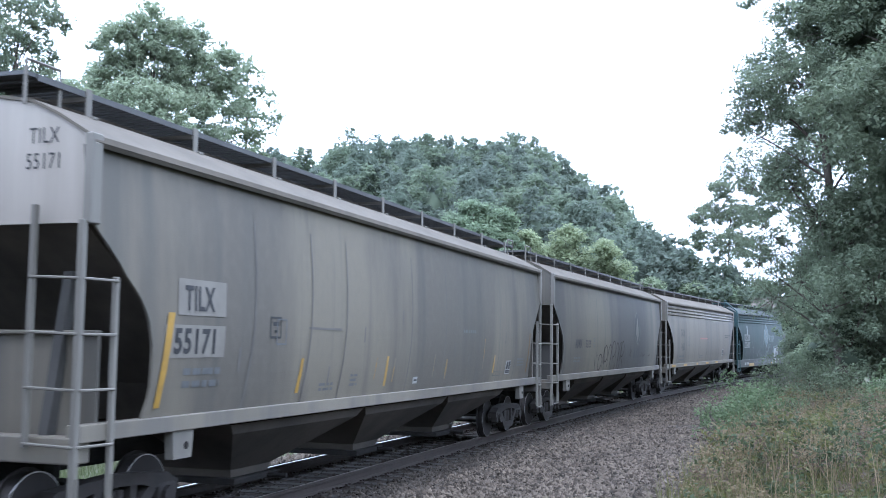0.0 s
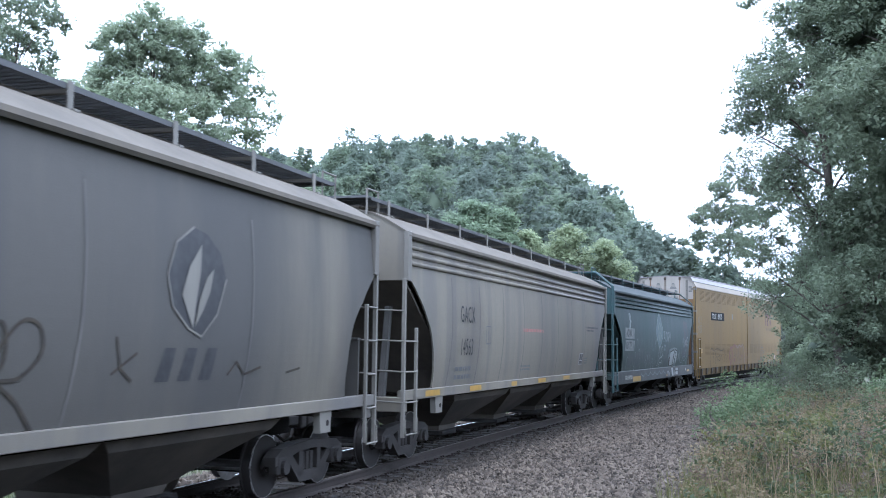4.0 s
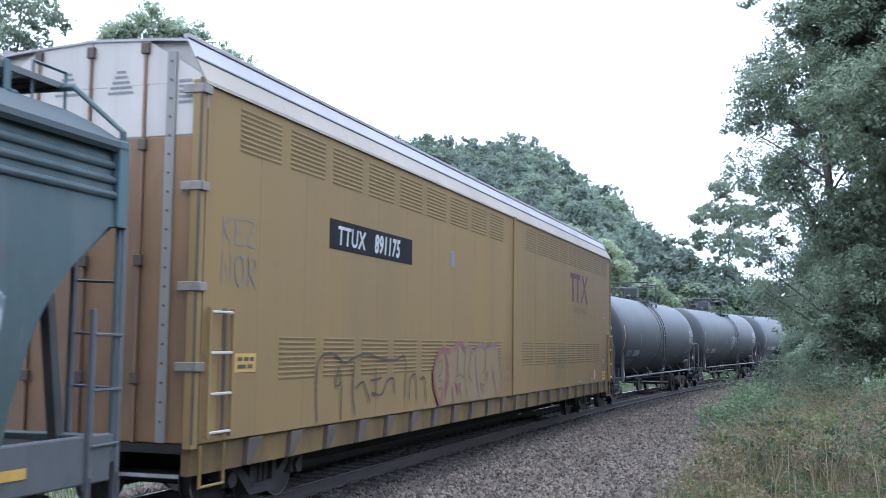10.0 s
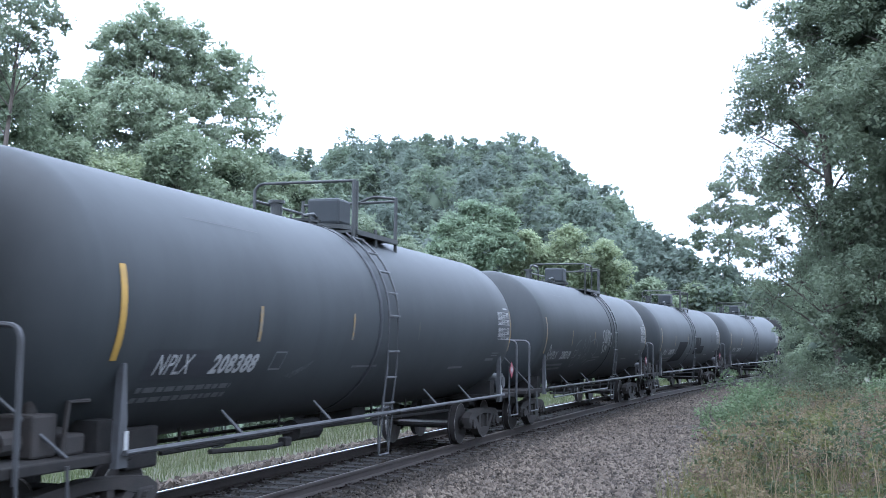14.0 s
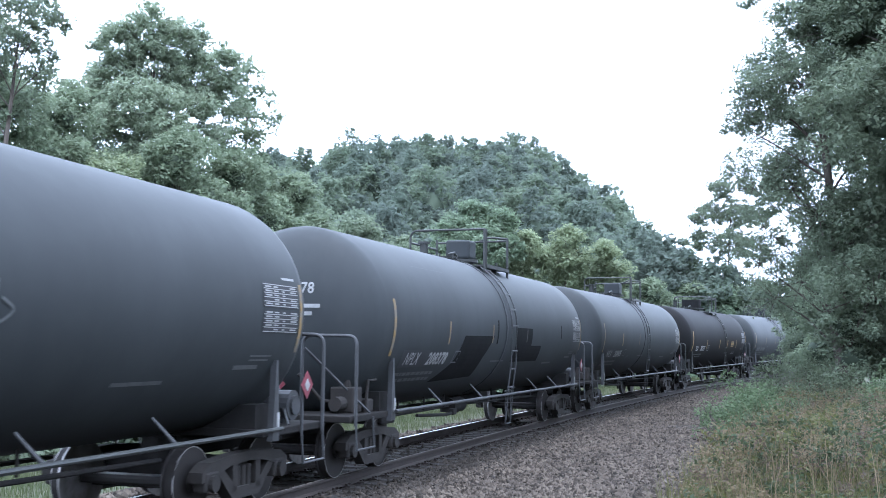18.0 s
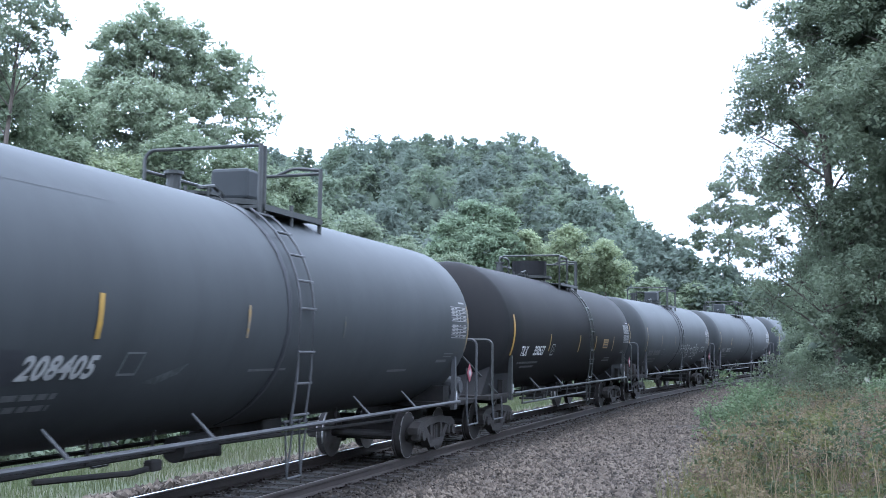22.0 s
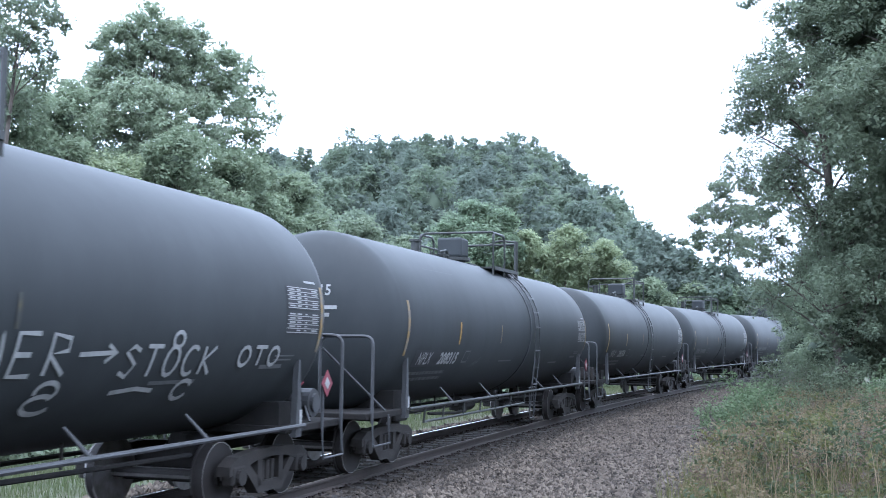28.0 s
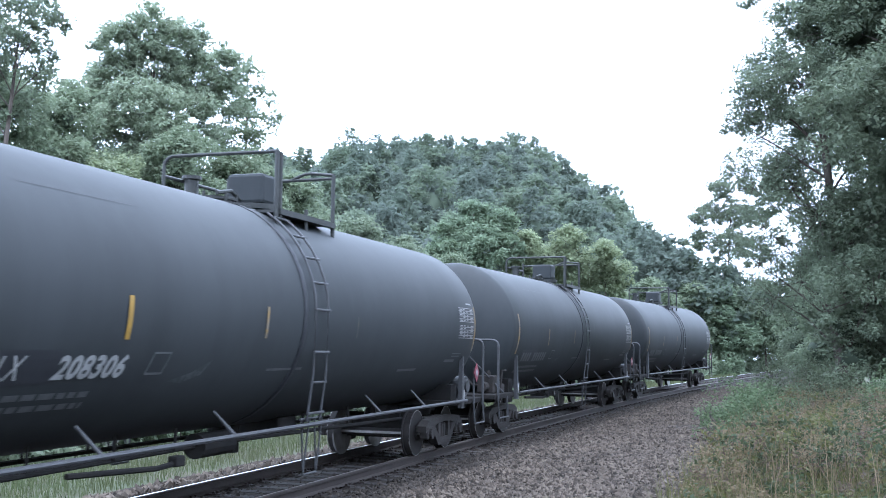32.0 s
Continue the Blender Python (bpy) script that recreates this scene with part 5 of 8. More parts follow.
sill_ochre = shader("grimy_ochre_deck_edge", (0.088, 0.058, 0.023), 0.8, vary=(0.04, 0.028, 0.016), vscale=1.6, stretch=(1, 1, 0.5), amount=0.85, bump=0.1, spec=0.1)
roof_beige = shader("dusty_beige_roof_edge", (0.15, 0.128, 0.1), 0.7, vary=(0.115, 0.098, 0.076), vscale=0.8, stretch=(1, 1, 0.3), amount=0.8, bump=0.04, spec=0.2)
roof_white = shader("chalky_white_roof_edge", (0.16, 0.147, 0.146), 0.6, vary=(0.118, 0.107, 0.106), vscale=0.8, stretch=(1, 1, 0.3), amount=0.8, bump=0.04)
spray_plum = shader("faded_plum_spray_paint", (0.062, 0.034, 0.042), 0.6, vary=(0.1, 0.068, 0.05), vscale=5, amount=0.7)
hinge_grey = shader("grey_ochre_hinge_paint", (0.11, 0.1, 0.085), 0.7, vary=(0.07, 0.06, 0.045), vscale=5, amount=0.7)
def autorack(mid, half):
    car = thing("autorack_car", "tall enclosed ochre car carrier with white roof edge and louvred panels", "autorack", CARS)
    hl = 12.55
    W, ROOF, FLOOR = 1.5, 4.95, 0.97

    def wrap(x, z, lift):
        return (x, -W - lift, z)
    for k in (-1, 1):
        n = 20
        for i in range(n):
            a, b = -hl + 0.08 + (2 * hl - 0.16) * i / n, -hl + 0.08 + (2 * hl - 0.16) * (i + 1) / n
            bm = BM()
            box(bm, a + 0.0008, b - 0.0008, k * (W - 0.05), k * W, FLOOR, ROOF, 0.002)
            part("side_panel", bm, ochre_paint, car)
        for x in (-hl, hl):
            bm = BM()
            box(bm, x - 0.075, x + 0.045, k * (W - 0.1), k * (W + 0.012), FLOOR - 0.05, ROOF, 0.008)
            part("corner_post", bm, ochre_paint, car)
        # lower deck edge with slanted stiffeners, coloured dark as their triangular shadows
        bm = BM()
        box(bm, -hl, hl, k * 1.34, k * 1.44, 0.62, 0.97, 0.01)
        sill = part("deck_sill", bm, sill_ochre, car, "rust-stained ochre deck edge")
        for i in range(22):
            x = -hl + 1.2 + i * 1.1
            bm = BM()
            prism(bm, [(x, 0.95), (x + 0.35, 0.95), (x + 0.05, 0.64), (x - 0.05, 0.64)], k * 1.44, k * 1.5)
            part("stiffener", bm, sill_brown, sill)
    for k in (-1, 1):
        bm = BM()
        box(bm, -19.82 - mid, -19.6 - mid, k * W, k * (W + 0.035), FLOOR, ROOF, 0.012)
        part("joint_post", bm, ochre_paint, car, "ochre post between the two halves")
    # louvre groups
    for z0, z1, xs in ((4.28, 4.82, [-31.95 + 1.29 * i for i in range(9)] + [-9.3 - 1.175 * i for i in range(9)]), (1.6, 2.16, [-30.86 + 1.3 * i for i in range(8)] + [-10.55 - 1.2 * i for i in range(8)])):
        for x in xs:
            for k in (-1, 1):
                bm = BM()
                n = 9
                for i in range(n):
                    z = z0 + (z1 - z0) * (i + 0.5) / n
                    a = x - mid
                    v = [bm.verts.new(p) for p in ((a, k * (W + 0.003), z - 0.02), (a + 1.02, k * (W + 0.003), z - 0.02), (a + 1.02, k * (W + 0.009), z + 0.005), (a, k * (W + 0.009), z + 0.005), (a, k * (W + 0.003), z + 0.02), (a + 1.02, k * (W + 0.003), z + 0.02))]
                    bm.faces.new((v[0], v[1], v[2], v[3]))
                    bm.faces.new((v[3], v[2], v[5], v[4]))
                part("louvre", bm, ochre_dark, car, "row of horizontal louvres")
    # roof: sloped edge sheets, ribbed
    bm = BM()
    arch = [(-1.26, 5.44), (-0.9, 5.47), (0, 5.52), (0.9, 5.47), (1.26, 5.44)]
    sheet(bm, [[(x, y, z) for y, z in arch] for x in np.linspace(-hl - 0.02, hl + 0.02, 19)], thick=0.03)
    roof = part("roof", bm, roof_dull, car, "dull grey sheet roof")
    for k in (-1, 1):
        # the long chamfer in separate sheets, with lap joints
        xs = np.linspace(-hl - 0.02, hl + 0.02, 14)
        for x0, x1 in zip(xs, xs[1:]):
            bm = BM()
            sheet(bm, [[(x, k * y, z) for y, z in ((W + 0.03, ROOF - 0.04), (W + 0.025, ROOF), (1.395, 5.2))] for x in (x0 + 0.002, x1 - 0.002)], thick=0.02)
            part("roof_edge", bm, roof_beige, roof, "dusty beige sloped roof edge sheet")
            bm = BM()
            sheet(bm, [[(x, k * y, z) for y, z in ((1.37, 5.22), (1.285, 5.41), (1.25, 5.45))] for x in (x0 + 0.002, x1 - 0.002)], thick=0.02)
            part("roof_edge", bm, roof_white, roof, "chalky white upper roof edge sheet")
        bm = BM()
        tube(bm, [(-hl, k * 1.385, 5.21), (hl, k * 1.385, 5.21)], 0.022, 6)
        part("roof_rail", bm, grating, roof, "dark joint under the roof's edge")
        bm = BM()
        box(bm, -hl, hl, k * 1.2, k * 1.275, 5.45, 5.5, 0.008)
        part("roof_rib", bm, roof_white, roof, "pale roof edge strip")
    for k in (-1, 1):
        bm = BM()
        out = [(-1.5, ROOF - 0.3), (-1.5, ROOF)] + [(y, z - 0.01) for y, z in arch] + [(1.5, ROOF), (1.5, ROOF - 0.3)]
        a = [bm.verts.new((k * (hl - 0.075), y, z)) for y, z in out]
        b = [bm.verts.new((k * (hl - 0.1), y, z)) for y, z in out]
        bm.faces.new(a)
        bm.faces.new(b[::-1])
        for i in range(len(a)):
            bm.faces.new((a[i], b[i], b[(i + 1) % len(a)], a[(i + 1) % len(a)]))
        part("end_gable", bm, white_paint, car, "white end gable sheet")
    # end doors: white above, side ochre in a shaded colour below, hinge bars and brackets
    for k in (-1, 1):
        for y0, y1 in ((-1.46, -0.74), (-0.72, -0.01), (0.01, 0.72), (0.74, 1.46)):
            for z0, z1, m in ((FLOOR, 4.35, orange_shaded_ochre), (4.35, ROOF, white_paint)):
                bm = BM()
                box(bm, k * hl, k * (hl - 0.06), y0, y1, z0, z1, 0.012)
                part("end_door", bm, m, car)
            bm = BM()
            top = [(y, float(np.interp(abs(y), [0, 0.9, 1.26, 1.5], [5.5, 5.45, 5.42, ROOF]))) for y in (y1, y0)]
            a = [bm.verts.new((k * hl, y, z)) for y, z in [(y0, ROOF), (y1, ROOF)] + top]
            b = [bm.verts.new((k * (hl - 0.06), y, z)) for y, z in [(y0, ROOF), (y1, ROOF)] + top]
            bm.faces.new(a)
            bm.faces.new(b[::-1])
            for i in range(4):
                bm.faces.new((a[i], b[i], b[(i + 1) % 4], a[(i + 1) % 4]))
            part("end_door", bm, white_paint, car, "white upper end door panel")
        for y in (-0.73, 0, 0.73):
            bm = BM()
            rod(bm, (k * (hl + 0.02), y, FLOOR), (k * (hl + 0.02), y, 5.36), 0.017, 8)
            hinge = part("lock_bar", bm, rust_paint, car, "rusty door lock bar")
            for z in (1.6, 2.9, 4.2, 5.3):
                bm = BM()
                box(bm, k * (hl + 0.0), k * (hl + 0.05), y - 0.05, y + 0.05, z, z + 0.13, 0.01)
                part("lock_keeper", bm, sill_brown, hinge)
        for y in (-1.08, 1.08):
            bm = BM()
            box(bm, k * hl, k * (hl + 0.025), y - 0.06, y + 0.06, FLOOR, 5.3, 0.006)
            strip_ob = part("bolted_strip", bm, light_paint, car, "grey bolted strip on the end door")
            for z in np.arange(1.2, 5.3, 0.21):
                bm = BM()
                rod(bm, (k * (hl + 0.025), y, z), (k * (hl + 0.034), y, z), 0.016, 6)
                part("bolt", bm, sill_brown, strip_ob)
        for y in (-1, 1):
            bm = BM()
            rod(bm, (k * (hl + 0.06), y * 1.5, FLOOR), (k * (hl + 0.06), y * 1.5, ROOF + 0.02), 0.02, 8)
            hinge = part("hinge_bar", bm, sill_brown, car, "dark rod down the corner")
            for z in (1.75, 2.62, 3.72, 4.8):
                bm = BM()
                box(bm, k * (hl - 0.09), k * (hl + 0.09), y * 1.47, y * 1.545, z, z + 0.1, 0.008)
                box(bm, k * (hl + 0.045), k * (hl + 0.09), y * 1.28, y * 1.545, z, z + 0.1, 0.008)
                part("hinge_bracket", bm, hinge_grey, hinge, "dull grey-ochre hinge bracket")
        # stencilled notices on the two nearer doors
        for y, z in ((-0.4, 5.1), (0.33, 5.12), (-1.25, 4.95)):
            bm = BM()
            for i in range(5):
                w = 0.1 + 0.045 * i if y > -1 else 0.14
                box(bm, k * (hl + 0.001), k * (hl + 0.004), y - w * 0.6, y + w * 0.6, z - 0.06 * i, z - 0.06 * i + 0.03)
            tagged(part("small_print", bm, ink_grey, car), kind="stuff")
        # ladders on the sides at both ends
        for y in (-1, 1):
            x0 = k * (hl - 0.12)
            x1 = k * (hl - 0.62)
            bm = BM()
            box(bm, x0 - 0.025, x0 + 0.025, y * (W + 0.05), y * (W + 0.1), 1.02, 2.45, 0.006)
            ladder = part("ladder", bm, ochre_paint, car, "ochre side ladder")
            bm = BM()
            box(bm, x1 - 0.025, x1 + 0.025, y * (W + 0.05), y * (W + 0.1), 1.02, 2.45, 0.006)
            part("upright", bm, ochre_paint, ladder)
            for z in (1.08, 1.5, 1.95, 2.4):
                bm = BM()
                rod(bm, (x0, y * (W + 0.08), z), (x1, y * (W + 0.08), z), 0.018, 6)
                part("rung", bm, white_paint, ladder)
            bm = BM()
            box(bm, x1 + 0.04 * k, x1 + 0.11 * k, y * W, y * (W + 0.012), 1.05, 2.45)
            part("ladder_slot", bm, sill_brown, ladder, "dark slot behind the ladder")
            bm = BM()
            tube(bm, [(x0, y * W, 0.95), (x0, y * W, 0.5), (x1, y * W, 0.5), (x1, y * W, 0.95)], 0.022)
            part("step", bm, ochre_paint, ladder, "ochre stirrup step")
    bm = BM()
    box(bm, -hl, hl, -1.4, 1.4, 0.86, 0.96)
    part("lower_deck", bm, under_dark, car)
    bm = BM()
    box(bm, -9.2, 9.2, -0.34, 0.34, 0.26, 0.86, 0.02)
    part("centre_sill", bm, under_dark, car)
    # number board, emblem, plates
    paint("number_board", flat_marks([(-29.45 - mid, 3.38, -26.2 - mid, 3.8)]), patch_black, car, wrap, label="black number board", lift=0.004)
    paint("lettering", lettering("TTUX", 0.26, 0.97, 0.12, 0.02), ink_white, car, wrap, -29.2 - mid, 3.46, lift=0.01)
    paint("lettering", lettering("891175", 0.27, 0.86, 0.16, 0.035), ink_white, car, wrap, -27.85 - mid, 3.46, lift=0.01)
    x, z = -13.8 - mid, 3.29
    bars = [(x, z + 0.66, x + 1.35, z + 0.81), (x + 0.22, z, x + 0.46, z + 0.66), (x + 0.86, z, x + 1.1, z + 0.66),
            ((x + 1.36, z), (x + 1.52, z), (x + 2.42, z + 0.81), (x + 2.24, z + 0.81)), ((x + 1.5, z + 0.81), (x + 1.72, z + 0.81), (x + 2.44, z), (x + 2.2, z))]
    for i, bar in enumerate(bars):
        paint("emblem_bar", flat_marks([bar]), ink_maroon, car, wrap, label="maroon bar of a large emblem", lift=0.004 + 0.0008 * i)
    paint("lettering", lettering("FORWARD THINKING", 0.16, 0.8, 0, 0.012), stroke_grey, car, wrap, x + 0.35, z - 0.3, lift=0.004)
    paint("prohibition_sign", strokes([arc(-10.35 - mid, 1.22, 0.13, 0.15, 0, 360, 18), [(-10.45 - mid, 1.32), (-10.25 - mid, 1.12)]], 0.035), ink_red, car, wrap, label="round red and white sign", lift=0.012)
    paint("sign_field", blob(arc(-10.35 - mid, 1.22, 0.12, 0.14, 0, 350, 16)), ink_white, car, wrap, lift=0.006)
    for px, pz, pw, ph, m in ((-31.95, 1.72, 0.5, 0.22, ink_yellow), (-9.1, 1.02, 0.55, 0.26, ink_yellow), (-9.05, 1.42, 0.32, 0.32, ink_black)):
        paint("notice_plate", flat_marks([(px - mid, pz, px - mid + pw, pz + ph)]), m, car, wrap, label="small notice plate", lift=0.006)
        paint("small_print", small_print(px - mid + 0.06, pz + ph * 0.6, pw - 0.12, 2, print_rng, 0.045), ink_black if m is ink_yellow else ink_white, car, wrap, lift=0.011)
    for px in (-32.3, -16.67, -13.64, -11.1):
        paint("vertical_strip", flat_marks([(px - mid, 1.05, px - mid + 0.09, 2.0)]), orange_shaded_ochre, car, wrap, lift=0.008)
    paint("small_print", flat_marks([(-24.2 - mid, 3.5, -23.95 - mid, 3.8), (-12.7 - mid, 1.02, -12.35 - mid, 1.12), (-10.9 - mid, 1.02, -10.6 - mid, 1.12), (-9.0 - mid, 2.95, -8.6 - mid, 3.0), (-9.0 - mid, 3.05, -8.7 - mid, 3.1)]), ink_grey, car, wrap)
    for i in range(30):
        x, z = tag_rng.uniform(-32, -8), tag_rng.choice((2.6, 2.75, 3.0))
        paint("rust_spot", flat_marks([(x - mid, z, x - mid + 0.05, z + 0.05)]), rust_paint, car, wrap, lift=0.004)
    # graffiti
    m = mid
    def soft(pts, n=5):
        """A smooth curve through points given in the train's metres."""
        p = [pts[0]] + list(pts) + [pts[-1]]
        out = []
        for i in range(1, len(p) - 2):
            for j in range(n):
                f = j / n
                out.append(tuple(0.5 * (2 * p[i][c] + (p[i + 1][c] - p[i - 1][c]) * f + (2 * p[i - 1][c] - 5 * p[i][c] + 4 * p[i + 1][c] - p[i + 2][c]) * f * f + (3 * p[i][c] - p[i - 1][c] - 3 * p[i + 1][c] + p[i + 2][c]) * f ** 3) for c in (0, 1)))
        out.append(tuple(pts[-1]))
        return [(x - m, z) for x, z in out]
    # black tag of hanging letters over the lower louvres
    sprayed([soft(q) for q in ([(-29.75, 1.02), (-29.8, 1.5), (-29.72, 1.86), (-29.3, 1.93), (-28.9, 1.8), (-28.6, 1.86), (-28.1, 1.92), (-27.5, 1.84), (-26.9, 1.82), (-26.55, 1.88), (-26.45, 1.6), (-26.5, 1.2)],
                               [(-29.1, 1.74), (-29.18, 1.5), (-29.02, 1.52), (-29.05, 1.72)], [(-28.98, 1.48), (-29.0, 1.0)], [(-28.55, 1.8), (-28.6, 1.4), (-28.5, 1.05)], [(-28.5, 1.42), (-28.2, 1.5), (-27.95, 1.2)],
                               [(-27.95, 1.52), (-27.5, 1.55)], [(-27.75, 1.72), (-27.72, 1.32)], [(-27.9, 1.34), (-27.5, 1.3), (-27.25, 1.5), (-27.0, 1.52), (-26.95, 1.3)], [(-26.3, 1.16), (-26.25, 1.5), (-26.0, 1.55), (-25.92, 1.16)], [(-25.75, 1.5), (-25.55, 1.48), (-25.45, 1.1)])], 0.032, spray_black, car, wrap, "black graffiti outline", 0.024)
    # bubble letters with a thick maroon rim
    rim = [(-24.75, 0.99), (-25.08, 1.4), (-25.0, 1.75), (-24.72, 1.96), (-24.3, 1.94), (-23.95, 2.02), (-23.6, 2.1), (-23.3, 1.94), (-23.05, 2.05), (-22.78, 1.93), (-22.3, 2.09), (-21.9, 1.98), (-21.4, 2.1), (-21.0, 1.85), (-20.82, 1.4), (-20.85, 0.99)]
    paint("graffiti", blob(soft(rim)), bubble_fill, car, wrap, label="pale bubble-letter graffiti fill", lift=0.023)
    sprayed([soft(rim[:8])], 0.11, spray_red, car, wrap, "thick maroon graffiti rim", 0.027)
    sprayed([soft(rim[7:])], 0.07, spray_plum, car, wrap, "plum graffiti rim", 0.0275)
    sprayed([soft([(-24.5, 1.93), (-24.38, 1.5), (-24.62, 1.2), (-24.72, 1.05)]), soft([(-24.42, 1.85), (-24.28, 1.5), (-24.5, 1.12)])], 0.08, spray_red, car, wrap, "maroon graffiti stroke", 0.0285)
    sprayed([soft(q) for q in ([(-23.75, 2.02), (-23.8, 1.55)], [(-23.3, 1.9), (-23.35, 1.5), (-23.1, 1.0)], [(-22.95, 1.9), (-23.1, 1.55), (-22.85, 1.35)], [(-22.65, 1.88), (-22.6, 1.5), (-22.45, 1.15), (-22.3, 1.0)], [(-21.95, 1.9), (-22.0, 1.6), (-22.2, 1.5)], [(-22.0, 1.25), (-22.35, 1.3), (-22.1, 1.12)], [(-23.9, 1.46), (-23.65, 1.52), (-23.4, 1.45)], [(-23.65, 1.3), (-23.5, 1.0)], [(-21.45, 1.55), (-21.3, 1.3), (-21.1, 1.0)], [(-24.1, 1.3), (-24.0, 1.0)])], 0.035, stroke_grey, car, wrap, "thin grey stroke inside a bubble letter", 0.03)
    sprayed([soft(q) for q in ([(-24.85, 1.75), (-24.65, 1.78), (-24.7, 1.58), (-24.88, 1.5)], [(-24.85, 1.45), (-24.65, 1.42)], [(-24.85, 1.3), (-24.68, 1.3)])], 0.04, stroke_grey, car, wrap, "grey stroke inside a bubble letter", 0.031)
    for pts in ([(-23.95, 1.36), (-23.55, 1.36), (-23.72, 1.12)], [(-21.95, 1.52), (-21.72, 1.52), (-21.85, 1.32)], [(-21.5, 1.52), (-21.25, 1.54), (-21.38, 1.34)]):
        paint("graffiti", blob([(x - m, z) for x, z in pts]), spray_red, car, wrap, lift=0.032)
    g = random.Random(21)
    lines = []
    for r in range(4):
        for i in range(5 if r < 3 else 2):
            x, z = -20.72 - m + i * 0.2 + 0.03 * r, 1.74 - r * 0.23
            lines.append([(x + g.uniform(-0.02, 0.02), z), (x + 0.03, z + 0.17), (x + 0.1, z + g.uniform(0.05, 0.17)), (x + 0.06, z + 0.07), (x + 0.15, z + g.uniform(-0.02, 0.04))])
    sprayed(lines, 0.024, spray_red, car, wrap, "small maroon scrawl", 0.04)
    lines = [[(-15.7 - m, 1.45), (-15.72 - m, 1.75), (-15.55 - m, 1.78), (-15.58 - m, 1.55), (-15.4 - m, 1.5)], arc(-15.28 - m, 1.6, 0.09, 0.13, 200, 470, 10), [(-15.1 - m, 1.5), (-15.05 - m, 1.75), (-14.95 - m, 1.52)], arc(-14.8 - m, 1.62, 0.12, 0.13, 0, 360, 12), [(-14.62 - m, 1.75), (-14.55 - m, 1.5), (-14.45 - m, 1.76)], [(-14.4 - m, 1.5), (-14.38 - m, 1.72), (-14.2 - m, 1.68), (-14.25 - m, 1.55)],
             [(-15.05 - m, 1.85), (-15.05 - m, 2.1)], [(-15.3 - m, 1.9), (-14.8 - m, 1.9)], [(-15.6 - m, 1.4), (-15.65 - m, 1.15), (-15.45 - m, 1.15)], [(-15.3 - m, 1.35), (-15.32 - m, 1.12)], [(-15.3 - m, 1.35), (-15.1 - m, 1.36)], [(-15.3 - m, 1.24), (-15.15 - m, 1.24)], arc(-14.6 - m, 1.25, 0.12, 0.12, 0, 520, 16), [(-14.95 - m, 1.3), (-14.93 - m, 1.1)]]
    sprayed(lines, 0.038, ink_black, car, wrap, "small black scrawl", 0.024)
    lines = script_word("KEZ", -32.3 - mid, 3.2, 0.3, 0.28) + script_word("NOR", -32.3 - mid, 2.72, 0.36, 0.3)
    sprayed(lines, 0.025, ink_grey, car, wrap, "thin grey scrawled letter", 0.006)
    for k in (-1, 1):
        truck(car, k * (half - 3.0))
    couplers(car, half)
    TRAIN.append((car, mid, half - 3.0))


autorack(-20.2, 13.2)


# ---- tank cars ----
R_TANK, Z_TANK, HALF_TANK = 1.53, 2.45, 9.05


def tank_wrap(x, z, lift):
    """On the camera's side of the shell; z is the height."""
    q = max(-0.99, min(0.99, (z - Z_TANK) / R_TANK))
    a = math.asin(q)
    return (x, -(R_TANK + lift) * math.cos(a), Z_TANK + (R_TANK + lift) * math.sin(a))


CUTS[tank_wrap] = [1.1 + 0.1 * i for i in range(27)]


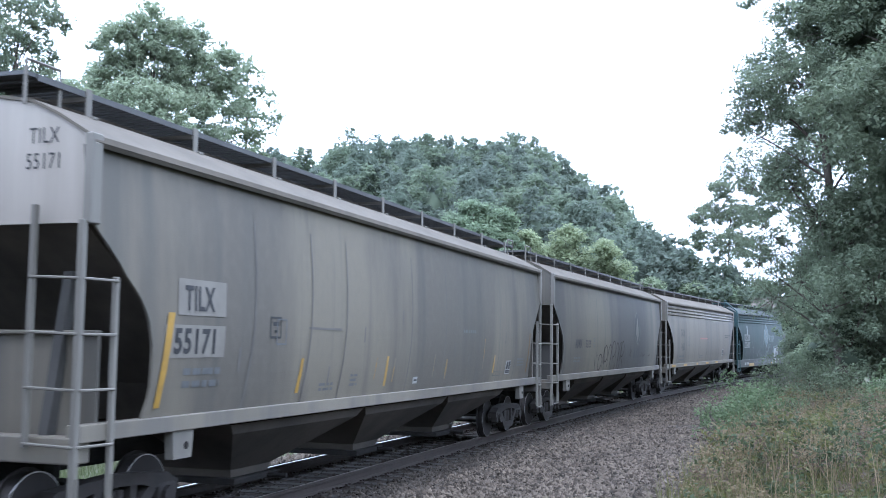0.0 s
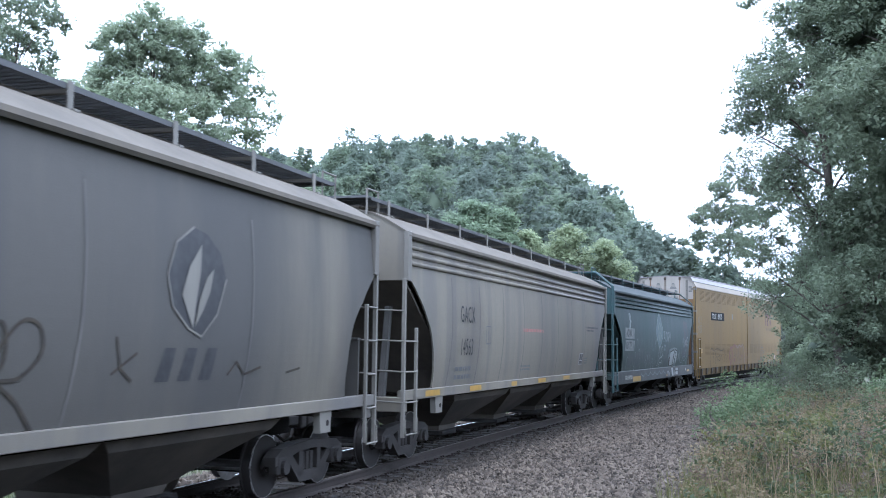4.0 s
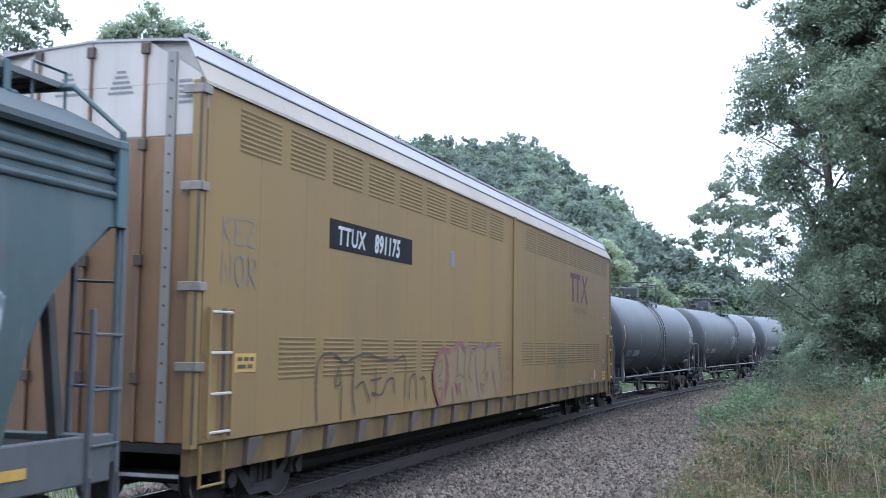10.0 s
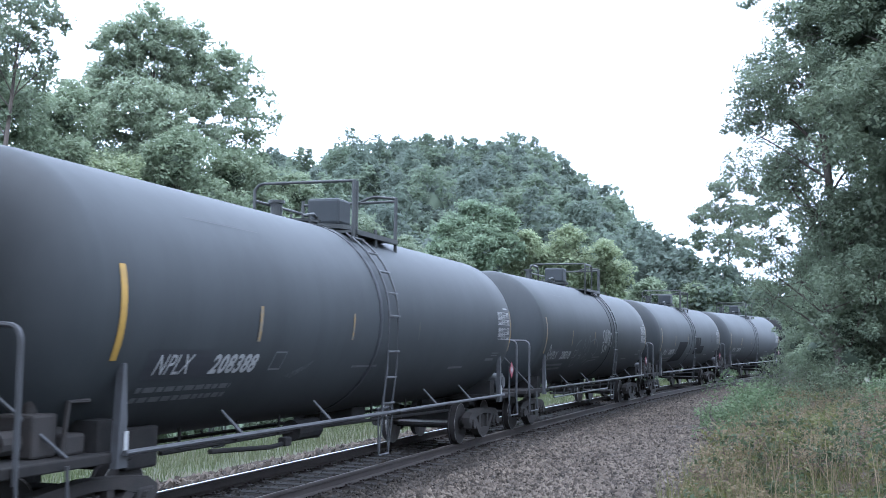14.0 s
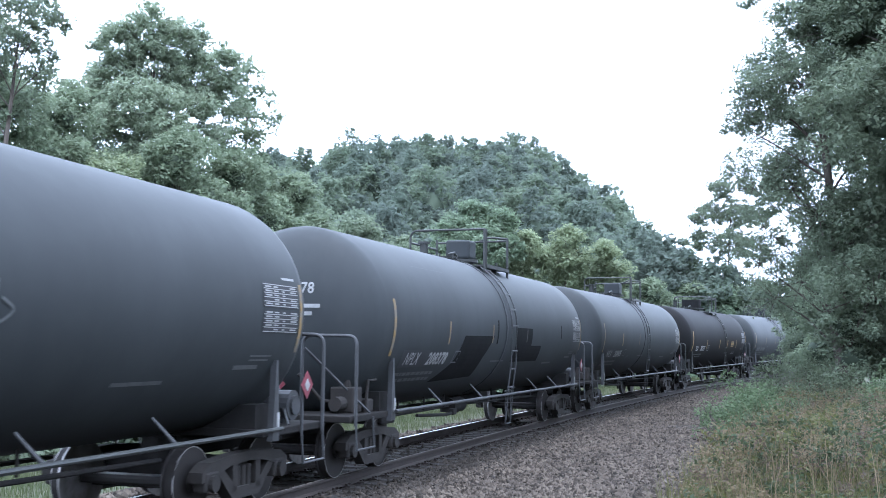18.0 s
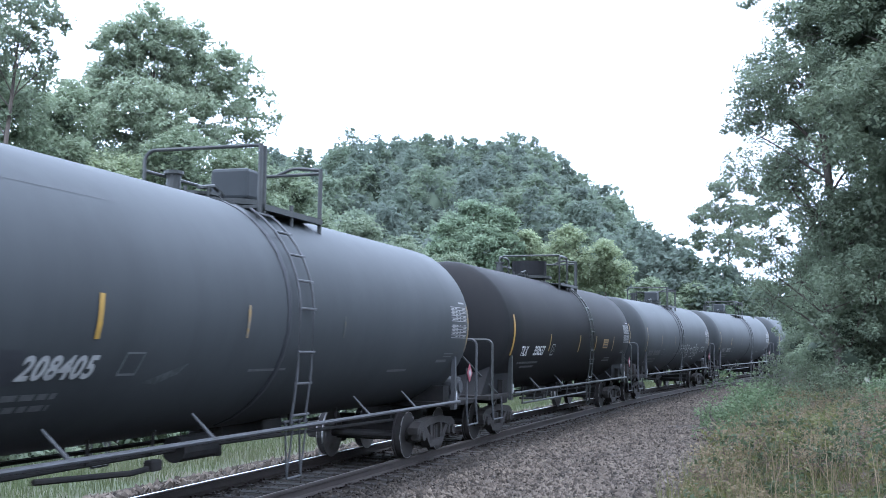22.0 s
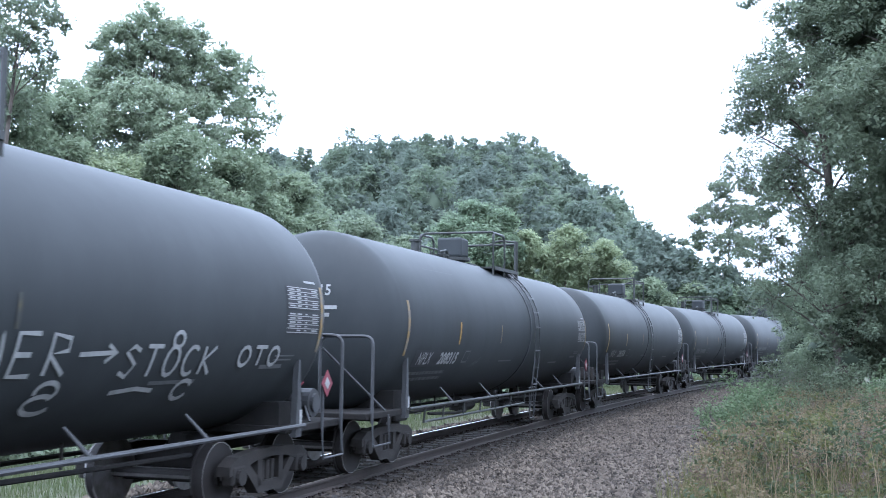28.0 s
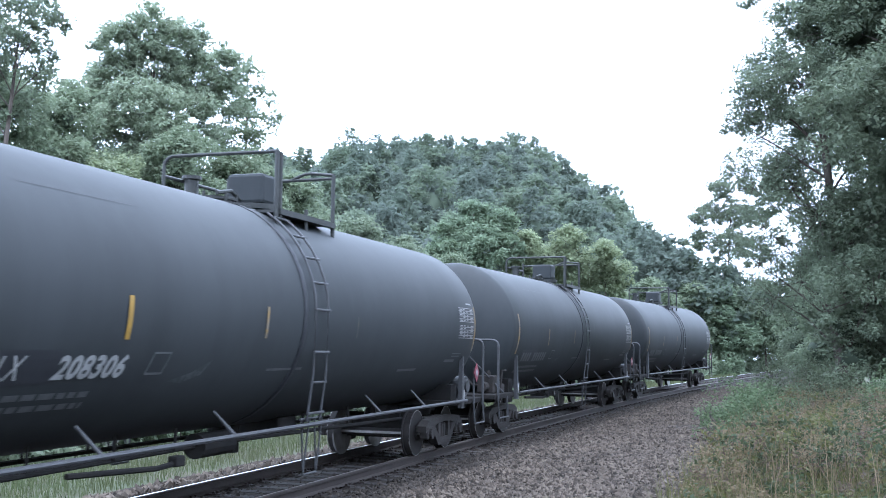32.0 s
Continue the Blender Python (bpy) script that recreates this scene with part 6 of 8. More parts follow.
def tank_car(label, ladder_x, rail_x0, rail_x1, box_x, body, black=False, box_r=0.31, hoop=0.0, band=True):
    car = thing("tank_car", label, "tank car", CARS)
    pipe_lad = rod_dark if black else rod_grey
    pipe = rod_dark if black or hoop > 0 else rod_grey
    L = 7.42                                         # end of the straight shell
    prof = [(-L - 0.76 * math.cos(radians(a)), R_TANK * math.sin(radians(a))) for a in np.linspace(2, 90, 9)]
    prof += [(x, R_TANK) for x in np.linspace(-L + 1.2, L - 1.2, 8)]
    prof += [(L + 0.76 * math.cos(radians(a)), R_TANK * math.sin(radians(a))) for a in np.linspace(90, 2, 9)]
    bm = BM()
    rows = []
    for x, r in prof:
        drop = 0.0
        rows.append([(x, r * math.cos(b), Z_TANK - drop * (0.5 if math.sin(b) < 0 else 0) * r + r * math.sin(b)) for b in np.linspace(0, 2 * math.pi, 48, endpoint=False)])
    sheet(bm, rows, closed=True)
    bm.faces.new(list(bm.verts)[:48][::-1])
    bm.faces.new(list(bm.verts)[-48:])
    bmesh.ops.recalc_face_normals(bm, faces=bm.faces)
    part("shell", bm, body, car, "smooth cylindrical tank shell with domed ends", smooth=True)
    top = Z_TANK + R_TANK
    # top platform: grating, railings, valve housing, manway
    bm = BM()
    box(bm, rail_x0, rail_x1, -0.92, 0.92, top - 0.14, top - 0.1)
    box(bm, rail_x0, rail_x1, -0.95, -0.88, top - 0.17, top - 0.09)
    box(bm, rail_x0, rail_x1, 0.88, 0.95, top - 0.17, top - 0.09)
    box(bm, rail_x0 - 0.5, rail_x0, -0.5, 0.5, top - 0.1, top - 0.05)
    plat = part("platform", bm, rod_dark, car, "black grated top platform")
    rt = 4.68
    for y in (-0.9, 0.9):
        if hoop > 0:
            bm = BM()
            tube(bm, bent([(rail_x0, y, top - 0.35), (rail_x0, y, rt - 0.02), (rail_x0 + hoop - 0.1, y, rt - 0.02), (rail_x0 + hoop, y, rt - 0.16), (rail_x0 + hoop, y, top - 0.3)], 0.1), 0.03)
            part("handrail", bm, rod_dark, plat, "black tube handrail")
        elif y < 0:
            for x in (rail_x0 - 0.05, rail_x0 + 0.06):
                bm = BM()
                tube(bm, [(x, y, top - 0.42), (x, y, rt)], 0.033)
                part("rail_post", bm, rod_dark, plat, "black rail post")
        for x in (rail_x1 - 0.13, rail_x1):
            if hoop > 0 or x == rail_x1:
                bm = BM()
                tube(bm, [(x, y, top - 0.35), (x, y, rt - 0.04)], 0.032)
                part("rail_post", bm, rod_dark, plat, "black rail post")
        bm = BM()
        tube(bm, [(rail_x0 + 0.9, y, top - 0.32), (rail_x0 + 0.9, y, top)], 0.03)
        part("rail_post", bm, rod_dark, plat)
    for pts in ([(rail_x0, -0.9, rt), (rail_x0, 0.8, rt), (rail_x0, 0.9, rt - 0.1), (rail_x0, 0.9, top - 0.3)], [(rail_x1, -0.9, rt - 0.05), (rail_x1, -0.45, rt), (rail_x1, -0.2, rt - 0.1)], [(rail_x1, -0.9, rt - 0.1), (rail_x1, 0.9, rt - 0.12)], [(rail_x0, 0.9, 4.4), (rail_x1, 0.9, 4.4)]):
        bm = BM()
        tube(bm, bent(pts, 0.1), 0.026)
        part("cross_rail", bm, rod_dark, plat, "black tube cross rail")
    bm = BM()
    if black:
        rod(bm, (box_x, 0, top - 0.12), (box_x, 0, 4.1), box_r * 0.85, 20)
        rod(bm, (box_x, 0, 4.1), (box_x, 0, 4.5), box_r, 24)
    else:
        box(bm, box_x - box_r * 0.9, box_x + box_r * 0.9, -box_r * 0.95, box_r * 0.95, 4.08, 4.52, 0.05)
    housing = part("valve_housing", bm, body, car, "dark valve housing")
    bm = BM()
    rod(bm, (box_x, 0, top - 0.12), (box_x, 0, 4.0), box_r * 0.95, 20)
    rod(bm, (box_x, 0, 4.0), (box_x, 0, 4.075), box_r * 1.3, 24)
    part("flange", bm, rod_dark, housing, "black flange ring")
    bm = BM()
    mx = box_x - 0.95
    rod(bm, (mx, 0.1, top - 0.12), (mx, 0.1, 4.03), 0.26, 16)
    rod(bm, (mx, 0.1, 4.03), (mx, 0.1, 4.07), 0.3, 16)
    for a in range(0, 360, 60):
        px, py = mx + 0.3 * math.cos(radians(a)), 0.1 + 0.3 * math.sin(radians(a))
        rod(bm, (px, py, 4.0), (px, py, 4.13), 0.025, 6)
    tube(bm, [(mx - 0.3, -0.1, 4.1), (mx, -0.15, 4.16), (mx + 0.35, -0.1, 4.08)], 0.03)
    part("manway", bm, rod_dark, car, "bolted manway cover")
    bm = BM()
    rod(bm, (box_x - 0.5, 0.75, top - 0.3), (box_x - 0.5, 0.75, 4.42), 0.1, 12)
    rod(bm, (box_x - 0.5, 0.75, 4.42), (box_x - 0.5, 0.75, 4.47), 0.14, 12)
    rod(bm, (box_x - 0.5, 0.75, 4.15), (box_x - 0.5, 0.75, 4.2), 0.15, 12)
    part("safety_valve", bm, rod_dark, car, "safety valve on the tank top")
    if band:
        bm = BM()
        ring = [[(ladder_x - 0.42 + d, -(R_TANK + 0.012) * math.cos(radians(q)), Z_TANK + (R_TANK + 0.012) * math.sin(radians(q))) for q in range(-70, 250, 10)] for d in (0, 0.13)]
        sheet(bm, ring, thick=0.01)
        part("tank_band", bm, patch_dull, car, "dark stained band round the tank", smooth=True)
    # ladders over both sides
    for k in (-1, 1):
        ladder = None
        for x in (ladder_x - 0.2, ladder_x + 0.2):
            bm = BM()
            pts = [(x, k * (R_TANK + 0.07) * math.cos(radians(a)), Z_TANK + (R_TANK + 0.07) * math.sin(radians(a))) for a in range(58, -1, -8)]
            pts += [(x, k * 1.58, 1.7), (x, k * 1.5, 1.05)]
            tube(bm, pts, 0.018, 6)
            for lean in (-0.14, 0.1):
                tube(bm, [(x + lean, k * 1.49, 1.08), (x + 0.02, k * 1.45, 0.36)], 0.013, 6)
            if ladder is None:
                ladder = part("ladder", bm, pipe_lad, car, "steel side ladder")
            else:
                part("upright", bm, pipe_lad, ladder)
        for z in (0.36, 1.08):
            bm = BM()
            tube(bm, [(ladder_x - 0.34, k * 1.47, z), (ladder_x + 0.3, k * 1.47, z)] if z > 1 else [(ladder_x - 0.18, k * 1.45, z), (ladder_x + 0.22, k * 1.45, z)], 0.016, 6)
            part("step", bm, pipe_lad, ladder)
        for i in range(8):
            bm = BM()
            a = 54 - i * 13
            if a > 0:
                p = (k * (R_TANK + 0.07) * math.cos(radians(a)), Z_TANK + (R_TANK + 0.07) * math.sin(radians(a)))
            else:
                p = (k * (1.59 - 0.035 * max(0, i - 5)), 2.35 - (i - 4) * 0.4)
            rod(bm, (ladder_x - 0.22, *p), (ladder_x + 0.27, *p), 0.018, 6)
            part("rung", bm, pipe_lad, ladder)
        # long side rod and its struts
        bm = BM()
        tube(bm, [(-7.0, k * 1.5, 1.0), (7.0, k * 1.5, 1.0)], 0.029, 8)
        rail = part("side_rail", bm, pipe, car, "grey tube safety rail along the underframe")
        for x in (-4.7, -2.2, 2.4, 4.5):
            bm = BM()
            tube(bm, [(x + 0.03, k * 1.49, 1.0), (x - 0.08, k * 1.26, 1.28)], [0.026, 0.016], 6)
            part("strut", bm, rod_grey, rail)
        if hoop > 0:
            bm = BM()
            tube(bm, [(-6.2, k * 1.46, 0.74), (0.6, k * 1.46, 0.74)], 0.025, 6)
            part("lower_rail", bm, rod_dark, rail, "dark lower hand rail")
            for x in (-6.2, -5.2, -4.0, -2.9, -1.8, -0.6, 0.6):
                bm = BM()
                tube(bm, [(x, k * 1.46, 0.72), (x, k * 1.49, 1.0)], 0.02, 6)
                part("rail_dropper", bm, rod_dark, rail)
        # bolster posts with reflective marks
        for x in (-6.95, 6.95):
            bm = BM()
            prism(bm, [(x - 0.09, 0.85), (x + 0.09, 0.85), (x + 0.02, 1.85), (x - 0.03, 1.85)], k * 1.36, k * 1.44)
            post = part("bolster_post", bm, pipe_lad, car, "tapered grey bolster post")
            bm = BM()
            box(bm, x + 0.0, x + 0.07, k * 1.445, k * 1.452, 0.98, 1.2)
            part("reflector", bm, ink_white, post, "white reflector")
    # end decks, handrails, brake gear
    for k in (-1, 1):
        bm = BM()
        box(bm, k * 6.7, k * 8.55, -1.38, 1.38, 0.9, 1.0, 0.015)
        box(bm, k * 6.6, k * 8.5, -0.25, 0.25, 0.62, 0.9)
        prism(bm, [(k * 6.75, 1.0), (k * 7.1, 1.0), (k * 7.1, 1.3), (k * 6.75, 1.3)], -1.25, 1.25)
        deck = part("end_deck", bm, under_dark, car, "dark end platform")
        for y in (-1, 1):
            x0, x1 = k * 8.42, k * 7.75
            bm = BM()
            tube(bm, bent([(x0, y * 1.42, 0.85), (x0, y * 1.42, 2.19), (x0, y * 0.52, 2.19), (x0, y * 0.52, 0.95)], 0.16), 0.027)
            part("end_handrail", bm, pipe_lad, deck, "hooped handrail across the end")
            bm = BM()
            tube(bm, [(x0, y * 0.56, 2.0), (k * 7.6, y * 1.3, 1.0)], 0.02, 6)
            part("brace", bm, pipe_lad, deck, "slanting brace")
            if k > 0:
                bm = BM()
                tube(bm, [(x1, y * 1.42, 0.9), (x1, y * 1.42, 1.62)], 0.022)
                part("placard_post", bm, rod_grey, deck, "short post of a hazard placard")
            bm = BM()
            tube(bm, [(x0, y * 1.42, 0.95), (x0, y * 1.45, 0.5), (x1, y * 1.45, 0.5), (x1, y * 1.42, 0.95)], 0.02)
            part("step", bm, rod_grey, deck)
    if hoop == 0:
        bm = BM()
        box(bm, -7.9, -7.55, -1.15, -0.75, 1.0, 1.4, 0.03)
        rod(bm, (-8.15, -0.95, 1.15), (-7.3, -0.95, 1.15), 0.11, 12)
        rod(bm, (-7.7, -0.95, 1.4), (-7.7, -0.95, 1.52), 0.07, 10)
        box(bm, -7.5, -7.2, -1.2, -0.9, 1.0, 1.2, 0.03)
        tube(bm, [(-8.3, -0.4, 1.6), (-8.1, -0.7, 1.2), (-7.2, -1.0, 1.05)], 0.03)
        tube(bm, [(-7.55, -1.2, 1.0), (-7.5, -1.22, 1.5), (-7.2, -1.22, 1.5)], 0.025)
        part("brake_valve", bm, cast_steel, car, "air brake valve and reservoir on the end deck")
    bm = BM()
    rod(bm, (7.95, -1.2, 1.24), (7.95, -0.45, 1.24), 0.2, 18)
    rod(bm, (7.95, -1.24, 1.24), (7.95, -1.2, 1.24), 0.13, 14)
    box(bm, 7.85, 8.05, -1.1, -0.55, 0.98, 1.08)
    part("air_reservoir", bm, rod_grey, car, "grey air reservoir on the end deck")
    bm = BM()
    box(bm, -8.5, -8.3, 0.3, 0.6, 1.05, 1.7, 0.03)
    rod(bm, (-8.5, 0.45, 1.55), (-8.56, 0.45, 1.55), 0.24, 18)
    part("hand_brake", bm, rod_dark, car, "hand brake with wheel")
    bm = BM()
    rod(bm, (-1.4, -0.5, 0.78), (-0.6, -0.5, 0.78), 0.16, 14)
    tube(bm, [(-5.0, -0.6, 0.78), (-1.4, -0.5, 0.78)], 0.03)
    tube(bm, [(-0.6, -0.5, 0.78), (5.5, -0.7, 0.72)], 0.03)
    tube(bm, [(-5.5, 0.75, 0.7), (5.5, 0.75, 0.7)], 0.03)
    for x in (-4.6, -3.2, -2.0, 1.5, 3.2):
        tube(bm, [(x, -0.6, 0.78), (x, -0.6, 1.1)], 0.02)
        tube(bm, [(x + 0.2, 0.75, 0.7), (x + 0.2, 0.75, 1.1)], 0.02)
    tube(bm, [(-4.4, -0.9, 0.76), (-3.0, -1.0, 0.7), (-2.6, -1.0, 0.72)], 0.032)
    box(bm, -2.7, -2.5, -1.06, -0.94, 0.68, 0.8, 0.02)
    box(bm, -6.1, -5.5, -0.9, 0.9, 0.7, 1.15, 0.03)
    box(bm, 0.9, 1.5, -0.5, 0.5, 0.72, 1.0, 0.03)
    rod(bm, (0.2, 0, 0.95), (0.2, 0, 0.55), 0.22, 14)
    part("brake_rigging", bm, under_dark, car, "dark brake pipes and bottom outlet")
    paint("data_panel", flat_marks([(6.35, 2.2, 7.3, 2.46), (6.35, 2.5, 7.3, 2.8)], 3), patch_dull, car, tank_wrap, label="dark data panel with white ruled lines", lift=0.006)
    lines = [(6.35, 2.2 + 0.052 * i, 7.3, 2.211 + 0.052 * i) for i in range(12) if i != 5]
    words = [(6.4 + 0.23 * j, 2.222 + i * 0.052, 6.57 + 0.23 * j - 0.05 * ((i * 3 + j) % 3), 2.24 + i * 0.052) for i in range(11) for j in range(4) if i != 5 and (i * 5 + j * 3) % 7]
    paint("small_print", flat_marks(lines + words + [(6.9, 2.85, 7.25, 2.88)]), ink_white, car, tank_wrap, lift=0.011)
    paint("small_print", flat_marks([(6.2, 1.9, 6.75, 1.92), (6.2, 1.85, 6.7, 1.87)]), ink_grey, car, tank_wrap, lift=0.011)
    for place, turn in (((7.78, -1.47, 1.52), 0), ((-8.5, -0.1, 1.45), 90)):
        for size, mat, d in ((0.19, placard_red, 0.0), (0.085, ink_white, 0.006)):
            bm = BM()
            box(bm, -size * 0.7, size * 0.7, -0.004 - d, 0.004, -size * 0.7, size * 0.7)
            ob = part("placard", bm, mat, car, "diamond hazard placard")
            ob.matrix_basis = Matrix.Translation(place) @ pose(0, 0, 0, 0, 0, -turn) @ pose(0, 0, 0, 0, 45, 0)
    for k in (-1, 1):
        truck(car, k * 6.9)
    couplers(car, HALF_TANK)
    return car


def stripe(car, x, z0, z1, material=None, w=0.09, slant=0.0):
    paint("reflective_stripe", flat_marks([((x, z0), (x + w, z0), (x + w + slant, z1), (x + slant, z1))], 8), material or ink_yellow, car, tank_wrap, label="yellow reflective stripe", lift=0.008)


def tank_marks(car, number, legible=True):
    stripe(car, -7.2, 1.88, 2.8, ink_yellow if number in ("208388", "208306") else worn_yellow, w=0.1)
    bright = number in ("208306", "208315", "208405")
    stripe(car, -4.4, 2.08, 2.5, ink_yellow if bright else worn_yellow, w=0.075)
    stripe(car, -1.55, 2.12, 2.5, worn_yellow, w=0.06)
    stripe(car, 1.3, 2.15, 2.45, dim_yellow, w=0.05)
    stripe(car, 7.36, 1.95, 2.82, worn_yellow, w=0.08)
    paint("weld_seam", strokes([[(-5.6 + 0.35 * i, 3.44) for i in range(6)]], 0.006), tank_streak, car, tank_wrap, label="dark weld line along the shell", lift=0.004)
    paint("scuff", blob([(-3.35, 1.66), (-2.95, 1.74), (-2.6, 1.86), (-2.75, 1.72), (-3.1, 1.62)], 0.02, len(number) + int(number or 3)), scuff_grey, car, tank_wrap, label="pale scraped patch", lift=0.005)
    paint("number_panel", flat_marks([(-6.55, 1.68, -5.25, 1.98)], 2), patch_dull, car, tank_wrap, label="black repainted patch", lift=0.005)
    if legible:
        paint("lettering", lettering("NPLX", 0.21, 0.86, 0.28, 0.006), ink_white, car, tank_wrap, -6.42, 1.73, lift=0.016)
        paint("lettering", lettering(number, 0.2, 1.13, 0.22, 0.035), ink_white, car, tank_wrap, -5.3, 1.73, lift=0.016)
    else:
        paint("number_bars", flat_marks([(-6.5 + i * 0.2, 1.71, -6.36 + i * 0.2, 1.91) for i in range(11) if i != 4]), ink_grey, car, tank_wrap, lift=0.016)
    paint("small_print", strokes([[(-3.85, 1.74), (-3.55, 1.74), (-3.5, 1.95), (-3.8, 1.95), (-3.85, 1.74)]], 0.025), ink_grey, car, tank_wrap)
    paint("small_print", small_print(-6.5, 1.54, 1.9, 2, print_rng, 0.055), ink_grey, car, tank_wrap)
    paint("small_print", flat_marks([(-1.2, 1.72, -0.2, 1.75), (3.6, 1.62, 4.5, 1.66), (5.9, 1.75, 6.5, 1.8)]), ink_grey, car, tank_wrap)
    pts, faces = lettering(number if legible else "-----", 0.17, 0.85, 0, 0.02)
    for z, w in ((2.62, 0.42), (2.5, 0.3)):
        n0 = len(pts)
        pts = pts + [(0.35, z - 2.85), (0.35 + w, z - 2.85), (0.35 + w, z - 2.79), (0.35, z - 2.79)]
        faces = faces + [(n0, n0 + 1, n0 + 2, n0 + 3)]
    me = bpy.data.meshes.new("lettering")
    me.from_pydata([(-7.42 - 0.76 * math.sqrt(max(0.0, 1 - (((-0.12 + a) ** 2 + (0.4 + b) ** 2) / R_TANK ** 2))) - 0.014, 0.12 - a, 2.85 + b) for a, b in pts], [], [f[::-1] for f in faces])
    link("lettering", me, ink_white, car)


PITCH, FIRST = 18.1, 1.72
plain = "charcoal grey tank car with white lettering and black top platform"
def tank_mid(i):
    return FIRST + PITCH * i + (0.14 if i >= 5 else 0.0)


tank_a = tank_car(plain, -0.1, -0.1, 1.75, 0.9, tank_paint)
tank_b = tank_car("charcoal tank car with ladder behind its top platform", 1.35, -0.1, 1.95, -0.35, tank_paint, hoop=0.95)
tank_c = tank_car("matt black tank car with sloped belly and yellow placard", 0.95, -0.3, 1.85, -0.3, tank_black, True, box_r=0.5, hoop=0.95, band=False)
tanks = []
for i in range(10):
    if i == 4:
        c = tank_c
    elif i == 6:
        c = tank_b
    elif i == 1:
        c = copy_thing(tank_b, pose(0, 0, 0))
    else:
        c = tank_a if i == 0 else copy_thing(tank_a, pose(0, 0, 0))
    tanks.append(c)
wheel_copies = [(o, round(o.matrix_basis.translation.x, 3)) for t in tanks for o in t.children_recursive if o.name.startswith("wheelset")]
known = {w for w, _ in WHEELS}
WHEELS += [(o, x) for o, x in wheel_copies if o not in known]
for i, c in enumerate(tanks):
    TRAIN.append((c, tank_mid(i), 6.9))
for i, number in ((0, "208388"), (1, "208318"), (2, "208378"), (3, "208405"), (6, "208315"), (7, "208306")):
    tank_marks(tanks[i], number)
for i in (5, 8, 9):
    tank_marks(tanks[i], "", False)
tagged(tanks[1], "charcoal grey tank car with silver graffiti tags on its side")
tagged(tanks[2], "charcoal grey tank car with large black repainted patches")
tagged(tanks[5], "charcoal grey tank car with white scrawled graffiti words")
tagged(tanks[9], "charcoal grey tank car, the last of the train")
# black repainted patches
for outline in ([(-4.45, 1.38), (-2.0, 1.43), (-1.9, 1.8), (-1.42, 2.26), (-3.42, 2.25), (-3.75, 1.75)], [(0.42, 1.7), (2.83, 1.7), (2.83, 2.07), (1.82, 2.07), (1.82, 2.47), (0.42, 2.47)]):
    paint("black_patch", blob(outline), patch_black, tanks[2], tank_wrap, label="rectangular black repainted patch", lift=0.006)
stripe(tanks[2], -1.2, 2.1, 2.6, patch_black)
stripe(tanks[2], 4.85, 2.25, 2.6, patch_black)
# black car's own marks and its saddles over the trucks
ink_bright = shader("clean_white_stencil_paint", (0.5, 0.5, 0.49), 0.6, vary=(0.36, 0.36, 0.35), vscale=9, amount=0.4)
black_car = tanks[4]
for k in (-1, 1):
    bm = BM()
    prism(bm, [(k * 8.35, 0.98), (k * 7.3, 2.0), (k * 6.6, 1.72), (k * 6.2, 1.52), (k * 6.2, 0.92), (k * 8.35, 0.92)], -1.14, 1.14)
    part("saddle", bm, tank_black, black_car, "black saddle plate under the tank end")
paint("lettering", lettering("TILX", 0.22, 0.82, 0.15, 0.015), ink_bright, black_car, tank_wrap, -6.3, 1.84, lift=0.014)
paint("lettering", lettering("350537", 0.22, 0.98, 0.15, 0.015), ink_bright, black_car, tank_wrap, -5.15, 1.85, lift=0.014)
paint("small_print", strokes([[(-3.45, 1.84), (-3.15, 1.84), (-3.11, 2.1), (-3.41, 2.1), (-3.45, 1.84)], [(-3.33, 1.92), (-3.23, 1.98), (-3.31, 2.03)]], 0.028), ink_white, black_car, tank_wrap)
paint("small_print", small_print(-6.17, 1.64, 1.85, 1, print_rng, 0.05), ink_grey, black_car, tank_wrap)
paint("small_print", small_print(-5.73, 1.54, 1.2, 1, print_rng, 0.05), ink_grey, black_car, tank_wrap)
paint("small_print", flat_marks([(1.75, 1.65, 2.56, 1.69), (3.76, 1.6, 4.86, 1.64), (3.9, 1.68, 4.8, 1.71)]), ink_grey, black_car, tank_wrap)
for x, z0, z1, w in ((-7.15, 1.85, 2.77, 0.12), (-3.75, 1.94, 2.37, 0.08), (-0.36, 1.9, 2.38, 0.09), (1.85, 1.91, 2.37, 0.09), (4.6, 1.93, 2.38, 0.08), (7.55, 2.2, 2.86, 0.08)):
    stripe(black_car, x, z0, z1, w=w)
paint("placard", flat_marks([(3.02, 2.01, 3.78, 2.29)], 2), ink_yellow, black_car, tank_wrap, label="yellow notice placard", lift=0.008)
paint("small_print", flat_marks([(3.1, 2.22, 3.7, 2.25), (3.15, 2.14, 3.65, 2.18), (3.08, 2.05, 3.72, 2.1)]), ink_black, black_car, tank_wrap, lift=0.014)
for text, y0, z0, size in (("350537", 0.45, 2.95, 0.2), ("US GAL", 0.3, 2.72, 0.11), ("L", 0.05, 2.55, 0.11)):
    pts, faces = lettering(text, size, 0.7)
    me = bpy.data.meshes.new("lettering")
    me.from_pydata([(-7.42 - 0.76 * math.sqrt(max(0.0, 1 - (((y0 - a) ** 2 + (z0 + b - Z_TANK) ** 2) / R_TANK ** 2))) - 0.012, y0 - a, z0 + b) for a, b in pts], [], [f[::-1] for f in faces])
    link("lettering", me, ink_bright, black_car)
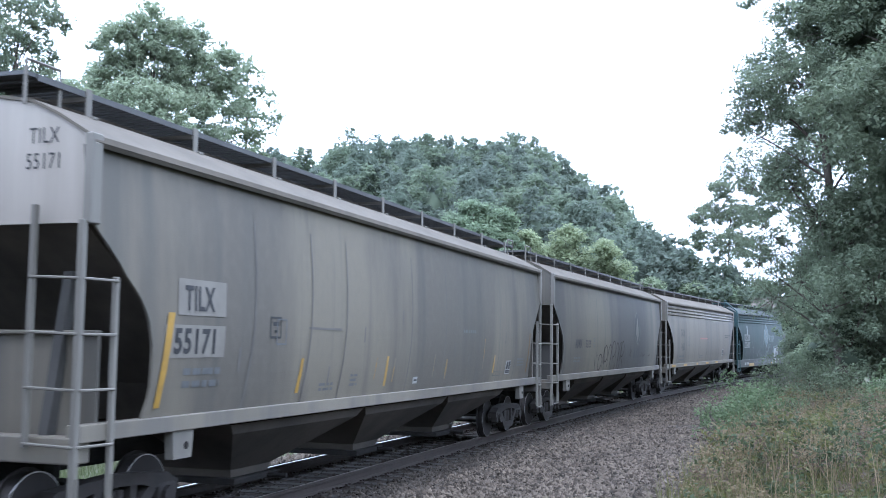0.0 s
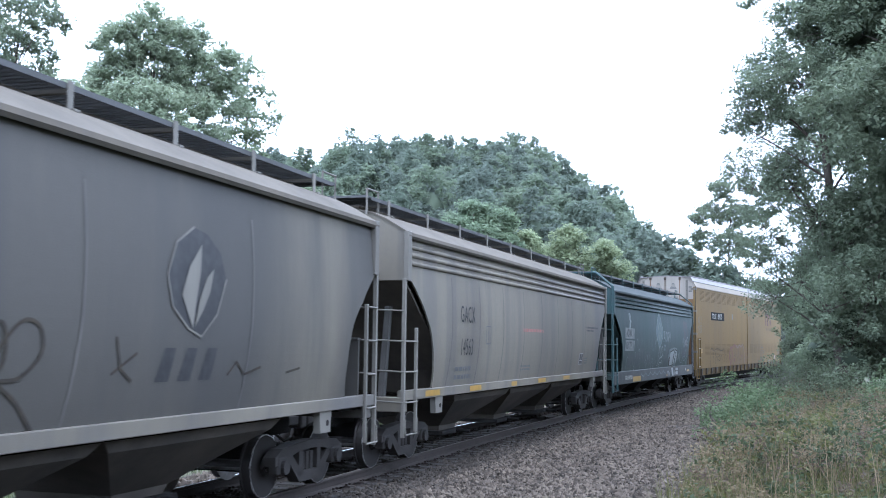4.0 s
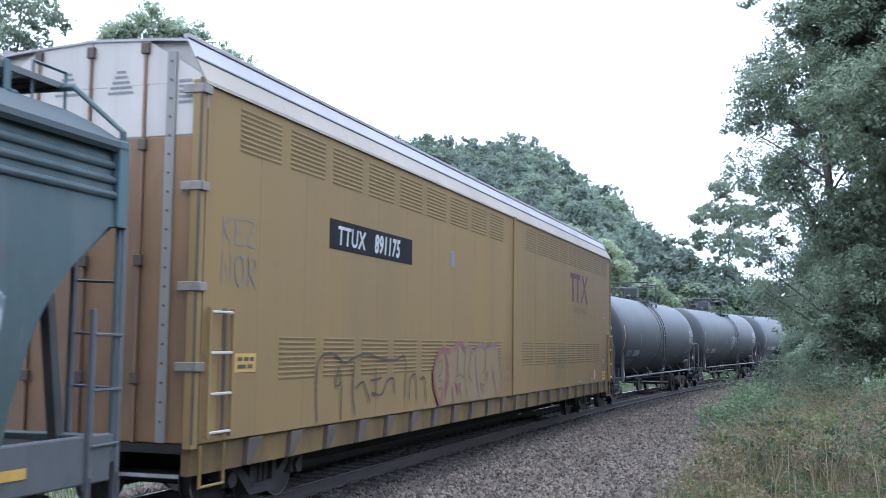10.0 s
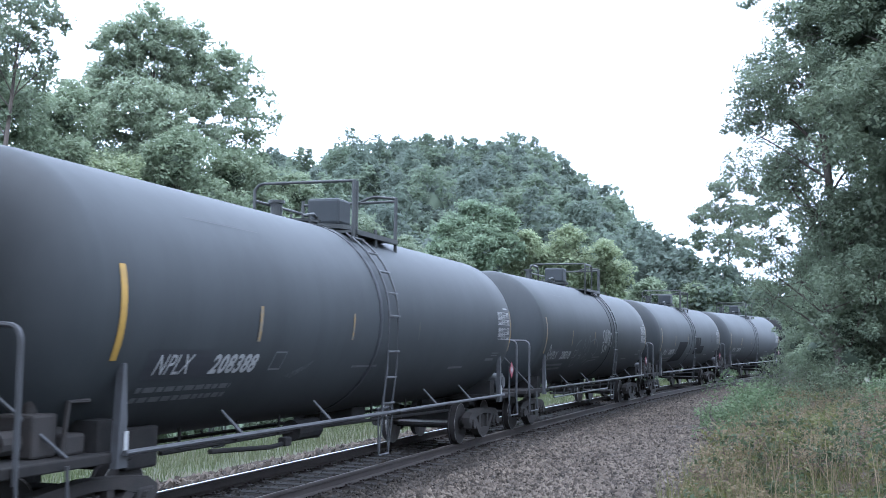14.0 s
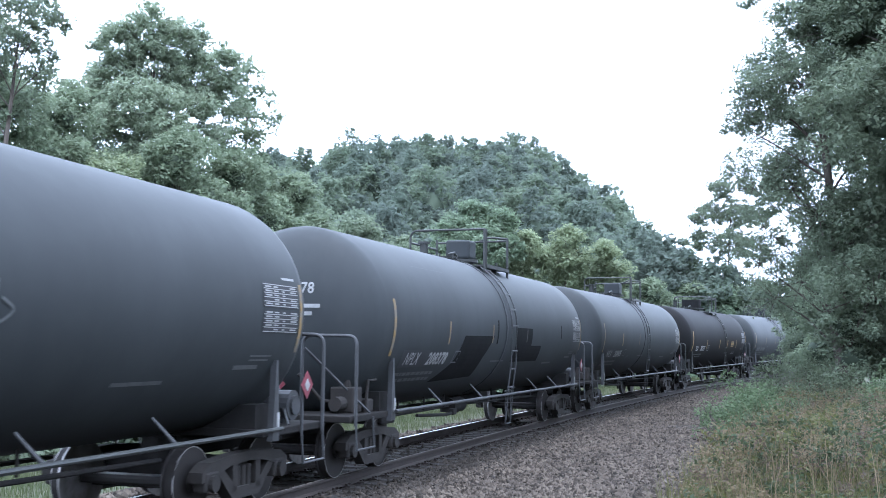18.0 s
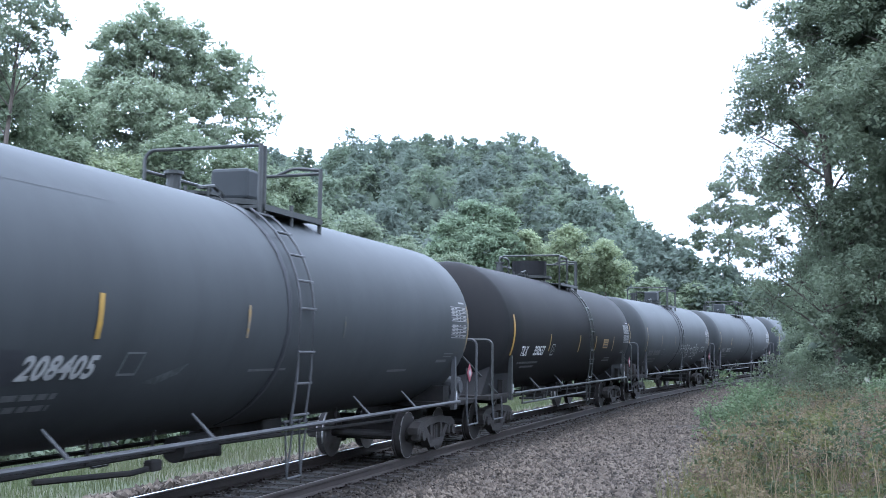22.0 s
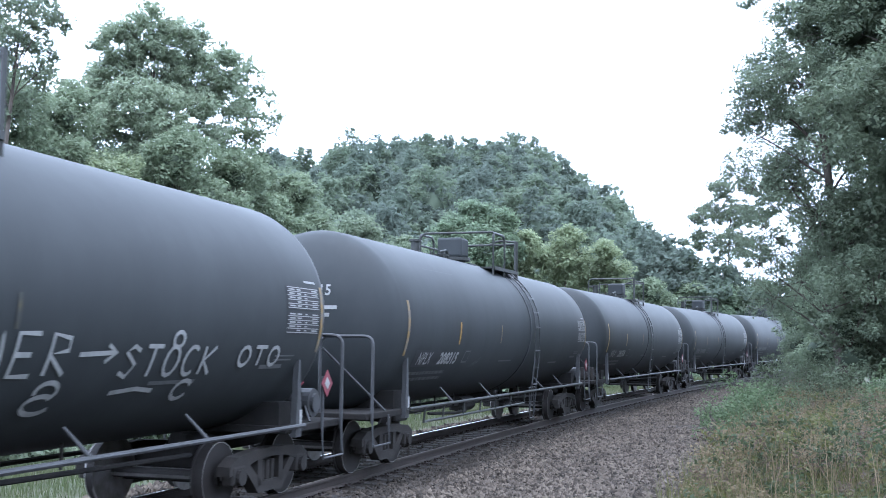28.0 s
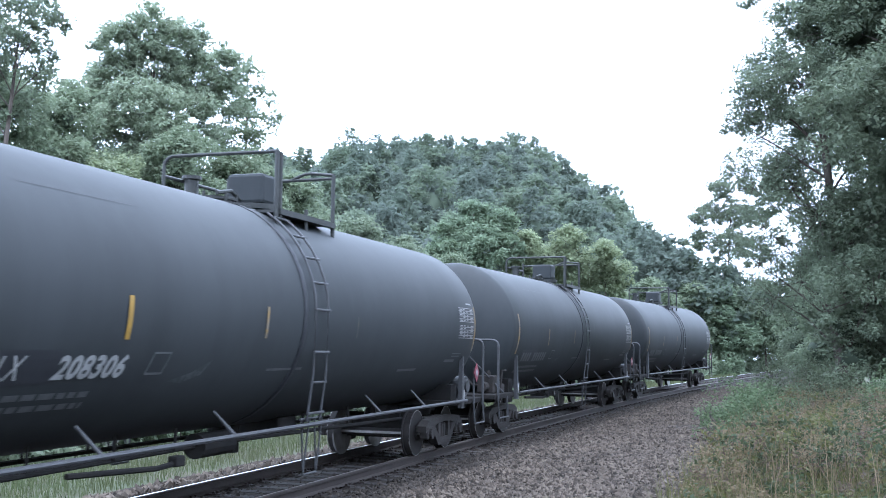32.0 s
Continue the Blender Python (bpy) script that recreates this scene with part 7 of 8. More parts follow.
# graffiti on the tanks
def scrawl(pts, n=4):
    """A flowing line through the given points."""
    out = []
    for i in range(len(pts) - 1):
        p0, p1, p2, p3 = pts[max(i - 1, 0)], pts[i], pts[i + 1], pts[min(i + 2, len(pts) - 1)]
        for j in range(n):
            u = j / n
            out.append(tuple(0.5 * (2 * p1[k] + (p2[k] - p0[k]) * u + (2 * p0[k] - 5 * p1[k] + 4 * p2[k] - p3[k]) * u * u + (3 * p1[k] - p0[k] - 3 * p2[k] + p3[k]) * u ** 3) for k in (0, 1)))
    return out + [pts[-1]]


tagged_tank = tanks[1]
sprayed([scrawl(l) for l in ([(-0.1, 2.5), (-0.25, 2.55), (-0.35, 2.4), (-0.2, 2.3), (-0.15, 2.2), (-0.38, 2.18)], [(0.0, 2.55), (-0.02, 2.25), (0.1, 2.2), (0.15, 2.58), (0.2, 2.22), (0.3, 2.22), (0.32, 2.6)], [(0.45, 2.58), (0.4, 2.3), (0.5, 2.1), (0.62, 2.25), (0.5, 2.45), (0.62, 2.56)], [(0.75, 2.52), (0.7, 2.3), (0.78, 2.1)], [(0.85, 2.5), (1.0, 2.35), (0.98, 2.15), (0.85, 2.05)],
         [(-0.15, 2.12), (-0.3, 2.05), (-0.15, 1.95), (-0.05, 1.9), (-0.2, 1.86)], [(0.05, 2.1), (0.1, 1.9), (0.2, 2.1), (0.3, 1.92), (0.35, 2.1)])], 0.042, ink_white, tagged_tank, tank_wrap, "white scrawled graffiti tag", 0.012)
sprayed([scrawl(l) for l in ([(1.4, 2.5), (1.36, 2.25), (1.55, 2.2), (1.6, 2.4)], [(1.7, 2.55), (1.68, 2.2), (1.9, 2.3), (1.75, 2.4)], [(1.4, 2.05), (1.7, 2.0), (1.85, 1.9), (1.8, 1.7)])], 0.028, ink_grey, tagged_tank, tank_wrap, "faint grey graffiti scrawl", 0.012)
sprayed([scrawl(l) for l in ([(-3.3, 2.25), (-3.75, 2.1), (-3.8, 1.85), (-3.5, 1.8), (-3.4, 2.0)], [(-3.7, 1.7), (-3.55, 1.5), (-3.2, 1.55)], [(-2.9, 1.95), (-2.75, 2.3), (-2.6, 1.9), (-2.3, 2.3), (-2.15, 2.32), (-2.1, 1.8)], [(-2.0, 2.2), (-1.6, 2.28), (-1.3, 2.25), (-1.0, 2.0), (-1.2, 1.8), (-1.5, 1.85)], [(-2.6, 1.7), (-2.3, 1.85), (-2.2, 1.6), (-1.9, 1.7)], [(-1.9, 1.5), (-1.6, 1.62), (-0.6, 1.66)], [(-3.1, 1.9), (-2.9, 1.7)], [(-3.2, 1.8), (-2.9, 1.82)])], 0.026, ink_grey, tagged_tank, tank_wrap, "thin grey graffiti line", 0.012)
sprayed([scrawl(l) for l in ([(-6.75, 1.7), (-6.62, 2.1), (-6.5, 1.85), (-6.4, 1.88)], [(-6.75, 1.9), (-6.55, 1.75), (-6.7, 1.6)])], 0.035, ink_white, tagged_tank, tank_wrap, "white scrawled graffiti tag", 0.018)


lines = script_word("PYMER-", 0.0, 1.76, 0.36, 0.45) + script_word("STOCK", 2.95, 1.72, 0.3, 0.37) + script_word("OTO", 5.25, 1.8, 0.22, 0.38) + [arc(3.85, 2.09, 0.1, 0.08, 0, 360, 10), [(2.98, 1.57), (3.4, 1.6), (3.72, 1.57)], arc(4.3, 1.56, 0.16, 0.1, 30, 330, 10), arc(2.0, 1.62, 0.15, 0.08, -60, 200, 10), arc(2.0, 1.5, 0.2, 0.08, 60, 330, 10)]
sprayed(lines, 0.045, ink_white, tanks[5], tank_wrap, "white scrawled graffiti letter", 0.012)


# ---- trees, bushes, weeds ----
def leaves(g, centres, radii, counts, size, droop=0.25, flat=0.6, shell=0.55, simple=False):
    """Rhombic leaves, or plain three-cornered ones for far crowns, scattered through clumps. centres (n, 3), radii (n,), counts per clump; returns points and faces."""
    idx = np.repeat(np.arange(len(centres)), counts)
    n = len(idx)
    d = g.standard_normal((n, 3))
    d /= np.linalg.norm(d, axis=1)[:, None]
    rr = (shell + (1 - shell) * g.random(n)) ** 0.8
    P = centres[idx] + d * (radii[idx] * rr)[:, None] * np.array([1, 1, flat + 0.15])
    ax = g.standard_normal((n, 3)) * np.array([1, 1, 0.5]) + d * 0.7
    ax[:, 2] -= droop
    ax /= np.linalg.norm(ax, axis=1)[:, None]
    up = g.standard_normal((n, 3)) * 0.35 + np.array([0, 0, 0.8]) + d * 0.7
    sd = np.cross(ax, up)
    sd /= np.linalg.norm(sd, axis=1)[:, None] + 1e-9
    nm = np.cross(sd, ax)
    L = size * (0.6 + 0.8 * g.random(n))[:, None]
    if simple:
        V = np.stack([P - ax * L * 0.5 - sd * L * 0.25, P - ax * L * 0.1 + sd * L * 0.42, P + ax * L * 0.55 - nm * L * 0.05], 1)
        return V.reshape(-1, 3), np.arange(3 * n).reshape(n, 3)
    V = np.stack([P - ax * L * 0.5, P + sd * L * 0.3 + nm * L * 0.06, P + ax * L * 0.5 - nm * L * 0.1, P - sd * L * 0.3 + nm * L * 0.06], 1)
    F = np.arange(4 * n).reshape(n, 4)
    return V.reshape(-1, 3), F


def crown_lobes(g, height, radius, base, n):
    """Rounded boughs of a crown: places about the trunk and their radii."""
    out = []
    for i in range(n):
        f = (i + g.uniform(0.2, 0.8)) / n
        env = math.sin(math.pi * min(1.0, 0.2 + 0.74 * f)) ** 0.75
        a = i * 2.4 + g.uniform(-0.5, 0.5)
        r = radius * env * g.uniform(0.45, 0.8)
        lr = radius * g.uniform(0.34, 0.5) * (0.7 + 0.4 * env)
        out.append((r * math.cos(a), r * math.sin(a), base + lr + (height - base - 2 * lr) * f, lr))
    out.append((0, 0, height - radius * 0.35, radius * 0.36))
    return out


def clump_on(g, lobes, per_m2, cr):
    """Leaf clumps over the outside of the boughs, thicker on top."""
    cs, rs = [], []
    for x, y, z, r in lobes:
        n = max(5, int(per_m2 * 12.6 * r * r))
        d = g.standard_normal((n, 3))
        d[:, 2] += 0.25
        d /= np.linalg.norm(d, axis=1)[:, None]
        q = g.uniform(0.45, 1.02, n)[:, None]
        cs.append(np.array([x, y, z]) + d * r * q * np.array([1, 1, 0.85]))
        rs.append(cr * g.uniform(0.55, 1.25, n))
    return np.concatenate(cs), np.concatenate(rs)


def lump(g):
    """A rounded core for a crown's painted shade: an uneven ball of 80 triangles."""
    bm = BM()
    bmesh.ops.create_icosphere(bm, subdivisions=2, radius=1.0)
    o = Vector(g.uniform(-50, 50, 3))
    V = np.array([v.co * (0.86 + 0.3 * noise.noise(v.co * 1.9 + o)) for v in bm.verts])
    F = np.array([[v.index for v in f.verts] for f in bm.faces])
    bm.free()
    return V, F


def tree(name, label, x, y, lobes, dense, cr, per, size, mat, seed, trunk_r=0.25, category="tree", sink=0.15, group="", limbs=1, core=0.0):
    """A tree: tapering bent trunk, limbs that reach into each bough, leaf clumps over the boughs. Bough heights are over the rail's level."""
    g = np.random.default_rng(seed)
    z0 = float(ground_z(np.array([x]), np.array([y]))[0]) - sink
    ob = thing(name, label, category, group, m=pose(x, y, z0))
    lobes = [(a, b, c - z0, r * 1.09) for a, b, c, r in lobes]
    height = max(c + r for a, b, c, r in lobes)
    tx = sum(a for a, b, c, r in lobes if c > height * 0.6) / max(1, len([1 for l in lobes if l[2] > height * 0.6]))
    ty = sum(b for a, b, c, r in lobes if c > height * 0.6) / max(1, len([1 for l in lobes if l[2] > height * 0.6]))
    bm = BM()
    bends = [(tx * f ** 1.5 + 0.1 * math.sin(5 * f + seed), ty * f ** 1.5 + 0.1 * math.cos(4.3 * f + seed), height * 0.9 * f) for f in np.linspace(0, 1, 8)]
    tube(bm, bends, [trunk_r * (1.3 if i == 0 else 1) * (1 - 0.88 * i / 7) for i in range(8)], 9)
    part("trunk", bm, bark, ob, smooth=True)
    far = group == LEFT_ROW
    C, Rr = clump_on(g, lobes, dense, cr)
    bm = BM()
    for lx, ly, lz, lr in lobes:
        f = max(0.1, min(0.85, (lz - 0.5 * math.hypot(lx, ly) - 0.8) / (height * 0.9)))
        k = f * 7
        a, b = bends[int(k)], bends[min(7, int(k) + 1)]
        p = [a[j] + (b[j] - a[j]) * (k - int(k)) for j in range(3)]
        r = trunk_r * (1 - 0.8 * f) * 0.34
        mid = [(p[0] + lx) / 2 + g.uniform(-0.2, 0.2), (p[1] + ly) / 2 + g.uniform(-0.2, 0.2), (p[2] + lz) / 2 + 0.15]
        tube(bm, [p, mid, (lx, ly, lz)], [r, r * 0.7, r * 0.35], 5)
        for _ in range(5 * limbs):
            d = g.standard_normal(3)
            d /= np.linalg.norm(d)
            e = (lx + d[0] * lr, ly + d[1] * lr, lz + d[2] * lr * 0.85)
            tube(bm, [(lx, ly, lz), e], [r * 0.35, r * 0.1], 4)
    part("branchwork", bm, bark, ob)
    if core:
        # dark lumps inside the boughs stand in for inner leaves and their shade
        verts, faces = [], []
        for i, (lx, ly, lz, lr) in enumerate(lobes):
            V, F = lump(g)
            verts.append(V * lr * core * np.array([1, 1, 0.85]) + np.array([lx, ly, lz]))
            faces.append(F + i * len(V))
        link("inner_foliage", array_mesh("inner_foliage", np.concatenate(verts), np.concatenate(faces)), shade_green, ob, "dark inner lumps coloured as crown shade", smooth=True)
    V, F = leaves(g, C, Rr, np.full(len(C), int(per * 1.25)), size * (0.92 if far else 0.8), shell=0.4, simple=far)
    link("crown", array_mesh("crown", V, F), mat, ob)
    return ob


def grown(seed, height, radius, base, n=11):
    return crown_lobes(np.random.default_rng(seed + 1000), height, radius, base, n)


def at(az, dist):
    """A place by compass angle from the camera's axis, degrees, and distance."""
    return dist * math.sin(radians(az)), dist * math.cos(radians(az))


LEFT_ROW = "trees along the far side of the line"
NEAR = "trees on the near side of the line"
# tall trees behind the train; the boughs stand where the crowns show them
tree("tree", "tall broadleaf tree with a rounded dense crown", -13.3, 48.2,
     [(0.1, 0.4, 18.2, 1.31), (-1.2, 0.4, 17.3, 1.32), (1.3, 1.3, 17.6, 1.47), (-1.8, 0.8, 16.0, 1.33), (0.0, 1.0, 16.2, 1.76), (1.7, 1.8, 16.1, 1.49), (0.0, -1.8, 13.6, 1.67), (1.7, 0.3, 13.8, 1.73), (-2.8, 0.6, 14.9, 1.49), (3.4, 1.2, 16.3, 1.02), (3.0, 1.9, 14.8, 1.33), (0.9, -1.5, 11.9, 1.96), (-1.6, -0.6, 12.4, 1.73)],
     1.75, 0.46, 84, 0.17, leaf_soft, 1, 0.26, group=LEFT_ROW, limbs=1)
tree("tree", "tall broadleaf tree with a sparse open crown", -10.0, 54.1,
     [(0.2, -0.6, 17.0, 1.0), (0.9, 0.2, 16.2, 0.75), (-0.0, 0.2, 15.4, 1.01), (1.7, -0.4, 14.8, 0.57), (-0.4, -0.9, 13.7, 1.14), (0.6, -0.3, 13.9, 0.72), (-1.0, 0.4, 18.7, 0.64), (0.1, 0.9, 12.6, 1.32)],
     1.5, 0.42, 40, 0.2, leaf_mid, 2, 0.2, group=LEFT_ROW, limbs=2)
tree("tree", "tall dark tree with airy upper branches", -15.0, 34.9,
     [(1.0, -0.4, 14.2, 0.88), (1.4, 1.1, 14.1, 0.77), (2.4, 0.5, 14.3, 0.47), (0.8, 0.6, 13.2, 0.84), (1.7, -0.0, 12.1, 0.71), (0.5, -1.3, 13.1, 1.15), (-1.0, 0.7, 12.5, 1.23), (1.9, 0.5, 13.0, 0.36), (0.7, -0.4, 15.2, 0.98), (1.3, 1.3, 15.2, 0.61), (-0.1, 1.1, 11.4, 1.23)],
     2.2, 0.36, 42, 0.15, leaf_dark, 3, 0.2, group=LEFT_ROW, limbs=2)
tree("tree", "bright green broadleaf tree with a spreading crown", 2.4, 98.0,
     [(0.7, 1.3, 15.8, 1.88), (-1.4, -0.5, 14.5, 1.64), (2.7, 0.2, 14.8, 1.7), (-2.1, -1.8, 12.7, 1.52), (0.9, -2.7, 12.5, 2.4), (3.5, -1.3, 12.6, 1.53), (-0.6, 2.3, 11.1, 2.11)],
     0.8, 0.8, 75, 0.34, leaf_fresh, 14, 0.22, group=LEFT_ROW, limbs=1)
tree("tree", "pale green rounded tree in front of the hill", 6.9, 99.8,
     [(0.5, -1.1, 13.2, 1.45), (-0.2, 1.0, 11.9, 1.7), (1.7, 1.4, 11.8, 1.49), (0.5, 2.2, 9.9, 2.15)],
     0.9, 0.7, 75, 0.3, leaf_light, 15, 0.16, group=LEFT_ROW, limbs=1)
tree("tree", "pale green rounded tree in front of the hill", 11.1, 102.4,
     [(0.6, -0.6, 13.8, 1.4), (-0.5, -0.6, 11.9, 1.72), (1.7, -0.1, 11.6, 1.62), (0.6, 1.4, 9.9, 2.19)],
     0.9, 0.7, 75, 0.3, leaf_light, 16, 0.16, group=LEFT_ROW, limbs=1)
tree("tree", "pale green rounded tree in front of the hill", 15.1, 103.9,
     [(0.4, -1.3, 12.7, 1.31), (-0.2, 1.0, 10.9, 1.56), (1.7, 0.9, 10.7, 1.56), (0.7, 1.6, 9.3, 2.02)],
     0.9, 0.7, 75, 0.3, leaf_light, 17, 0.16, group=LEFT_ROW, limbs=1)
tree("tree", "tall sparse tree standing against the sky", 30.5, 118.1,
     [(0.5, -0.2, 20.6, 1.54), (-1.3, -0.5, 17.7, 1.78), (1.8, -0.6, 17.6, 2.11), (-1.8, 1.2, 15.4, 1.42), (0.4, -2.4, 14.2, 2.01), (4.0, 1.3, 14.0, 2.09), (3.6, -2.8, 17.1, 1.52), (3.4, -0.3, 20.7, 1.1), (-2.8, 1.4, 12.7, 0.9), (4.8, -3.3, 19.6, 1.58)],
     1.2, 0.6, 34, 0.32, leaf_dark, 20, 0.22, group=LEFT_ROW, limbs=2)
for az, d, h, r, base, m, seed, lab in (
        (-22.2, 43, 14.0, 3.8, 1.0, leaf_mid, 4, "mid-height broadleaf tree in a dense row"),
        (-19.4, 46, 14.2, 3.6, 1.0, leaf_mid, 40, "mid-height broadleaf tree in a dense row"),
        (-17.2, 43, 10.8, 3.0, 1.0, leaf_light, 5, "light green young tree in a dense row"),
        (-13.8, 45, 12.2, 3.4, 1.0, leaf_mid, 6, "green broadleaf tree in a dense row"),
        (-10.8, 50, 12.6, 3.4, 1.0, leaf_mid, 7, "green broadleaf tree in a dense row"),
        (-8.0, 58, 13.2, 3.6, 1.0, leaf_mid, 8, "green broadleaf tree in a dense row"),
        (-5.0, 66, 11.6, 3.8, 1.0, leaf_dark, 9, "dark green broadleaf tree in a dense row"),
        (-2.4, 78, 11.8, 4.2, 1.0, leaf_dark, 12, "dark green broadleaf tree in a dense row"),
        (0.0, 92, 12.0, 4.4, 1.0, leaf_mid, 13, "green broadleaf tree in a dense row"),
        (-25.5, 36, 10.0, 3.6, 0.8, leaf_dark, 11, "dark green broadleaf tree in a dense row"),
        (10.6, 112, 10.4, 4.0, 1.0, leaf_mid, 18, "green broadleaf tree beside the curve"),
        (12.6, 116, 10.0, 4.2, 1.0, leaf_mid, 19, "green broadleaf tree beside the curve"),
        (14.4, 118, 9.8, 4.0, 0.5, leaf_fresh, 22, "fresh green shrubby tree beside the curve"),
        (16.4, 120, 10.6, 4.2, 0.5, leaf_mid, 23, "green shrubby tree beside the curve"),
        (18.6, 122, 11.0, 4.2, 0.5, leaf_mid, 24, "green shrubby tree beside the curve"),
        (21.4, 126, 13.0, 4.6, 0.5, leaf_dark, 25, "dark green tree beside the curve")):
    x, y = at(az, d)
    k = d / 50
    tree("tree", lab, x, y, grown(seed, h, r, base), 1.5 / k ** 1.3, 0.55 * k ** 0.6, 75, 0.19 * k ** 0.75, m, seed, 0.014 * h, group=LEFT_ROW, core=0.46)

# trees on the camera's side, over the weeds
tree("tree", "large leafy tree with dark trunk overhanging the weeds", 12.4, 33.8,
     [(-2.0, 0.2, 13.2, 0.3), (-0.8, -0.2, 12.3, 0.84), (-1.1, 1.5, 11.3, 0.97), (-2.0, 0.7, 10.0, 0.87), (-2.4, 1.0, 9.3, 0.57), (-0.9, -0.8, 10.1, 1.38), (1.2, 1.4, 12.2, 1.68), (1.7, 0.2, 10.3, 1.74), (0.3, 1.2, 9.2, 1.17), (1.8, 0.7, 8.5, 1.37), (-0.2, -0.5, 13.3, 1.12), (1.1, -1.0, 13.4, 1.67), (-1.3, -0.2, 6.9, 0.74), (-0.7, -0.7, 5.9, 0.96), (-1.7, -0.1, 7.6, 0.59), (0.6, -0.9, 5.7, 1.3), (0.1, 0.3, 4.6, 1.37), (0.2, -2.1, 3.4, 1.52), (2.5, -0.2, 11.4, 1.74), (1.6, -1.3, 6.7, 1.49), (0.6, -0.8, 12.8, 1.12), (-1.2, 1.0, 9.6, 0.77)],
     2.7, 0.42, 95, 0.12, leaf_dark, 31, 0.24, group=NEAR, limbs=2)
tree("tree", "slender airy tree with thin twigs beside the large one", 13.4, 36.6,
     [(-2.4, 0.8, 7.6, 0.9), (-1.2, 0.4, 8.4, 0.9), (-1.5, 0.5, 7.0, 1.0), (-0.2, 0.1, 8.6, 1.0), (-0.1, 0.1, 7.3, 1.1), (-0.7, 0.2, 6.0, 1.1), (0.5, -0.2, 6.3, 1.1), (-2.2, 0.7, 6.2, 0.9), (1.3, -0.5, 7.9, 1.0), (-1.4, 0.5, 5.2, 1.0), (0.2, -0.1, 5.0, 1.2), (-2.4, 0.8, 4.9, 0.9), (-3.0, 0.9, 8.3, 0.6), (-1.1, 0.4, 4.2, 1.2), (-2.0, 0.7, 3.7, 1.0), (-2.2, 0.8, 9.3, 0.7), (-1.1, 0.4, 9.5, 0.8), (-0.3, 0.1, 9.6, 0.8), (-1.9, 0.7, 8.2, 0.8), (-0.8, 0.3, 8.4, 0.9), (-2.7, 0.9, 8.8, 0.6)],
     2.3, 0.36, 42, 0.11, leaf_dark, 35, 0.16, group=NEAR, limbs=3)
x, y = at(26.0, 34)
tree("tree", "leafy tree with a dense crown above tall weeds", x, y, grown(32, 17.0, 4.4, 3.0, 14), 1.8, 0.5, 70, 0.17, leaf_dark, 32, 0.22, group=NEAR, core=0.4)
for az, d, h, r, seed, m in ((19.4, 58, 8.6, 2.3, 33, leaf_dark), (21.2, 50, 8.0, 2.4, 34, leaf_mid), (23.4, 42, 7.4, 2.4, 35, leaf_dark), (18.8, 68, 7.0, 2.2, 36, leaf_mid), (25.6, 36, 6.5, 2.4, 37, leaf_dark), (20.6, 41, 5.4, 1.9, 38, leaf_mid), (22.4, 36, 5.0, 1.8, 39, leaf_dark)):
    x, y = at(az, d)
    tree("understorey_tree", "dense green understorey tree hung with creepers", x, y, grown(seed, h, r, 0.2, 9), 2.4, 0.42, 60, 0.15, m, seed, 0.08, group=NEAR, core=0.6)


def far_woods():
    """The wooded hill: separate rounded crowns in three greens, each a dark shade core clothed in leaves."""
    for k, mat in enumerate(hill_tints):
        g = np.random.default_rng(77 + k)
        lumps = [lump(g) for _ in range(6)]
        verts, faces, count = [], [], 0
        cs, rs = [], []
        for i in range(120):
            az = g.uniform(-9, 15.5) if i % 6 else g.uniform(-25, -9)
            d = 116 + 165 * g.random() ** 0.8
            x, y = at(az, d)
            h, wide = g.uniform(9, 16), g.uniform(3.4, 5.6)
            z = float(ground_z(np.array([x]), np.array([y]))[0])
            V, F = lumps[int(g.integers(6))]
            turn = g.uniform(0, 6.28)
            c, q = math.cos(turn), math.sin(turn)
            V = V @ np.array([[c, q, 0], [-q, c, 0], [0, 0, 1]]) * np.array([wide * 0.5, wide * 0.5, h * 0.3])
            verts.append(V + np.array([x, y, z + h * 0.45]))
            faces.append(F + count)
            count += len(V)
            for lx, ly, lz, lr in crown_lobes(g, h, wide, 1.5, 11):
                n = max(10, int(6.5 * lr * lr))
                dd = g.standard_normal((n, 3))
                dd[:, 2] += 0.3
                dd /= np.linalg.norm(dd, axis=1)[:, None]
                cs.append(np.array([x + lx, y + ly, z + lz]) + dd * lr * g.uniform(0.6, 1.12, n)[:, None] * np.array([1, 1, 0.9]))
                rs.append(g.uniform(0.4, 1.0, n))
        C, Rr = np.concatenate(cs), np.concatenate(rs)
        V, F = leaves(g, C, Rr, np.full(len(C), 10), 0.62, shell=0.3, simple=True)
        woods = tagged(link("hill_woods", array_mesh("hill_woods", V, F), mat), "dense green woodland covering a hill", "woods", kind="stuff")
        # inner lumps carry the woods' shade as a dark colour
        tagged(link("inner_foliage", array_mesh("inner_foliage", np.concatenate(verts), np.concatenate(faces)), shade_green, woods, smooth=True), "dark inner lumps coloured as woodland shade", kind="stuff")


far_woods()


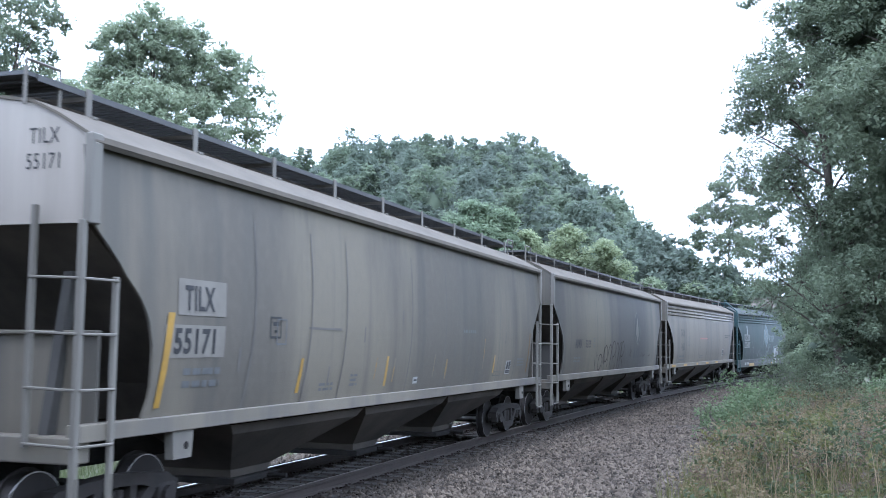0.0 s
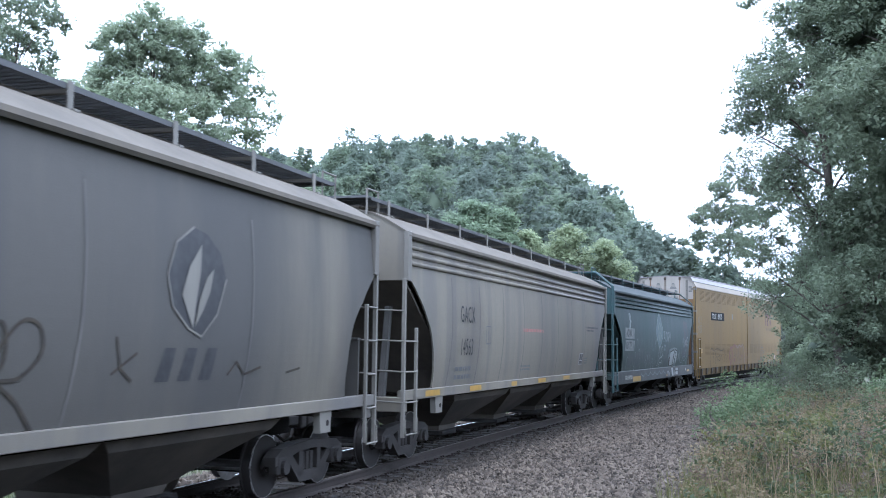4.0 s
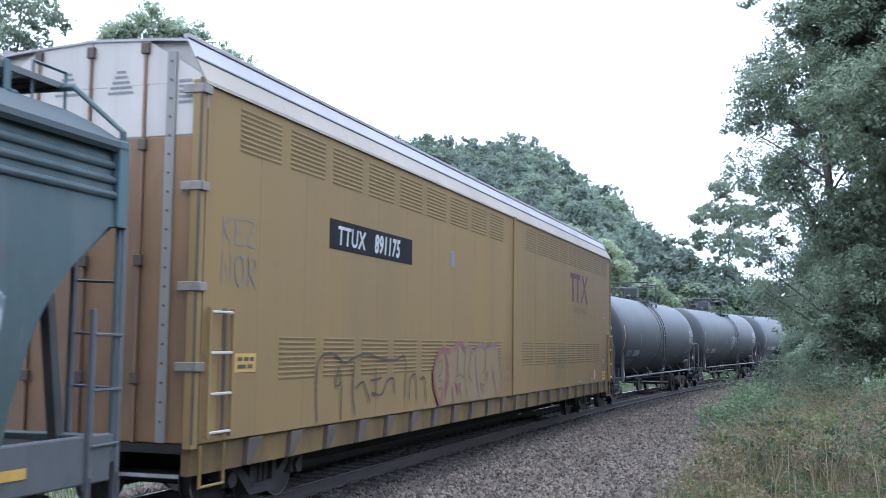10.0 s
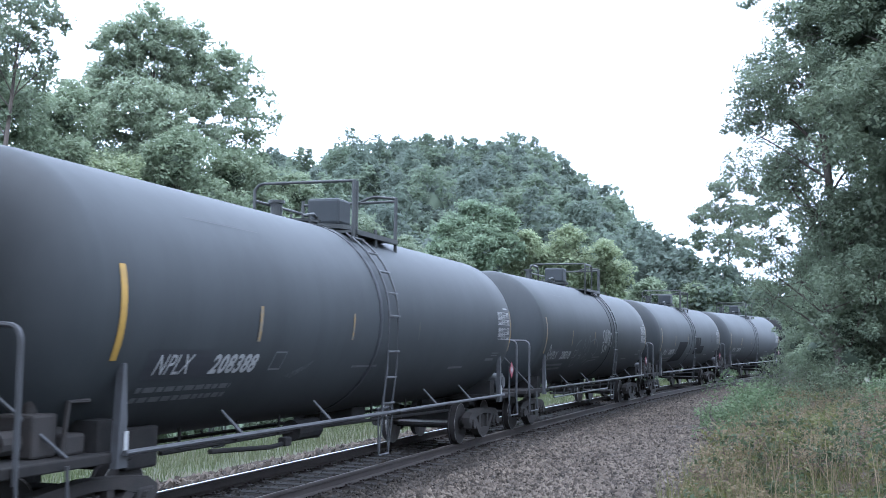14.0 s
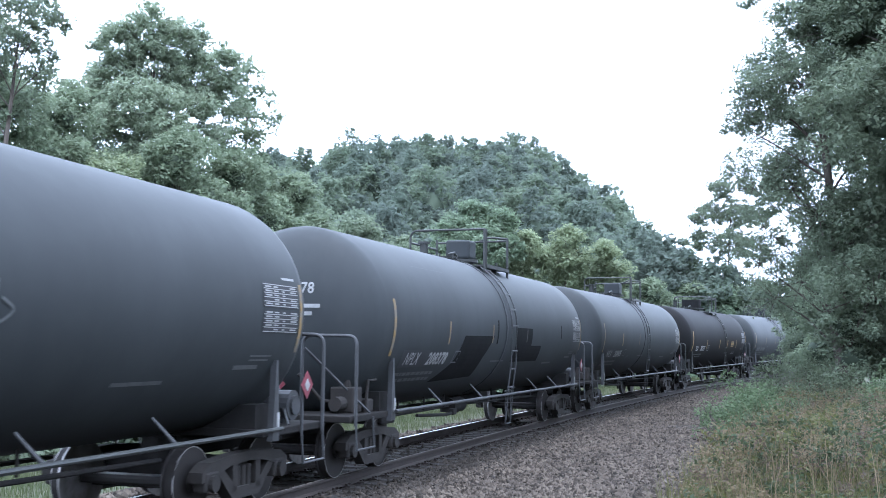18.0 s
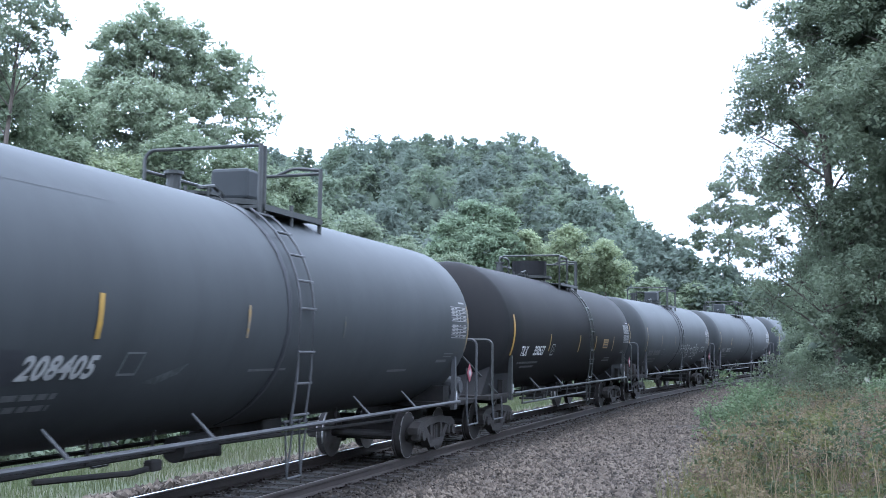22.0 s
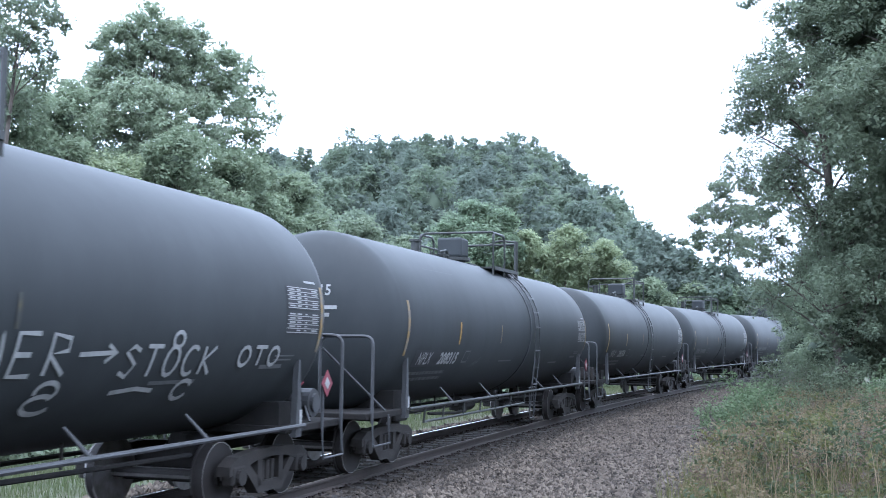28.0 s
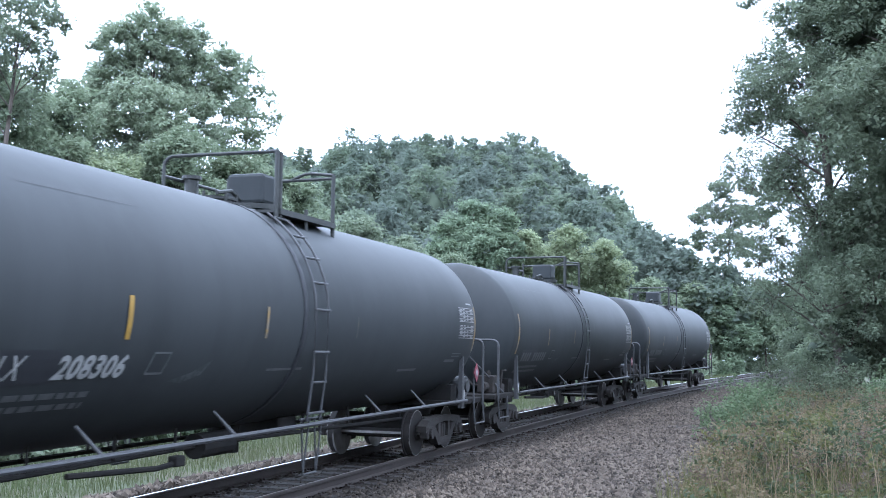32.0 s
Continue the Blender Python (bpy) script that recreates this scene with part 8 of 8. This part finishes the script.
def bush(name, label, x, y, w, h, n, per, size, mat, seed, cr=0.35, cat="bush"):
    g = np.random.default_rng(seed)
    z0 = float(ground_z(np.array([x]), np.array([y]))[0]) - 0.05
    ob = thing(name, label, cat, m=pose(x, y, z0))
    q = g.standard_normal((n, 3))
    q /= np.linalg.norm(q, axis=1)[:, None]
    q *= (g.random(n) ** 0.45)[:, None]
    C = np.c_[q[:, 0] * w, q[:, 1] * w, np.abs(q[:, 2]) * h * 0.9 + 0.1]
    bm = BM()
    for i in range(0, n, 3):
        c = C[i]
        tube(bm, [(c[0] * 0.15, c[1] * 0.15, 0), (c[0] * 0.6, c[1] * 0.6, c[2] * 0.55), tuple(c)], [0.018, 0.012, 0.004], 5)
    part("stems", bm, bark, ob)
    V, F = leaves(g, C, cr * (0.7 + 0.6 * g.random(n)), np.full(n, per), size)
    link("foliage", array_mesh("foliage", V, F), mat, ob)
    return ob


for az, d, w, h, n, seed, m in ((14.8, 27, 1.0, 1.5, 24, 57, leaf_fresh), (15.8, 29, 1.2, 1.7, 26, 58, leaf_fresh), (15.2, 34, 1.2, 1.8, 30, 51, leaf_fresh), (16.6, 36, 1.3, 2.0, 46, 52, leaf_mid), (18.2, 38, 1.5, 2.3, 50, 53, leaf_mid), (20.6, 33, 1.5, 2.0, 50, 54, leaf_mid), (22.6, 28, 1.3, 1.8, 46, 55, leaf_fresh), (17.8, 50, 1.6, 2.2, 46, 56, leaf_mid)):
    x, y = at(az, d)
    bush("bush", "leafy green bush at the edge of the ballast", x, y, w, h, n, 110, 0.085, bush_green if m is leaf_fresh else bush_dark, seed, 0.42)
# shrubs under the trees beyond the track
rng5 = random.Random(9)
for i in range(26):
    s = 18 + i * 4.2
    p = way(s, -rng5.uniform(11.5, 14.5), 0, lean=False)
    bush("shrub", "green shrub at the foot of the trees beyond the track", p.x, p.y, rng5.uniform(1.6, 2.4), rng5.uniform(1.8, 3.2), 34, 80, 0.24, (leaf_mid, leaf_fresh, leaf_dark)[i % 3], 200 + i, 0.6, "shrub")


def blades(name, label, n, place, h0, h1, width, mat, seed, lean_k=0.35):
    """Grass or stalks: bent tapering blades, one object."""
    g = np.random.default_rng(seed)
    P = place(g, n)
    n = len(P)
    h = g.uniform(h0, h1, n)
    a = g.uniform(0, 2 * math.pi, n)
    b = a + g.uniform(1.0, 2.1, n)
    side = np.c_[np.cos(b), np.sin(b), np.zeros(n)] * width * (0.6 + 0.8 * g.random(n))[:, None]
    ln = np.c_[np.cos(a), np.sin(a), np.zeros(n)] * (h * lean_k * g.random(n))[:, None]
    up = np.c_[np.zeros(n), np.zeros(n), h]
    V = np.stack([P - side, P + side, P + ln * 0.35 + up * 0.55 + side * 0.7, P + ln * 0.35 + up * 0.55 - side * 0.7, P + ln + up * 0.93 + side * 0.15, P + ln + up * 0.93 - side * 0.15], 1)
    base = 6 * np.arange(n)[:, None]
    F = np.concatenate([base + np.array([0, 1, 2, 3]), base + np.array([3, 2, 4, 5])])
    return tagged(link(name, array_mesh(name, V.reshape(-1, 3), F), mat), label, "weeds" if "weed" in name or "stalk" in name else "grass", kind="stuff")


def strip(s0, s1, o0, o1, power=1.0, z=0.0):
    def place(g, n):
        s = s0 + (s1 - s0) * g.random(n) ** power
        o = g.uniform(o0, o1, n)
        P = np.array([way(a, b, 0, lean=False) for a, b in zip(s, o)])
        P[:, 2] = ground_z(P[:, 0], P[:, 1]) - 0.02 + z
        return P
    return place


blades("meadow_grass", "long pale green grass beyond the track", 44000, strip(12, 105, -12.5, -5.4, 1.3), 0.12, 0.42, 0.007, grass_mat, 61, 0.8)
blades("weed_stalks", "dry straw-coloured weed stalks beside the ballast", 3200, strip(13, 40, 6.6, 13, 1.1), 0.5, 1.35, 0.0045, weed_dry, 62, 0.6)
blades("weed_stalks", "withered brown weed stems beside the ballast", 6500, strip(14, 40, 6.5, 13, 1.0), 0.3, 1.0, 0.0032, weed_brown, 66, 0.8)
blades("weed_grass", "tall green weeds beside the ballast", 20000, strip(13, 46, 5.9, 13, 1.2), 0.2, 0.85, 0.0055, weed_green, 63, 0.7)


def weed_leaves():
    """Leafy weeds in patches of green, yellow-green, straw and withered brown."""
    g = np.random.default_rng(64)
    P = strip(13, 44, 6.3, 13.5, 1.15)(g, 6200)
    patch = np.array([noise.noise((a * 0.45, b * 0.45, 3.0)) for a, b, _ in P]) + 0.3 * g.standard_normal(len(P))
    high = np.array([0.7 + 0.75 * noise.noise((a * 0.3, b * 0.3, 9.0)) for a, b, _ in P])
    P[:, 2] += g.uniform(0.02, 1.0, len(P)) * high
    for name, sel, mat, label, sz in (("weed_foliage", patch < -0.2, weed_dark, "dark green leafy weeds", 0.075), ("weed_foliage", (patch >= -0.2) & (patch < 0.0), weed_green, "yellow-green leafy weeds", 0.07),
                                  ("weed_foliage", (patch >= 0.0) & (patch < 0.2), weed_brown, "withered brown weed heads", 0.05), ("weed_foliage", patch >= 0.2, weed_straw, "straw-coloured dry weed heads", 0.045)):
        C = P[sel]
        V, F = leaves(g, C, 0.12 + 0.17 * g.random(len(C)), np.full(len(C), 34), sz, shell=0.3)
        tagged(link(name, array_mesh(name, V, F), mat), label, "weeds", kind="stuff")


weed_leaves()


# ---- the moving train ----
def gone(t):
    """Metres run by the train since 16 s."""
    d = t - 16.0
    return 7.1882 * d - 0.00174 * d * d + 0.0001459 * d ** 3


def car_pose(mid, arm, t):
    s = mid - gone(t)
    a, b = way(s - arm), way(s + arm)
    d = b - a
    h = math.degrees(math.atan2(d.x, d.y))
    g = math.degrees(math.asin(d.z / d.length))
    m = (a + b) / 2
    return pose(m.x, m.y, m.z, math.degrees(LEAN), -g, 90 - h)


def motions():
    times = [float(t) for t in np.linspace(0, 32, 41)]
    for car, mid, arm in TRAIN:
        walk(car, [(t, car_pose(mid, arm, t)) for t in times])
    # wheels roll on the rails; wheels at one place under a car share their keys
    shared = {}
    step = 2 / 30
    for w, x in WHEELS:
        key = round(x, 3)
        if key not in shared:
            rows = []
            for i in range(481):
                t = i * step
                rows.append((t, Matrix.Translation((x, 0, 0.42)) @ Matrix.Rotation(-(gone(t) - gone(0)) / 0.42, 4, "Y")))
            walk(w, rows)
            shared[key] = w.animation_data
        else:
            data = w.animation_data_create()
            data.action = shared[key].action
            data.action_slot = shared[key].action_slot
            w.rotation_mode = "QUATERNION"


motions()
